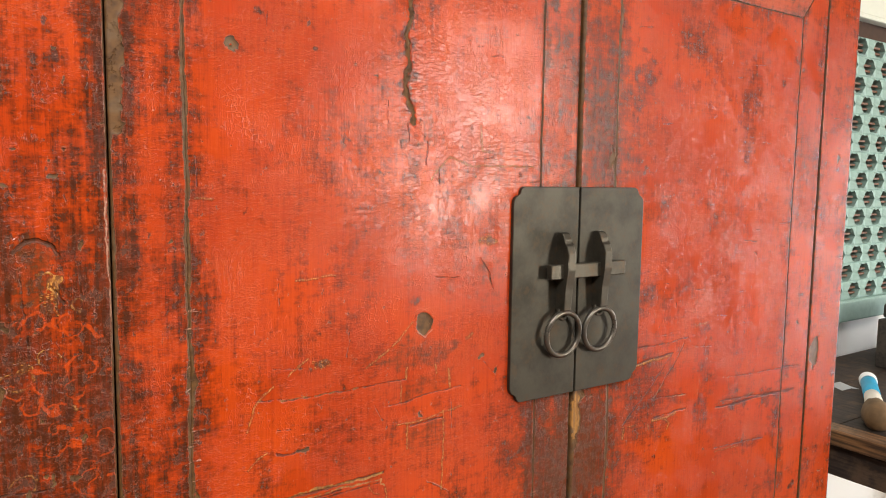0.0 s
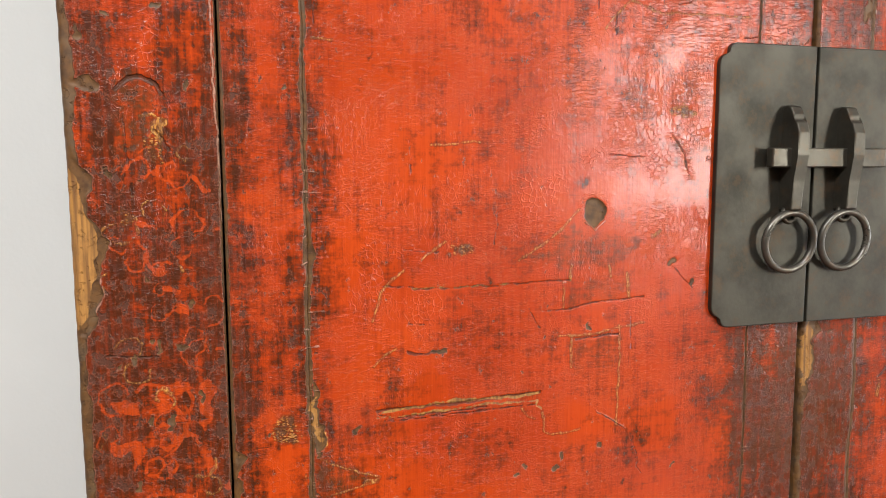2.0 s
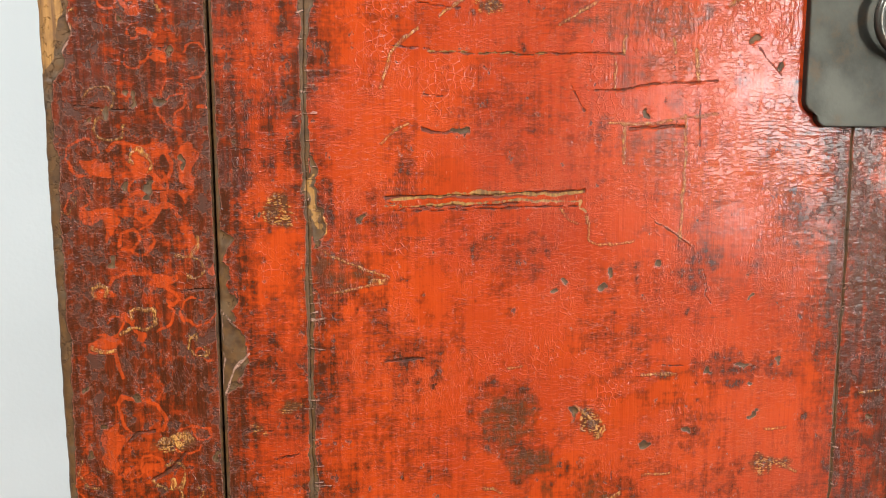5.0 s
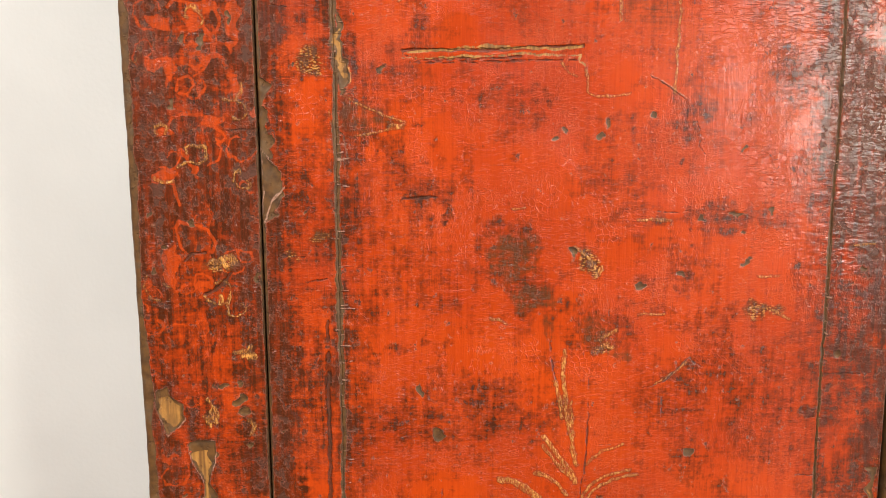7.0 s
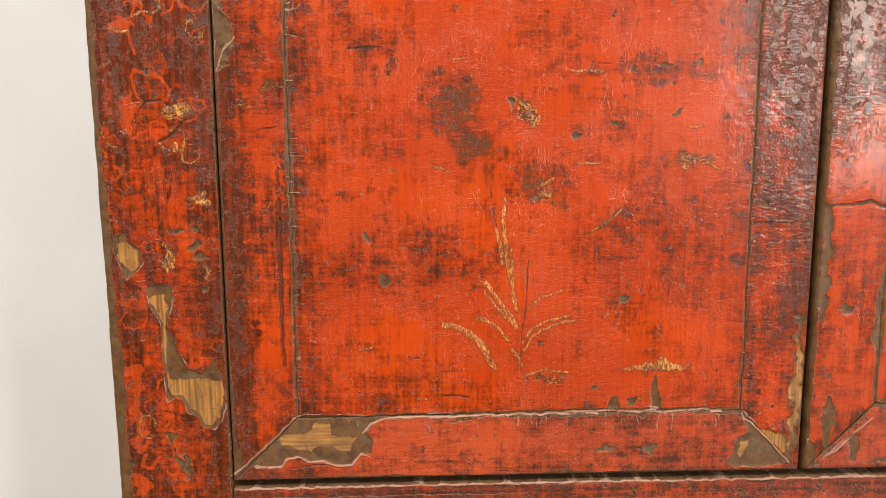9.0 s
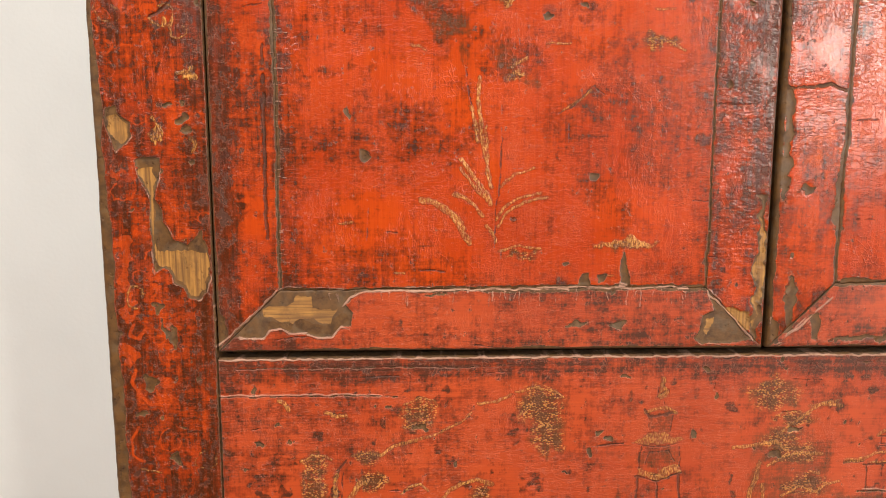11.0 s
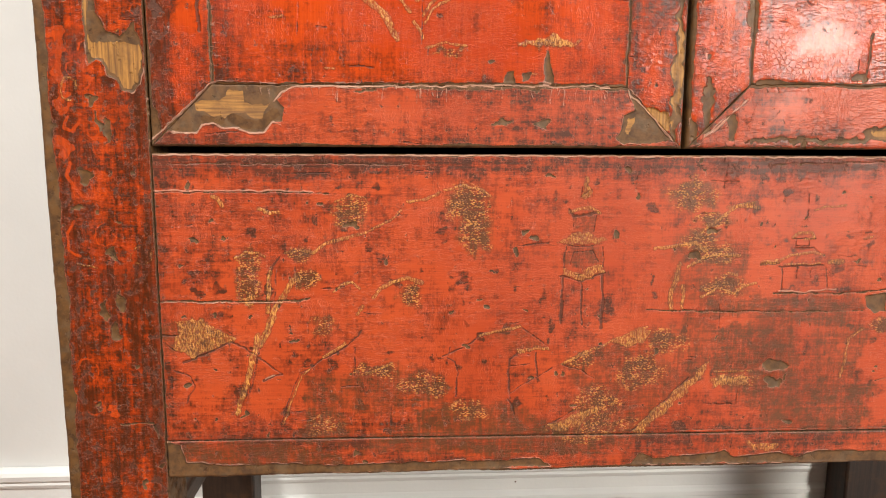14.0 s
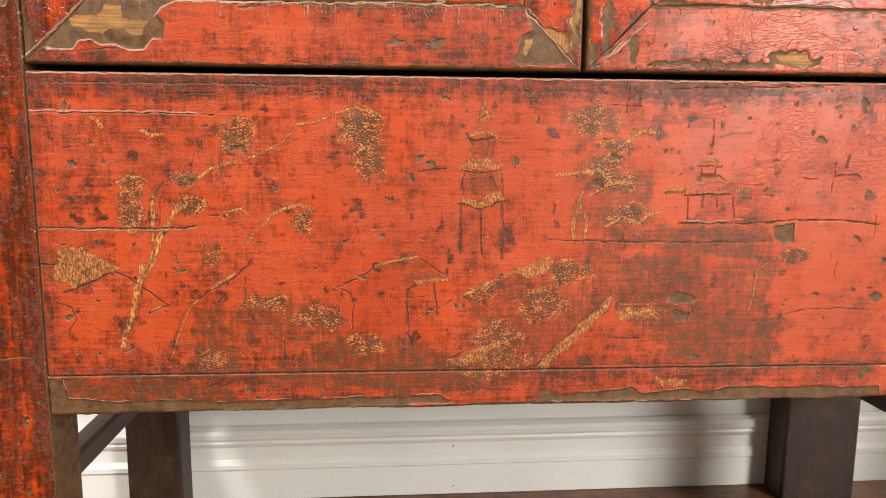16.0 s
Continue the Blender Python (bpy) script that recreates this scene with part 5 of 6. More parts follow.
    c.chip(-0.1653, 0.7155, rx=0.0035, rz=0.0035)
    c.chip(-0.2740, 0.6877, rx=0.0129, rz=0.0020)
    c.goldfill(-0.1119, 0.7304, rx=0.0277, rz=0.0050)
    c.fleck(-0.1119, 0.7289, rx=0.0252, rz=0.0060)
    c.gold(-0.2219, 0.7255, -0.2046, 0.7305, -0.1871, 0.7265, w=1.2)
    c.fleck(-0.2020, 0.7240, rx=0.0150, rz=0.0040)
    # lower left corner of the right door
    c.peel(0.0165, 0.6497, 0.0197, 0.6652, 0.0247, 0.6600, 0.0260, 0.6392, 0.0284, 0.6433, 0.0232, 0.6418)
    c.peel(0.0502, 0.6676, 0.0605, 0.6702, 0.0637, 0.6624, 0.0608, 0.6442, 0.0554, 0.6453, 0.0544, 0.6598)
    c.pale(0.0307, 0.6470, 0.0481, 0.6609, 0.0725, 0.6845, w=.8)
    c.pale(0.0321, 0.6496, 0.0479, 0.6640, 0.0536, 0.6572, w=.7)
    c.peel(0.0766, 0.6984, 0.0868, 0.7019, 0.1026, 0.6993, 0.1342, 0.6967, 0.1385, 0.6946, 0.1030, 0.6937, 0.0795, 0.6948)
    c.redfill(0.0688, 0.6984, rx=0.0073, rz=0.0082)
    c.dash(0.0687, 0.6650, 0.0745, 0.6571, 0.0762, 0.6701, w=1.0)


def paint_left_low(c):
    """The flowering plant, the old split and wear on the left door."""
    c.gold(-0.2480, 0.8466, -0.2443, 0.8330, -0.2423, 0.8171, w=1.7)
    c.gold(-0.2405, 0.8702, -0.2416, 0.8532, -0.2400, 0.8352, -0.2379, 0.8170, -0.2340, 0.7963, -0.2302, 0.7801, w=2.0)
    c.gold(-0.2346, 0.8297, -0.2344, 0.8170, -0.2324, 0.8032, w=1.1)
    c.gold(-0.2563, 0.8027, -0.2473, 0.7920, -0.2359, 0.7765, -0.2299, 0.7661, w=2.0)
    c.gold(-0.2562, 0.7953, -0.2449, 0.7813, -0.2335, 0.7685, w=1.4)
    c.gold(-0.2613, 0.7737, -0.2515, 0.7702, -0.2433, 0.7626, -0.2378, 0.7559, w=1.8)
    c.gold(-0.2893, 0.7687, -0.2782, 0.7670, -0.2647, 0.7565, -0.2556, 0.7455, -0.2487, 0.7326, w=2.6)
    c.gold(-0.2827, 0.7695, -0.2693, 0.7631, -0.2580, 0.7535, -0.2511, 0.7440, w=1.4)
    c.gold(-0.2252, 0.7519, -0.2191, 0.7621, -0.2067, 0.7703, -0.1888, 0.7746, w=1.4)
    c.gold(-0.2233, 0.7462, -0.2154, 0.7588, -0.2021, 0.7665, -0.1820, 0.7717, w=1.2)
    c.gold(-0.2226, 0.7799, -0.2116, 0.7899, -0.1939, 0.7956, w=1.1)
    c.gold(-0.2332, 0.7474, -0.2286, 0.7402, -0.2257, 0.7330, w=1.6)
    c.dash(-0.2220, 0.8167, -0.2223, 0.7892, -0.2254, 0.7660, -0.2265, 0.7283, w=1.0)
    c.dash(-0.2219, 0.8574, -0.2223, 0.8349, -0.2215, 0.8167, w=.7)
    c.dash(-0.2528, 0.8801, -0.2504, 0.8623, -0.2472, 0.8488, w=1.0)
    c.film(-0.2964, 0.9584, -0.2666, 0.9603, -0.2622, 0.9454, -0.2663, 0.9282, -0.2835, 0.9241, -0.2985, 0.9328, a=.55)
    c.film(-0.2834, 0.9154, -0.2641, 0.9196, -0.2446, 0.9129, -0.2454, 0.9063, -0.2661, 0.9000, -0.2812, 0.9024, a=.55)
    c.film(-0.2314, 0.8974, -0.2140, 0.8972, -0.2004, 0.8750, -0.1913, 0.8659, -0.1955, 0.8571, -0.2178, 0.8708, -0.2289, 0.8820, a=.5)
    c.film(-0.2596, 0.8999, -0.2508, 0.8933, -0.2506, 0.8756, -0.2564, 0.8823, a=.4)
    c.fleck(-0.2226, 0.9373, rx=0.0077, rz=0.0086)
    c.gold(-0.2345, 0.9494, -0.2258, 0.9429, -0.2191, 0.9343, w=1.4)
    c.goldfill(-0.2157, 0.9342, rx=0.0043, rz=0.0034)
    c.chip(-0.2357, 0.9443, rx=0.0030, rz=0.0047)
    c.fleck(-0.2091, 0.8729, rx=0.0088, rz=0.0053)
    c.gold(-0.2136, 0.8796, -0.2015, 0.8861, w=1.5)
    c.gold(-0.2113, 0.8751, -0.2047, 0.8728, w=1.8)
    c.gold(-0.2975, 0.8960, -0.2911, 0.8946, -0.2850, 0.8915, w=.9)
    c.dash(-0.1752, 0.8410, -0.1642, 0.8453, -0.1535, 0.8565, -0.1450, 0.8653, -0.1426, 0.8608, -0.1336, 0.8575, w=1.0)
    c.gold(-0.1708, 0.8432, -0.1578, 0.8520, -0.1471, 0.8609, w=1.0)
    c.gold(-0.1878, 0.9695, -0.1771, 0.9703, -0.1641, 0.9689, w=1.2)
    c.gold(-0.1857, 0.8978, -0.1660, 0.8989, w=.8)
    c.fleck(-0.0914, 0.9002, rx=0.0159, rz=0.0071)
    c.gold(-0.1003, 0.9025, -0.0826, 0.9001, -0.0689, 0.8933, w=1.0)
    c.gold(-0.0950, 0.9266, -0.0797, 0.9273, w=.9)
    # chips and pits
    c.chip(-0.1540, 0.9284, rx=0.0035, rz=0.0039)
    c.stain(-0.1540, 0.9284, rx=0.0061, rz=0.0061, a=0.9)
    c.chip(-0.1841, 0.9188, rx=0.0026, rz=0.0026)
    c.chip(-0.1434, 0.7896, rx=0.0032, rz=0.0042)
    c.stain(-0.1420, 0.7886, rx=0.0081, rz=0.0112, a=0.7)
    c.chip(-0.1065, 0.9375, rx=0.0031, rz=0.0022)
    c.chip(-0.1147, 0.9732, rx=0.0069, rz=0.0021)
    c.chip(-0.1392, 0.9700, rx=0.0030, rz=0.0030)
    c.chip(-0.1076, 0.9604, rx=0.0026, rz=0.0017)
    c.chip(-0.0867, 0.9747, rx=0.0022, rz=0.0026)
    c.chip(-0.1118, 1.0190, rx=0.0021, rz=0.0017)
    c.chip(-0.2101, 1.0412, rx=0.0025, rz=0.0037)
    c.chip(-0.2161, 1.0310, rx=0.0025, rz=0.0049)
    c.chip(-0.2493, 1.0290, rx=0.0025, rz=0.0029)
    c.chip(-0.2422, 1.0331, rx=0.0017, rz=0.0025)
    c.stain(-0.1459, 1.0492, rx=0.0042, rz=0.0123, a=0.6)
    c.dash(-0.1825, 1.0744, -0.1675, 1.0655, -0.1567, 1.0574, -0.1478, 1.0451, -0.1431, 1.0328, -0.1457, 1.0237, -0.1394, 1.0171, w=.6)
    c.pale(-0.1825, 1.0752, -0.1676, 1.0667, -0.1555, 1.0582, w=.6)
    # crack left of the panel seam, and the patch beside it
    c.ink(-0.4186, 0.8953, -0.4190, 0.8800, w=1.2)
    c.ink(-0.4184, 0.8712, -0.4186, 0.8646, w=1.2)
    c.ink(-0.4189, 0.8558, -0.4191, 0.8335, -0.4191, 0.8156, -0.4193, 0.7791, -0.4196, 0.7373, w=1.4)
    c.fleck(-0.4247, 0.9603, rx=0.0075, rz=0.0050)
    c.fleck(-0.4440, 0.9436, rx=0.0059, rz=0.0042)
    c.fleck(-0.4270, 1.0816, rx=0.0089, rz=0.0118)
    c.goldfill(-0.4037, 1.0757, rx=0.0028, rz=0.0103)
    c.film(-0.4049, 1.0597, -0.3912, 1.0537, -0.3627, 1.0408, -0.3586, 1.0383, -0.3752, 1.0351, -0.4041, 1.0303, a=.45)
    c.gold(-0.4033, 1.0597, -0.3912, 1.0529, -0.3750, 1.0464, -0.3586, 1.0407, w=.9)
    c.gold(-0.3689, 1.0383, -0.3607, 1.0383, w=1.8)
    c.gold(-0.3958, 1.0323, -0.3752, 1.0343, -0.3607, 1.0375, w=.7)
    # the flap of bare ground on the meeting edge
    c.peel(-0.4625, 1.0236, -0.4579, 1.0155, -0.4539, 1.0114, -0.4493, 1.0044, -0.4479, 0.9962, -0.4548, 0.9896, -0.4593, 0.9805, -0.4617, 0.9714, -0.4636, 0.9743, -0.4629, 0.9930)
    c.peel(-0.4621, 1.0729, -0.4557, 1.0697, -0.4534, 1.0666, -0.4582, 1.0598, -0.4614, 1.0498, -0.4619, 1.0578)
    c.stain(-0.4553, 0.7474, rx=0.0114, rz=0.0279, a=0.9)
    c.stain(-0.4579, 0.8520, rx=0.0051, rz=0.0265, a=0.8)
    c.pale(-0.4630, 0.9689, -0.4566, 0.9847, -0.4471, 0.9949, w=.7)
    c.gold(-0.4138, 1.0497, -0.4128, 1.0417, w=.8)
    c.groove(-0.4099, 1.0417, -0.4040, 1.0316, -0.4004, 1.0132, w=.6)
    # the old split
    c.ink(-0.3619, 1.0919, -0.3253, 1.0915, -0.2761, 1.0927, -0.2316, 1.0952, w=1.2)
    c.wood(-0.3579, 1.0903, -0.3293, 1.0919, -0.3048, 1.0943, -0.2761, 1.0935, -0.2514, 1.0928, -0.2329, 1.0952, w=1.1)
    c.wood(-0.3212, 1.0943, -0.2966, 1.0951, -0.2843, 1.0943, w=.8)
    c.wood(-0.3620, 1.0864, -0.3335, 1.0864, -0.3007, 1.0880, -0.2761, 1.0892, -0.2328, 1.0888, w=.8)
    c.ink(-0.3620, 1.0895, -0.3498, 1.0848, -0.3171, 1.0856, -0.2761, 1.0872, w=.6)
    c.ink(-0.3560, 1.0832, -0.3171, 1.0832, -0.2760, 1.0848, -0.2348, 1.0856, w=.5)
    c.wood(-0.2328, 1.0888, -0.2348, 1.0848, -0.2305, 1.0808, w=.8)
    c.gold(-0.2471, 1.0836, -0.2408, 1.0756, -0.2354, 1.0728, w=.9)
    c.gold(-0.2296, 1.0776, -0.2268, 1.0615, -0.2218, 1.0595, -0.1968, 1.0615, w=.8)
    c.gold(-0.1638, 1.1016, -0.1632, 1.0615, w=.8)
    c.stain(-0.282, 0.942, rx=.025, rz=.03, a=.75)
    c.stain(-0.265, 0.911, rx=.022, rz=.015, a=.8)
    c.stain(-0.319, 0.818, rx=.09, rz=.022, a=.6)
    c.stain(-0.355, 0.814, rx=.03, rz=.02, a=.5)
    c.stain(-0.211, 0.885, rx=.03, rz=.016, a=.7)
    c.stain(-0.128, 0.848, rx=.04, rz=.022, a=.65)
    c.stain(-0.116, 0.880, rx=.012, rz=.022, a=.6)
    c.stain(-0.076, 0.816, rx=.05, rz=.05, a=.4)
    c.stain(-0.140, 0.784, rx=.016, rz=.025, a=.6)
    c.stain(-0.329, 0.715, rx=.09, rz=.016, a=.4)
    c.stain(-0.451, 0.778, rx=.012, rz=.09, a=.9)
    c.stain(-0.372, 0.875, rx=.05, rz=.006, a=.6)
    c.stain(-0.128, 0.972, rx=.06, rz=.01, a=.5)
    c.chip(-0.351, 0.843, rx=.004, rz=.006)
    c.chip(-0.337, 0.808, rx=.005, rz=.004)
    c.bare(0.005, 0.709, rx=.003, rz=.06)
    c.chip(-0.459, 0.994, rx=.012, rz=.024)
    c.stain(-0.025, 0.807, rx=.025, rz=.09, a=.5)
    c.stain(-0.421, 0.960, rx=.02, rz=.01, a=.4)
    c.stain(-0.247, 0.907, rx=.02, rz=.012, a=.6)
    c.stain(-0.310, 0.841, rx=.05, rz=.01, a=.5)
    c.stain(-0.339, 0.995, rx=.03, rz=.012, a=.5)
    c.stain(-0.351, 0.985, rx=.03, rz=.006, a=.7)
    c.stain(-0.202, 0.999, rx=.05, rz=.01, a=.4)
    c.stain(-0.006, 0.665, rx=.02, rz=.012, a=.8)
    c.stain(-0.044, 0.656, rx=.05, rz=.006, a=.5)
    c.stain(-0.330, 0.654, rx=.12, rz=.006, a=.45)
    c.ticks(41, -0.4095, 0.70, -0.4095, 1.30, 170, 0.012, True)
    c.ticks(42, -0.0415, 0.70, -0.0415, 1.05, 60, 0.006, True)
    c.ticks(43, -0.37, 0.6895, -0.05, 0.6895, 110, 0.014, False)


def paint_left_high(c):
    """The boat drawing and wear high on the left door."""
    c.gold(-0.3632, 1.1589, -0.3598, 1.1692, -0.3580, 1.1774, -0.3504, 1.1874, -0.3398, 1.1953, w=.9)
    c.gold(-0.3270, 1.2031, -0.3162, 1.2111, -0.3076, 1.2159, w=.9)
    c.ink(-0.3336, 1.1816, -0.3033, 1.1810, -0.2584, 1.1815, -0.2066, 1.1827, w=.55)
    c.wood(-0.3336, 1.1825, -0.2945, 1.1815, -0.2584, 1.1820, w=.6)
    c.ink(-0.2420, 1.1627, -0.2372, 1.1536, -0.2324, 1.1466, w=.55)
    c.ink(-0.2325, 1.1595, -0.2110, 1.1597, -0.1817, 1.1640, -0.1413, 1.1669, w=.55)
    c.gold(-0.2155, 1.1387, -0.1911, 1.1385, -0.1611, 1.1421, -0.1407, 1.1455, w=.9)
    c.gold(-0.2048, 1.1357, -0.2054, 1.1129, w=1.2)
    c.gold(-0.1626, 1.1431, -0.1624, 1.1142, -0.1641, 1.0624, w=.9)
    c.gold(-0.2123, 1.1812, -0.2125, 1.1611, w=.8)
    c.gold(-0.1572, 1.1856, -0.1551, 1.1672, w=1.5)
    c.gold(-0.2058, 1.1943, -0.2066, 1.1832, w=1.1)
    c.gold(-0.1734, 1.1931, -0.1722, 1.1830, w=1.1)
    c.gold(-0.2493, 1.1995, -0.2261, 1.2148, -0.2121, 1.2254, -0.2003, 1.2383, w=.9)
    c.gold(-0.1351, 1.2154, -0.1285, 1.2189, w=1.4)
    c.ink(-0.2009, 1.1355, -0.1635, 1.1376, w=.8)
    c.film(-0.2493, 1.1995, -0.2120, 1.2210, -0.1830, 1.2203, -0.1426, 1.2102, -0.1674, 1.1928, -0.2116, 1.1954, a=.35)
    c.film(-0.2033, 1.1356, -0.1635, 1.1376, -0.1643, 1.1097, -0.2028, 1.1081, a=.25)
    c.film(-0.2065, 1.1810, -0.1571, 1.1833, -0.1567, 1.1672, -0.2110, 1.1610, a=.25)
    c.fleck(-0.2936, 1.2104, rx=0.0097, rz=0.0059)
    c.peel(-0.1932, 1.2452, -0.1884, 1.2469, -0.1835, 1.2464, -0.1795, 1.2433, -0.1774, 1.2371, -0.1788, 1.2300, -0.1831, 1.2247, -0.1869, 1.2231, -0.1914, 1.2258, -0.1949, 1.2308, -0.1965, 1.2383)
    c.pale(-0.1948, 1.2285, -0.1854, 1.2217, -0.1772, 1.2282, w=.7)
    c.chip(-0.1146, 1.1945, rx=0.0037, rz=0.0037)
    c.chip(-0.0996, 1.1761, rx=0.0027, rz=0.0047)
    c.dash(-0.1145, 1.1908, -0.1050, 1.1787, -0.0967, 1.1713, w=.6)
    c.chip(-0.3131, 1.1314, rx=0.0044, rz=0.0022)
    c.chip(-0.1897, 1.1430, rx=0.0030, rz=0.0018)
    c.ink(-0.3122, 1.1322, -0.3253, 1.1310, -0.3382, 1.1340, w=.8)
    c.chip(-0.2488, 1.0286, rx=0.0029, rz=0.0023)
    c.chip(-0.2163, 1.0303, rx=0.0030, rz=0.0043)
    c.peel(-0.4108, 1.2300, -0.4071, 1.2220, -0.4020, 1.2079, -0.4049, 1.2020, -0.4090, 1.1941, -0.4123, 1.2022)
    c.chip(-0.3769, 1.0788, rx=0.0025, rz=0.0043)
    c.gold(-0.3637, 1.1253, -0.3552, 1.1332, -0.3467, 1.1376, w=.8)
    c.gold(-0.180, 1.377, -0.159, 1.398, -0.132, 1.390, -0.052, 1.391, w=.8)
    c.gold(-0.122, 1.430, -0.120, 1.405, -0.107, 1.404, w=.6)
    c.gold(-0.282, 1.289, -0.319, 1.286, w=.5)
    c.fleck(-0.112, 1.313, rx=.012, rz=.006)
    c.groove(-0.120, 1.296, -0.108, 1.281, -0.103, 1.264, w=.5)
    c.stain(-0.147, 1.048, rx=.01, rz=.02, a=.6)
    c.chip(-0.461, 1.019, rx=.006, rz=.05)
    c.bare(-0.406, 1.089, rx=.003, rz=.02)
    c.chip(-0.373, 1.482, rx=.006, rz=.006)
    c.stain(-0.277, 1.407, rx=.006, rz=.01, a=.9)
    c.stain(-0.189, 1.411, rx=.004, rz=.005, a=.9)
    c.scar2(-0.206, 1.540, -0.208, 1.494, -0.209, 1.453, -0.201, 1.430, w=5)
    c.chip(-0.463, 1.478, rx=.012, rz=.06)
    c.chip(-0.463, 1.429, rx=.009, rz=.03)
    c.stain(-0.460, 1.398, rx=.008, rz=.02, a=.7)
    c.stain(-0.016, 1.094, rx=.05, rz=.09, a=.9)
    c.stain(-0.367, 1.016, rx=.008, rz=.03, a=.6)
    c.stain(-0.285, 1.060, rx=.04, rz=.012, a=.4)
    c.stain(-0.297, 1.146, rx=.03, rz=.03, a=.35)
    c.stain(-0.350, 1.115, rx=.01, rz=.03, a=.5)
    c.stain(-0.448, 1.094, rx=.008, rz=.05, a=.6)
    c.stain(-0.247, 1.203, rx=.02, rz=.02, a=.3)
    c.stain(-0.206, 1.489, rx=.008, rz=.06, a=.9)


def board(name, quad, parent, label="", step=0.0016, y=0.0, depth=0.02, rounds=(1, 1, 1, 1), wear=(1, 1, 1, 1), paint=(), worn=0.0, swing=0.35, seed=1, streaks=0.0, grime=0.3, specks=(170, 260, 130), flat=False, ragged=(0, 0, 0, 0)):
    """A lacquered board with the front quad ((x, z) of its lower left, lower right, upper right and upper left corner).
    rounds and wear: millimetres of rounding and of worn edge at its left, right, bottom and top."""
    (ax, az), (bx, bz), (cx, cz), (dx, dz) = quad
    wide, high = max(bx - ax, cx - dx), max(dz - az, cz - bz)
    nu, nv = max(3, int(wide / step) + 1), max(3, int(high / step) + 1)
    u, v = np.meshgrid(np.linspace(0, 1, nu), np.linspace(0, 1, nv))
    u, v = u.ravel(), v.ravel()
    x = (ax * (1 - u) + bx * u) * (1 - v) + (dx * (1 - u) + cx * u) * v
    z = (az * (1 - u) + bz * u) * (1 - v) + (dz * (1 - u) + cz * u) * v
    for k, amount in enumerate(ragged):
        if amount:
            at = (ax, bx, az, dz)[k]
            run = (z if k < 2 else x).copy()
            level = np.full_like(run, round(at, 2))
            off = amount * ((fractal(run, level, 28, 61, 2) - 0.5) * 1.6 + (fractal(run, level, 150, 67, 2) - 0.5)) / 1000
            if k < 2:
                x = x + off * ((1 - u) if k == 0 else u)
            else:
                z = z + off * ((1 - v) if k == 2 else v)
    lo_x, hi_x = ax * (1 - v) + dx * v, bx * (1 - v) + cx * v
    lo_z, hi_z = az * (1 - u) + bz * u, dz * (1 - u) + cz * u
    rim = [np.maximum(q, 0) * 1000 for q in (u * (hi_x - lo_x), (1 - u) * (hi_x - lo_x), v * (hi_z - lo_z), (1 - v) * (hi_z - lo_z))]
    c = Coat(x, z)
    c.f["worn"] += worn + swing * (fractal(x, z, 14, seed, 4) - 0.5) * 2
    if streaks:
        c.f["worn"] += streaks * (fractal(x * 6, z * 0.5, 30, seed + 5, 3) - 0.45) * 2
    rag = fractal(x, z, 55, seed + 11, 4)
    rag2 = fractal(x, z, 16, seed + 17, 3)
    for d, wmm in zip(rim, wear):
        if wmm:
            c.f["chip"] = np.maximum(c.f["chip"], wmm * (0.3 + 2.6 * rag * rag2) - d)
            c.f["worn"] = c.f["worn"] + grime * np.clip(1 - d / (8 * wmm + 12), 0, 1) * (0.3 + 1.4 * rag2)
    c.f["worn"] += 0.30 * (fractal(x, z * 2.2, 60, seed + 7, 4) - 0.5) * 2 + 0.2 * (fractal(x * 1.5, z * 0.4, 70, seed + 9, 3) - 0.5) * 2
    if specks:
        c.scatter(seed + 2, *specks)
    for p in paint:
        p(c)
    yy = y + c.relief + (fractal(x, z, 6, 23, 2) - 0.5) * 0.0012
    for d, r in zip(rim, rounds):
        q = np.clip(1 - d / max(r, 0.01), 0, 1)
        yy = yy + r / 1000 * (1 - np.sqrt(1 - np.minimum(q * q, 0.98)))
    edge = np.concatenate([np.arange(nu), np.arange(1, nv) * nu + nu - 1, (nv - 1) * nu + np.arange(nu - 2, -1, -1), np.arange(nv - 2, 0, -1) * nu])
    n, e = nu * nv, len(edge)
    co = np.empty((n + e, 3))
    co[:n, 0], co[:n, 1], co[:n, 2] = x, yy, z
    co[n:] = co[edge]
    co[n:, 1] = y + depth
    g = np.arange(n).reshape(nv, nu)
    front = np.stack([g[:-1, :-1], g[:-1, 1:], g[1:, 1:], g[1:, :-1]], -1).reshape(-1, 4)
    k = np.arange(e)
    skirt = np.stack([edge, n + k, n + (k + 1) % e, edge[(k + 1) % e]], -1)
    faces = np.concatenate([front, skirt])
    me = bpy.data.meshes.new(name)
    me.vertices.add(n + e)
    me.vertices.foreach_set("co", co.ravel())
    me.loops.add(faces.size + e)
    me.loops.foreach_set("vertex_index", np.concatenate([faces.ravel(), n + k[::-1]]).astype(np.int32))
    me.polygons.add(len(faces) + 1)
    me.polygons.foreach_set("loop_start", np.concatenate([np.arange(len(faces)) * 4, [faces.size]]).astype(np.int32))
    smooth = np.ones(len(faces) + 1, dtype=bool)
    smooth[len(front):] = False
    me.polygons.foreach_set("use_smooth", smooth)
    me.update(calc_edges=True)
    me.validate()
    for key, field in c.f.items():
        a = me.attributes.new(key, "FLOAT", "POINT")
        full = np.concatenate([field, np.full(e, 3.0) if key == "chip" else field[edge]])
        a.data.foreach_set("value", full.astype(np.float32))
    me.materials.append(LACQUER_FLAT if flat else LACQUER)
    ob = new(name, me)
    under(ob, parent)
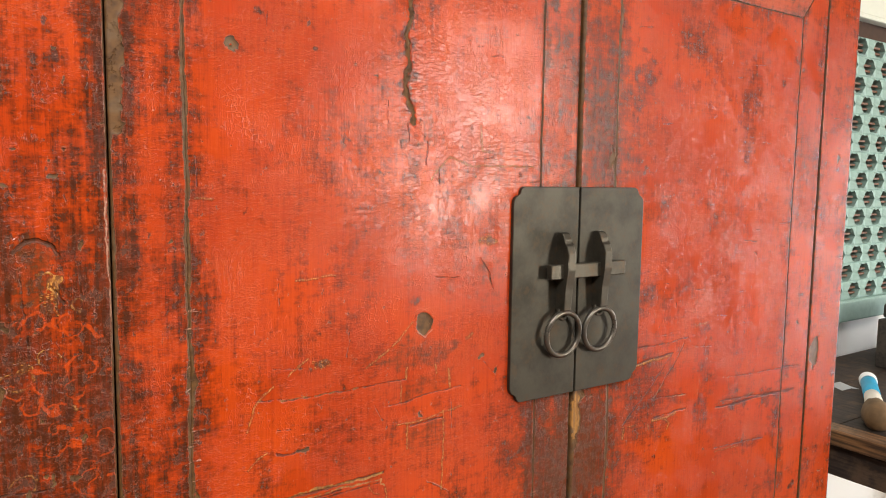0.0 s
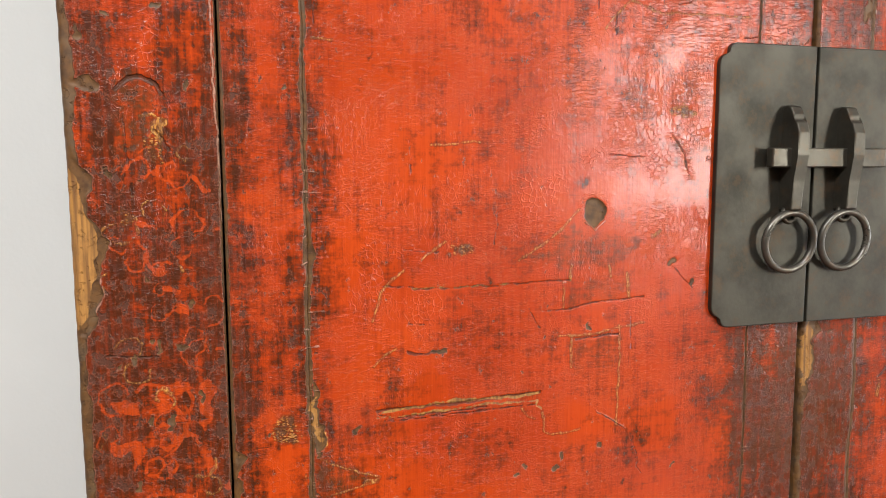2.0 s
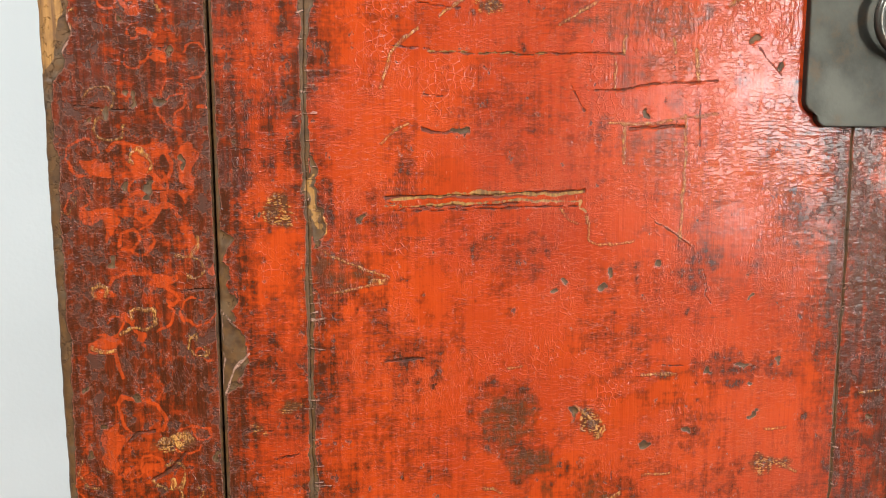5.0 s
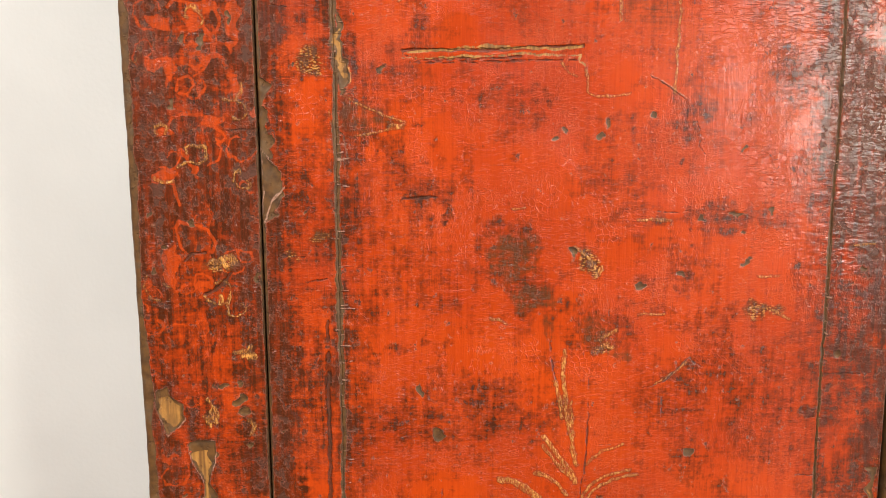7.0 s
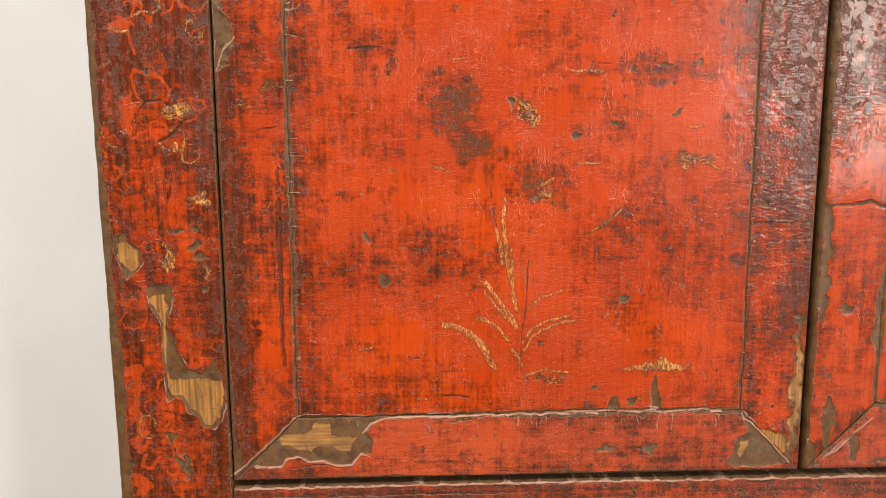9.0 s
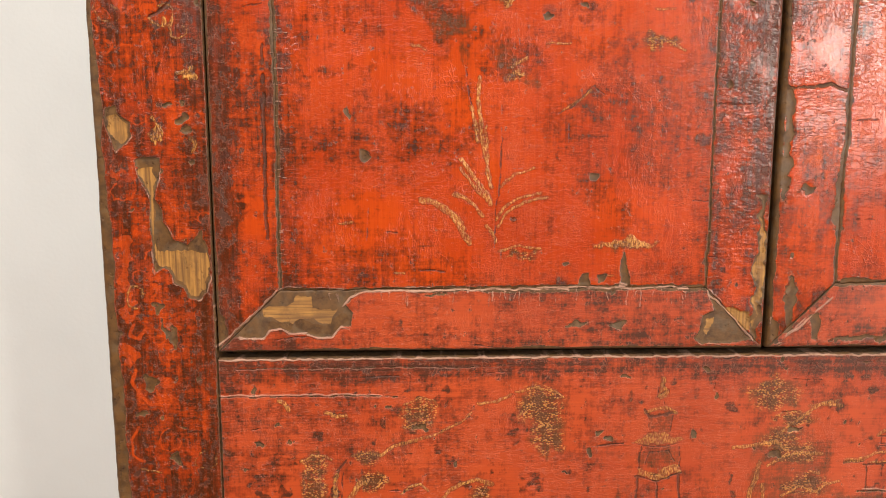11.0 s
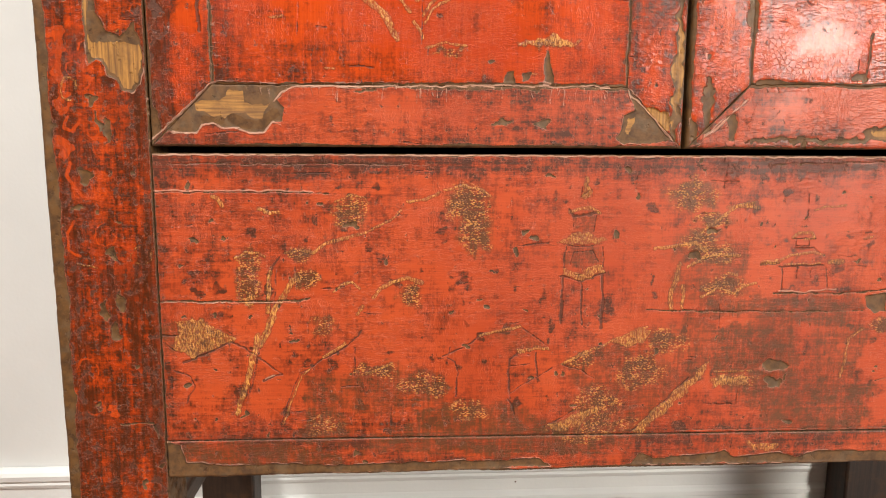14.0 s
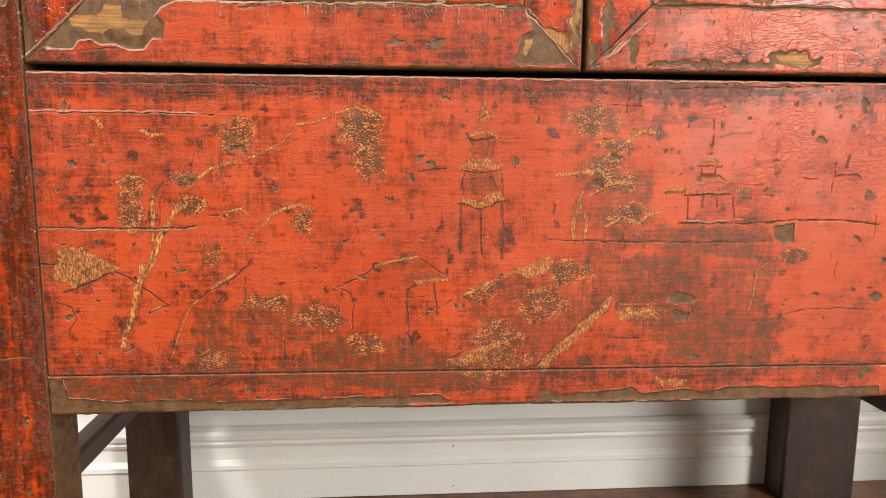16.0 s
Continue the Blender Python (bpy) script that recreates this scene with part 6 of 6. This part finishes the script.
    if label:
        tagged(ob, label)
    return ob


# ---- the room ----
X0, X1, Y0, Y1, H = -2.2, 3.4, -3.3, 0.475, 2.7
FLOOR = tagged(part("floor", box(X0 - 0.1, Y0 - 0.1, -0.12, X1 + 0.1, Y1 + 0.1, -0.018), FLOOR_WOOD), "reddish-brown wooden floor of narrow boards", "floor", kind="structure")
tagged(part("ceiling", box(X0 - 0.1, Y0 - 0.1, H, X1 + 0.1, Y1 + 0.1, H + 0.1), CEILING), "plain white ceiling", "ceiling", kind="structure")
tagged(part("wall_north", box(X0 - 0.1, Y1, -0.02, X1 + 0.1, Y1 + 0.12, H), WALL), "smooth off-white painted wall behind the cabinet", "wall", kind="structure")
# the side and south walls stay out of view; their dark colour dims reflections
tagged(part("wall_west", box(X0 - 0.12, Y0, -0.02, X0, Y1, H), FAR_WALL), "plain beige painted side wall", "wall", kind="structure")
# the opening in this wall is made for the added side light
_e = box(X1, Y0, -0.02, X1 + 0.12, -0.96, H)
box(X1, -0.34, -0.02, X1 + 0.12, Y1, H, bm=_e)
box(X1, -0.96, -0.02, X1 + 0.12, -0.34, 0.22, bm=_e)
box(X1, -0.96, 1.8, X1 + 0.12, -0.34, H, bm=_e)
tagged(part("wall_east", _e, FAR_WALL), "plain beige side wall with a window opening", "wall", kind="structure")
_b = box(X0 - 0.1, Y0 - 0.14, -0.02, WIN_X0, Y0, H)
box(WIN_X1, Y0 - 0.14, -0.02, X1 + 0.1, Y0, H, bm=_b)
box(WIN_X0, Y0 - 0.14, -0.02, WIN_X1, Y0, WIN_Z0, bm=_b)
box(WIN_X0, Y0 - 0.14, WIN_Z1, WIN_X1, Y0, H, bm=_b)
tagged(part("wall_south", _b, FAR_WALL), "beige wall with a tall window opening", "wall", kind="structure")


def skirting():
    """The moulded white skirting board with a cap and two beads."""
    prof = [(0.0, 0.0), (-0.014, 0.0), (-0.014, 0.050), (-0.0175, 0.053), (-0.0175, 0.060), (-0.014, 0.064), (-0.011, 0.068), (-0.011, 0.088), (-0.014, 0.091),
            (-0.016, 0.096), (-0.0145, 0.100), (-0.018, 0.104), (-0.019, 0.112), (-0.016, 0.117), (-0.006, 0.121), (0.0, 0.121)]
    bm = bmesh.new()
    ends = [[bm.verts.new((x, Y1 - 0.001 + dy, z + 0.001)) for dy, z in prof] for x in (X0, X1)]
    n = len(prof)
    for i in range(n - 1):
        bm.faces.new((ends[0][i], ends[1][i], ends[1][i + 1], ends[0][i + 1]))
    bm.faces.new(ends[0])
    bm.faces.new(ends[1])
    return tagged(part("baseboard", bm, TRIM), "white gloss moulded skirting board with nail heads", "baseboard", kind="structure")


BASEBOARD = skirting()
for nx, nz in ((-0.056, 0.083), (-0.055, 0.015), (0.62, 0.083), (0.62, 0.015), (-0.95, 0.083)):
    _n = lathe([(0.0014, 0.0), (0.0012, 0.0006)], 10)
    _n.transform(pose(nx, Y1 - (0.0122 if nz > 0.05 else 0.0151), nz, 90, 0, 0))
    part("nail_head", _n, HOLLOW, BASEBOARD, "small dark nail head")


# ---- the cabinet ----
XL, XA, XC, XB, XR = -0.556, -0.465, 0.014, 0.512, 0.601
ZA0, ZA1, ZD0, ZD1, ZTOP = 0.331, 0.632, 0.638, 1.69, 1.82
DEEP = 0.455
CABINET = base("lacquer_cabinet", 0.02, 0.23, 0.0, "worn red lacquered antique two-door cabinet with gilded landscape and chipped edges", "cabinet")


def post_ground(c):
    """Darker ground with scrolls at the middle of the left post, and its bare outer edge."""
    c.f["worn"] += 0.55 * np.exp(-((c.z - 1.03) / 0.13) ** 2) + 0.30 * np.exp(-((c.z - 1.2) / 0.10) ** 2)
    c.f["worn"] += 0.22 / (1 + np.exp((c.z - 0.72) / 0.04)) - 0.15 * np.exp(-((c.z - 1.42) / 0.08) ** 2)
    c.f["worn"] += 0.30 * np.exp(-((c.x + 0.469) / 0.009) ** 2) + 0.25 * np.exp(-((c.x + 0.538) / 0.008) ** 2)
    wide = 4.5 + 5.0 / (1 + np.exp((c.z - 0.80) / 0.03)) + 7 * (fractal(c.z, c.z * 0, 22, 71, 3) - 0.5) + 3 * (fractal(c.x, c.z, 120, 73, 2) - 0.5)
    c.raise_to("chip", slice(None), wide - (c.x - XL) * 1000)
    c.scrolls(5, 46, 0.83, 1.28)
    c.scrolls(6, 16, 0.40, 0.83)


def apron_ground(c):
    """Brown film along the top edge and over the lower landscape of the apron."""
    c.f["worn"] += 0.30 * np.exp(-((c.z - 0.375) / 0.03) ** 2) * (0.25 + 0.9 * fractal(c.x, c.z, 9, 77, 3))
    c.f["worn"] += 0.55 * np.exp(-((c.z - 0.622) / 0.012) ** 2) - 0.12 * (c.x > 0.2)


def stile_ground(c):
    """Hand-worn dark patches round the lock plate."""
    side = np.exp(-((c.x - 0.014) / 0.075) ** 2)
    c.f["wash"] += 0.75 * side * np.exp(-((c.z - 1.07) / 0.07) ** 4)
    c.f["worn"] += 1.15 * side * np.exp(-((c.z - 1.04) / 0.10) ** 2) + np.where(c.x > 0.014, -0.15, 0.35) * side * np.exp(-((c.z - 0.82) / 0.12) ** 2)
    c.f["worn"] += 0.45 * np.exp(-((c.x + 0.455) / 0.014) ** 2) + 0.25 * np.exp(-((c.x + 0.405) / 0.012) ** 2)
    c.f["rumple"] += 0.13 * np.exp(-((c.x + 0.02) / 0.045) ** 2) / (1 + np.exp((c.z - 1.12) / 0.05)) - 0.05 * (c.x > 0.014)
    c.f["worn"] += 0.6 * np.exp(-((c.x + 0.458) / 0.014) ** 2 - ((c.z - 0.74) / 0.12) ** 2)
    c.f["worn"] += 0.55 * np.exp(-((c.x - 0.058) / 0.04) ** 2) * np.exp(-((c.z - 1.45) / 0.1) ** 2)


def posts():
    board("corner_post", ((XL, 0), (XA - 0.0004, 0), (XA - 0.0004, ZTOP - 0.03), (XL - 0.005, ZTOP - 0.03)), CABINET, "dark-worn red lacquer post with chipped outer edge",
          depth=0.052, rounds=(4, 1.0, 1, 1), wear=(3.6, 1.0, 1, 1), ragged=(0.7, 0, 0, 0), step=0.0011, paint=(post_ground, paint_post, paint_low_peel), worn=0.36, swing=0.4, seed=3, streaks=0.42, specks=(500, 500, 150))
    board("corner_post", ((XB + 0.0015, 0), (XR, 0), (XR, ZTOP - 0.03), (XB + 0.0015, ZTOP - 0.03)), CABINET, "red lacquer corner post",
          depth=0.052, rounds=(1.5, 4, 1, 1), wear=(1.2, 3, 1, 1), paint=(paint_right,), worn=0.05, swing=0.45, seed=8, step=0.0022)
    for x0, x1 in ((XL + 0.002, -0.474), (0.476, XR - 0.002)):
        part("back_leg", box(x0, 0.4, 0, x1, DEEP, ZTOP - 0.03, 0.004), DARK_WOOD, CABINET, "dark brown bare back leg")
        xm = (x0 + x1) / 2
        part("side_stretcher", box(xm - 0.012, 0.052, 0.208, xm + 0.014, 0.4, 0.236, 0.004), DARK_WOOD_Y, CABINET)
        part("side_panel", box(xm - 0.008, 0.052, 0.345, xm + 0.008, 0.4, ZTOP - 0.03, 0.002), DARK_WOOD, CABINET)
    part("back_panel", box(-0.474, 0.43, 0.345, 0.476, 0.445, ZTOP - 0.03, 0.002), DARK_WOOD, CABINET)
    part("floor_board", box(-0.474, 0.03, 0.600, 0.476, 0.43, 0.618, 0.002), INNER_WOOD, CABINET)
    part("top_board", box(XL - 0.012, -0.014, ZTOP - 0.03, XR + 0.012, DEEP + 0.008, ZTOP, 0.006), DARK_WOOD, CABINET, "dark red wooden top board")


def apron():
    board("apron", ((XA + 0.0001, ZA0 + 0.034), (XB - 0.001, ZA0 + 0.031), (XB - 0.001, ZA1), (XA + 0.0001, ZA1)), CABINET, "red lacquered apron painted with a gilt landscape",
          rounds=(1, 1, 0.7, 2.5), wear=(1.0, 1.0, 0.4, 1.6), step=0.001, paint=(apron_ground, paint_apron), worn=0.14, swing=0.34, seed=21, specks=(300, 1500, 260), flat=True)
    board("bottom_rail", ((XA + 0.0001, ZA0 - 0.003), (XB - 0.001, ZA0 - 0.002), (XB - 0.001, ZA0 + 0.0305), (XA + 0.0001, ZA0 + 0.0335)), CABINET, "narrow rail with bare worn lower edge",
          y=-0.0006, depth=0.03, rounds=(1, 1, 3, 0.7), wear=(5, 1.5, 3.5, 0.3), paint=(apron_ground, paint_apron), worn=0.2, step=0.0012, swing=0.5, seed=25, flat=True, ragged=(0, 0, 1.2, 0))
    board("top_rail", ((XA + 0.0001, ZD1 + 0.005), (XB - 0.001, ZD1 + 0.005), (XB - 0.001, ZTOP - 0.03), (XA + 0.0001, ZTOP - 0.03)), CABINET,
          step=0.006, worn=0.1, seed=29)


def plate_half(side):
    """Half of the iron lock plate with scalloped corners; side -1 is the left."""
    xi, xo = XC + 0.0012 * side, XC + (0.095 if side < 0 else 0.105) * side
    z0, z1, s = 1.137, 1.370, 0.016
    pts = [(xi, z0)]
    for zc, turn in ((z0, 1), (z1, -1)):
        a, b = [], []
        for i in range(5):
            t = i / 4 * math.pi / 2
            a.append((xo - side * (s * 1.0 - 0.007 * math.sin(t)), zc + turn * (0.007 - 0.007 * math.cos(t))))
        for i in range(5):
            t = i / 4 * math.pi / 2
            b.append((xo - side * (0.009 - 0.009 * math.sin(t)), zc + turn * (s * 0.55 + 0.009 - 0.009 * math.cos(t))))
        pts += a + b if turn > 0 else b[::-1] + a[::-1]
    pts.append((xi, z1))
    return prism(pts, -0.0042, 0.001, 0.0009)


def pull(xc):
    """The upright lug that holds the bolt: an ogee-headed bar bent out of the plate."""
    prof = [(-0.003, 1.197), (-0.0185, 1.198), (-0.020, 1.222), (-0.0235, 1.243), (-0.0235, 1.261), (-0.0205, 1.2695), (-0.0165, 1.2715), (-0.0165, 1.276), (-0.013, 1.2825), (-0.007, 1.284), (-0.003, 1.281)]
    bm = bmesh.new()
    sides = [[bm.verts.new((xc + dx, y, z + 0.037)) for y, z in prof] for dx in (-0.0055, 0.0055)]
    n = len(prof)
    bm.faces.new(sides[0])
    bm.faces.new(sides[1][::-1])
    for i in range(n):
        bm.faces.new((sides[0][i], sides[1][i], sides[1][(i + 1) % n], sides[0][(i + 1) % n]))
    bmesh.ops.bevel(bm, geom=bm.edges[:], offset=0.0012, segments=2, affect="EDGES", profile=0.5)
    return bm


def torus(xc, yc, zc, major, minor, tilt):
    bm = bmesh.new()
    nu, nv = 40, 10
    m = pose(xc, yc, zc, tilt, 0, 0)
    rings = []
    for i in range(nu):
        a = 2 * math.pi * i / nu
        rings.append([bm.verts.new(m @ Vector(((major + minor * math.cos(b)) * math.cos(a), minor * math.sin(b), (major + minor * math.cos(b)) * math.sin(a))))
                      for b in (2 * math.pi * j / nv for j in range(nv))])
    for i in range(nu):
        for j in range(nv):
            bm.faces.new((rings[i][j], rings[(i + 1) % nu][j], rings[(i + 1) % nu][(j + 1) % nv], rings[i][(j + 1) % nv]))
    return bm


def fittings(door, side, px):
    part("lock_plate", plate_half(side), IRON, door, "dark iron lock plate half with scalloped corners")
    part("pull", pull(px), WORN_IRON, door, "forged iron pull lug")
    part("eye", torus(px, -0.010, 1.231, 0.006, 0.0022, 0), IRON, door)
    part("ring", torus(px, -0.0125, 1.2085, 0.0243, 0.0030, 4), BRIGHT_IRON, door, "rubbed iron drop ring", smooth=True)


def door(x0, x1, seams, paints, seed, worn, swing, left):
    """A mitred frame round a flush panel. seams: x of the two upright seams, z of the lower and upper one."""
    s0, s1, r0, r1 = seams
    g = 0.00005
    zb, zt = ZD0, ZD1
    seam_wear = (2.2, 1.3, 2.2, 1.0) if left else (2.6, 1.3, 2.4, 1.0)
    fine = 0.0011 if left else 0.0016
    d = board("door", step=fine, quad=((s0 + g, r0 + g), (s1 - g, r0 + g), (s1 - g, r1 - g), (s0 + g, r1 - g)), parent=CABINET, label="red lacquered door, crackled and scratched" if left else "glossy red lacquered door",
              rounds=(0.5, 0.3, 0.4, 0.4), wear=seam_wear, paint=paints, worn=worn, swing=swing, seed=seed, specks=(45, 170, 130), ragged=(1.6, 1.2, 1.6, 0))
    board("door_stile", step=fine, y=-0.0003, ragged=(0, 1.6, 0, 0), quad=((x0, zb), (s0 - g, r0), (s0 - g, r1), (x0, zt)), parent=d, rounds=(1.6 if left else 3, 0.4, 0.3, 1), wear=(2.0 if left else 3.5, 1.8 if left else 2.2, 0.9, 0.6), paint=paints, worn=worn + (0.06 if left else 0.1), swing=swing, seed=seed + 40, streaks=0.25)
    board("door_stile", step=fine, y=-0.0003, ragged=(1.2, 0, 0, 0), quad=((s1 + g, r0), (x1, zb), (x1, zt), (s1 + g, r1)), parent=d, rounds=(0.4, 3, 0.3, 1), wear=(1.1, 1.3, 0.9, 0.6), paint=paints, worn=worn + (0.12 if left else 0.02), swing=swing, seed=seed + 50, streaks=0.2)
    board("door_rail", step=fine, flat=True, y=-0.0005, ragged=(0, 0, 0, 1.6), quad=((x0 + g, zb), (x1 - g, zb), (s1, r0 - g), (s0, r0 - g)), parent=d, rounds=(0.3, 0.3, 3, 0.4), wear=(0.9, 0.9, 2.2, 2.0), paint=paints, worn=worn + 0.05, swing=swing, seed=seed + 60)
    board("door_rail", flat=True, quad=((s0, r1 + g), (s1, r1 + g), (x1 - g, zt), (x0 + g, zt)), parent=d, step=0.003, worn=worn, swing=swing, seed=seed + 70)
    return d


posts()
apron()
LEFT = door(XA + 0.0011, XC - 0.0022, (-0.4095, -0.0415, 0.692, 1.635), (stile_ground, paint_left_low, paint_left_high, paint_low_peel), 101, 0.10, 0.42, True)
RIGHT = door(XC + 0.0022, XB - 0.0022, (0.073, 0.444, 0.696, 1.612), (stile_ground, paint_right, paint_left_high, paint_low_peel), 201, 0.04, 0.36, False)
fittings(LEFT, -1, -0.0135)
fittings(RIGHT, 1, 0.0425)
part("bolt", box(-0.037, -0.0165, 1.270, 0.078, -0.0085, 1.286, 0.0012), WORN_IRON, CABINET, "flat iron sliding bolt")


# ---- the table beside it ----
def side_table():
    x0, x1, y0, y1, zt = 0.876, 2.05, -0.16, 0.455, 0.885
    t = base("side_table", (x0 + x1) / 2, (y0 + y1) / 2, 0, "dark worn wooden side table against the wall", "table")
    for i in range(4):
        a, b = y0 + (y1 - y0) * i / 4, y0 + (y1 - y0) * (i + 1) / 4
        part("tabletop_plank", box(x0 + 0.05, a + 0.0006, zt - 0.03, x1 - 0.05, b - 0.0006, zt, 0.002), TABLE_WOOD, t)
    for a, b in ((x0, x0 + 0.049), (x1 - 0.049, x1)):
        part("breadboard_end", box(a, y0, zt - 0.032, b, y1, zt + 0.0015, 0.004), timber("worn_end", (0.24, 0.12, 0.05), (0.05, 0.026, 0.016), "y", 0.5, (0.03, 0.018, 0.012), 0.7), t, "table end with rubbed brown edge")
    for a in (x0 + 0.03, x1 - 0.055):
        part("end_apron", box(a, y0 + 0.09, zt - 0.105, a + 0.025, y1 - 0.09, zt - 0.033, 0.003), TABLE_WOOD, t)
        for b in (y0 + 0.03, y1 - 0.09):
            part("leg", box(a - 0.01, b, 0, a + 0.045, b + 0.06, zt - 0.033, 0.005), DARK_WOOD, t)
    for b in (y0 + 0.045, y1 - 0.07):
        part("long_apron", box(x0 + 0.076, b, zt - 0.105, x1 - 0.066, b + 0.025, zt - 0.033, 0.003), TABLE_WOOD, t)
    return t


side_table()


def brush():
    """A round lacquering brush with a taped pale handle, lying on the table."""
    b = base("paint_brush", 0.956, 0.09, 0.885, "round brush with pale handle and blue tape lying on the table", "brush")
    m = Matrix.Translation((0.956, 0.09, 0.913)) @ Vector((0.318, 0.171, -0.008)).to_track_quat("Z", "Y").to_matrix().to_4x4()
    for name, prof, mat, lab in (
            ("bristles", [(0.010, -0.034), (0.022, -0.028), (0.028, -0.008), (0.0285, 0.015), (0.025, 0.045), (0.019, 0.075)], BRISTLE, "brown bristle head"),
            ("handle", [(0.0185, 0.073), (0.0175, 0.12), (0.0165, 0.165)], BONE, ""),
            ("tape", [(0.0172, 0.1655), (0.0175, 0.22), (0.0172, 0.285), (0.0172, 0.305)], BLUE_TAPE, "bright blue tape wrap"),
            ("cap", [(0.0165, 0.3055), (0.0195, 0.31), (0.0195, 0.335), (0.017, 0.348), (0.009, 0.354)], PAPER, "white rounded end")):
        bm = lathe(prof, 24)
        if name == "bristles":
            for v in bm.verts:
                v.co *= 1 + 0.10 * (noise.noise(v.co * 220))
        bm.transform(m)
        part(name, bm, mat, b, lab, smooth=True)


brush()
_p = bmesh.new()
_g = [[_p.verts.new((1.165 + 0.03 * i + 0.008 * j, 0.265 + 0.028 * j - 0.006 * i, 0.8875 + 0.003 * math.sin(2.1 * i + j))) for i in range(3)] for j in range(3)]
for j in range(2):
    for i in range(2):
        _p.faces.new((_g[j][i], _g[j][i + 1], _g[j + 1][i + 1], _g[j + 1][i]))
bmesh.ops.solidify(_p, geom=_p.faces[:], thickness=0.0006)
tagged(part("paper_scrap", _p, PAPER), "crumpled white paper scrap on the table", "paper")


def wooden_box():
    w = base("wooden_box", 1.6, 0.25, 0.885, "dark weathered wooden box with a lid on the table", "box")
    part("body", box(1.475, 0.17, 0.886, 1.80, 0.338, 1.02, 0.005), BOX_WOOD, w)
    part("lid", box(1.482, 0.166, 1.022, 1.806, 0.331, 1.063, 0.009), BOX_WOOD, w)


wooden_box()


# ---- the carved lattice panel on the wall ----
def lattice_panel():
    x0, x1, z0, z1 = 1.36, 2.02, 0.992, 1.93
    yf = 0.438
    p = base("lattice_panel", (x0 + x1) / 2, 0.455, z0, "pale teal carved wooden lattice panel hanging on the wall", "panel")
    # added sheet over the white wall, coloured dark so the holes look dark
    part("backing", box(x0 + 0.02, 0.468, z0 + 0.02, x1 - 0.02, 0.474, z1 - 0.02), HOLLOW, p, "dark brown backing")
    part("bottom_rail", box(x0, yf - 0.012, z0, x1, 0.4735, z0 + 0.062, 0.006), TEAL, p)
    part("top_rail", box(x0, yf - 0.012, z1 - 0.095, x1, 0.4735, z1, 0.006), CREAM, p, "cream painted top rail")
    part("top_bead", box(x0, yf - 0.018, z1 - 0.104, x1, yf - 0.002, z1 - 0.092, 0.004), CREAM, p)
    for a in (x0, x1 - 0.06):
        part("side_rail", box(a, yf - 0.010, z0 + 0.063, a + 0.06, 0.4735, z1 - 0.106, 0.005), TEAL, p)
    # the pierced sheet: staggered cells, each a ring of faces round a scalloped hole
    bm = bmesh.new()
    cw, ch = 0.096, 0.052
    rows = int((z1 - 0.104 - z0 - 0.062) / ch)
    hole = [(math.cos(2 * math.pi * i / 16), math.sin(2 * math.pi * i / 16)) for i in range(16)]
    for r in range(rows):
        zc = z0 + 0.062 + ch * (r + 0.5)
        for q in range(-1, 7):
            xc = x0 + 0.06 + cw * (q + (0.5 if r % 2 else 0.0)) + 0.02
            if xc < x0 + 0.06 or xc > x1 - 0.06:
                continue
            out = []
            for i, (cx, cz) in enumerate(hole):
                s = 1 / max(abs(cx), abs(cz))
                out.append(bm.verts.new((xc + cx * s * cw / 2, yf + 0.002, zc + cz * s * ch / 2)))
            lip, deep = [], []
            for i, (cx, cz) in enumerate(hole):
                wob = 1 + 0.12 * math.cos(6 * math.pi * i / 8)
                lip.append(bm.verts.new((xc + cx * 0.031 * wob, yf - 0.004, zc + cz * 0.0225 * wob)))
                deep.append(bm.verts.new((xc + cx * 0.030 * wob, 0.4675, zc + cz * 0.0215 * wob)))
            for i in range(16):
                j = (i + 1) % 16
                bm.faces.new((out[i], out[j], lip[j], lip[i]))
                bm.faces.new((lip[i], lip[j], deep[j], deep[i]))
    part("lattice", bm, TEAL, p, "teal pierced lattice with staggered oval holes")
    rib = box(-0.022, yf + 0.004, -0.003, 0.022, 0.4675, 0.003, 0.001)
    first = None
    for r in range(rows):
        zc = z0 + 0.062 + ch * (r + 0.5)
        for q in range(-1, 7):
            xc = x0 + 0.08 + cw * (q + (0.5 if r % 2 else 0.0))
            if x0 + 0.06 < xc < x1 - 0.06:
                for dz in (-0.009, 0.006):
                    if first is None:
                        first = part("carved_bar", rib, CARVED)
                        ob = first
                    else:
                        ob = new("carved_bar", first.data)
                    ob.location = (xc, 0, zc + dz)
                    under(ob, p)


lattice_panel()

# ---- floor boards ----
_rng = random.Random(5)
_y = Y0
_n = 0
while _y < Y1 - 0.005:
    _w = min(0.115, Y1 - _y)
    ob = part("floor_plank", box(X0, _y + 0.0008, -0.018, X1, _y + _w - 0.0008, 0.0, 0.0015, segments=1), FLOOR_WOOD, FLOOR)
    _y += _w
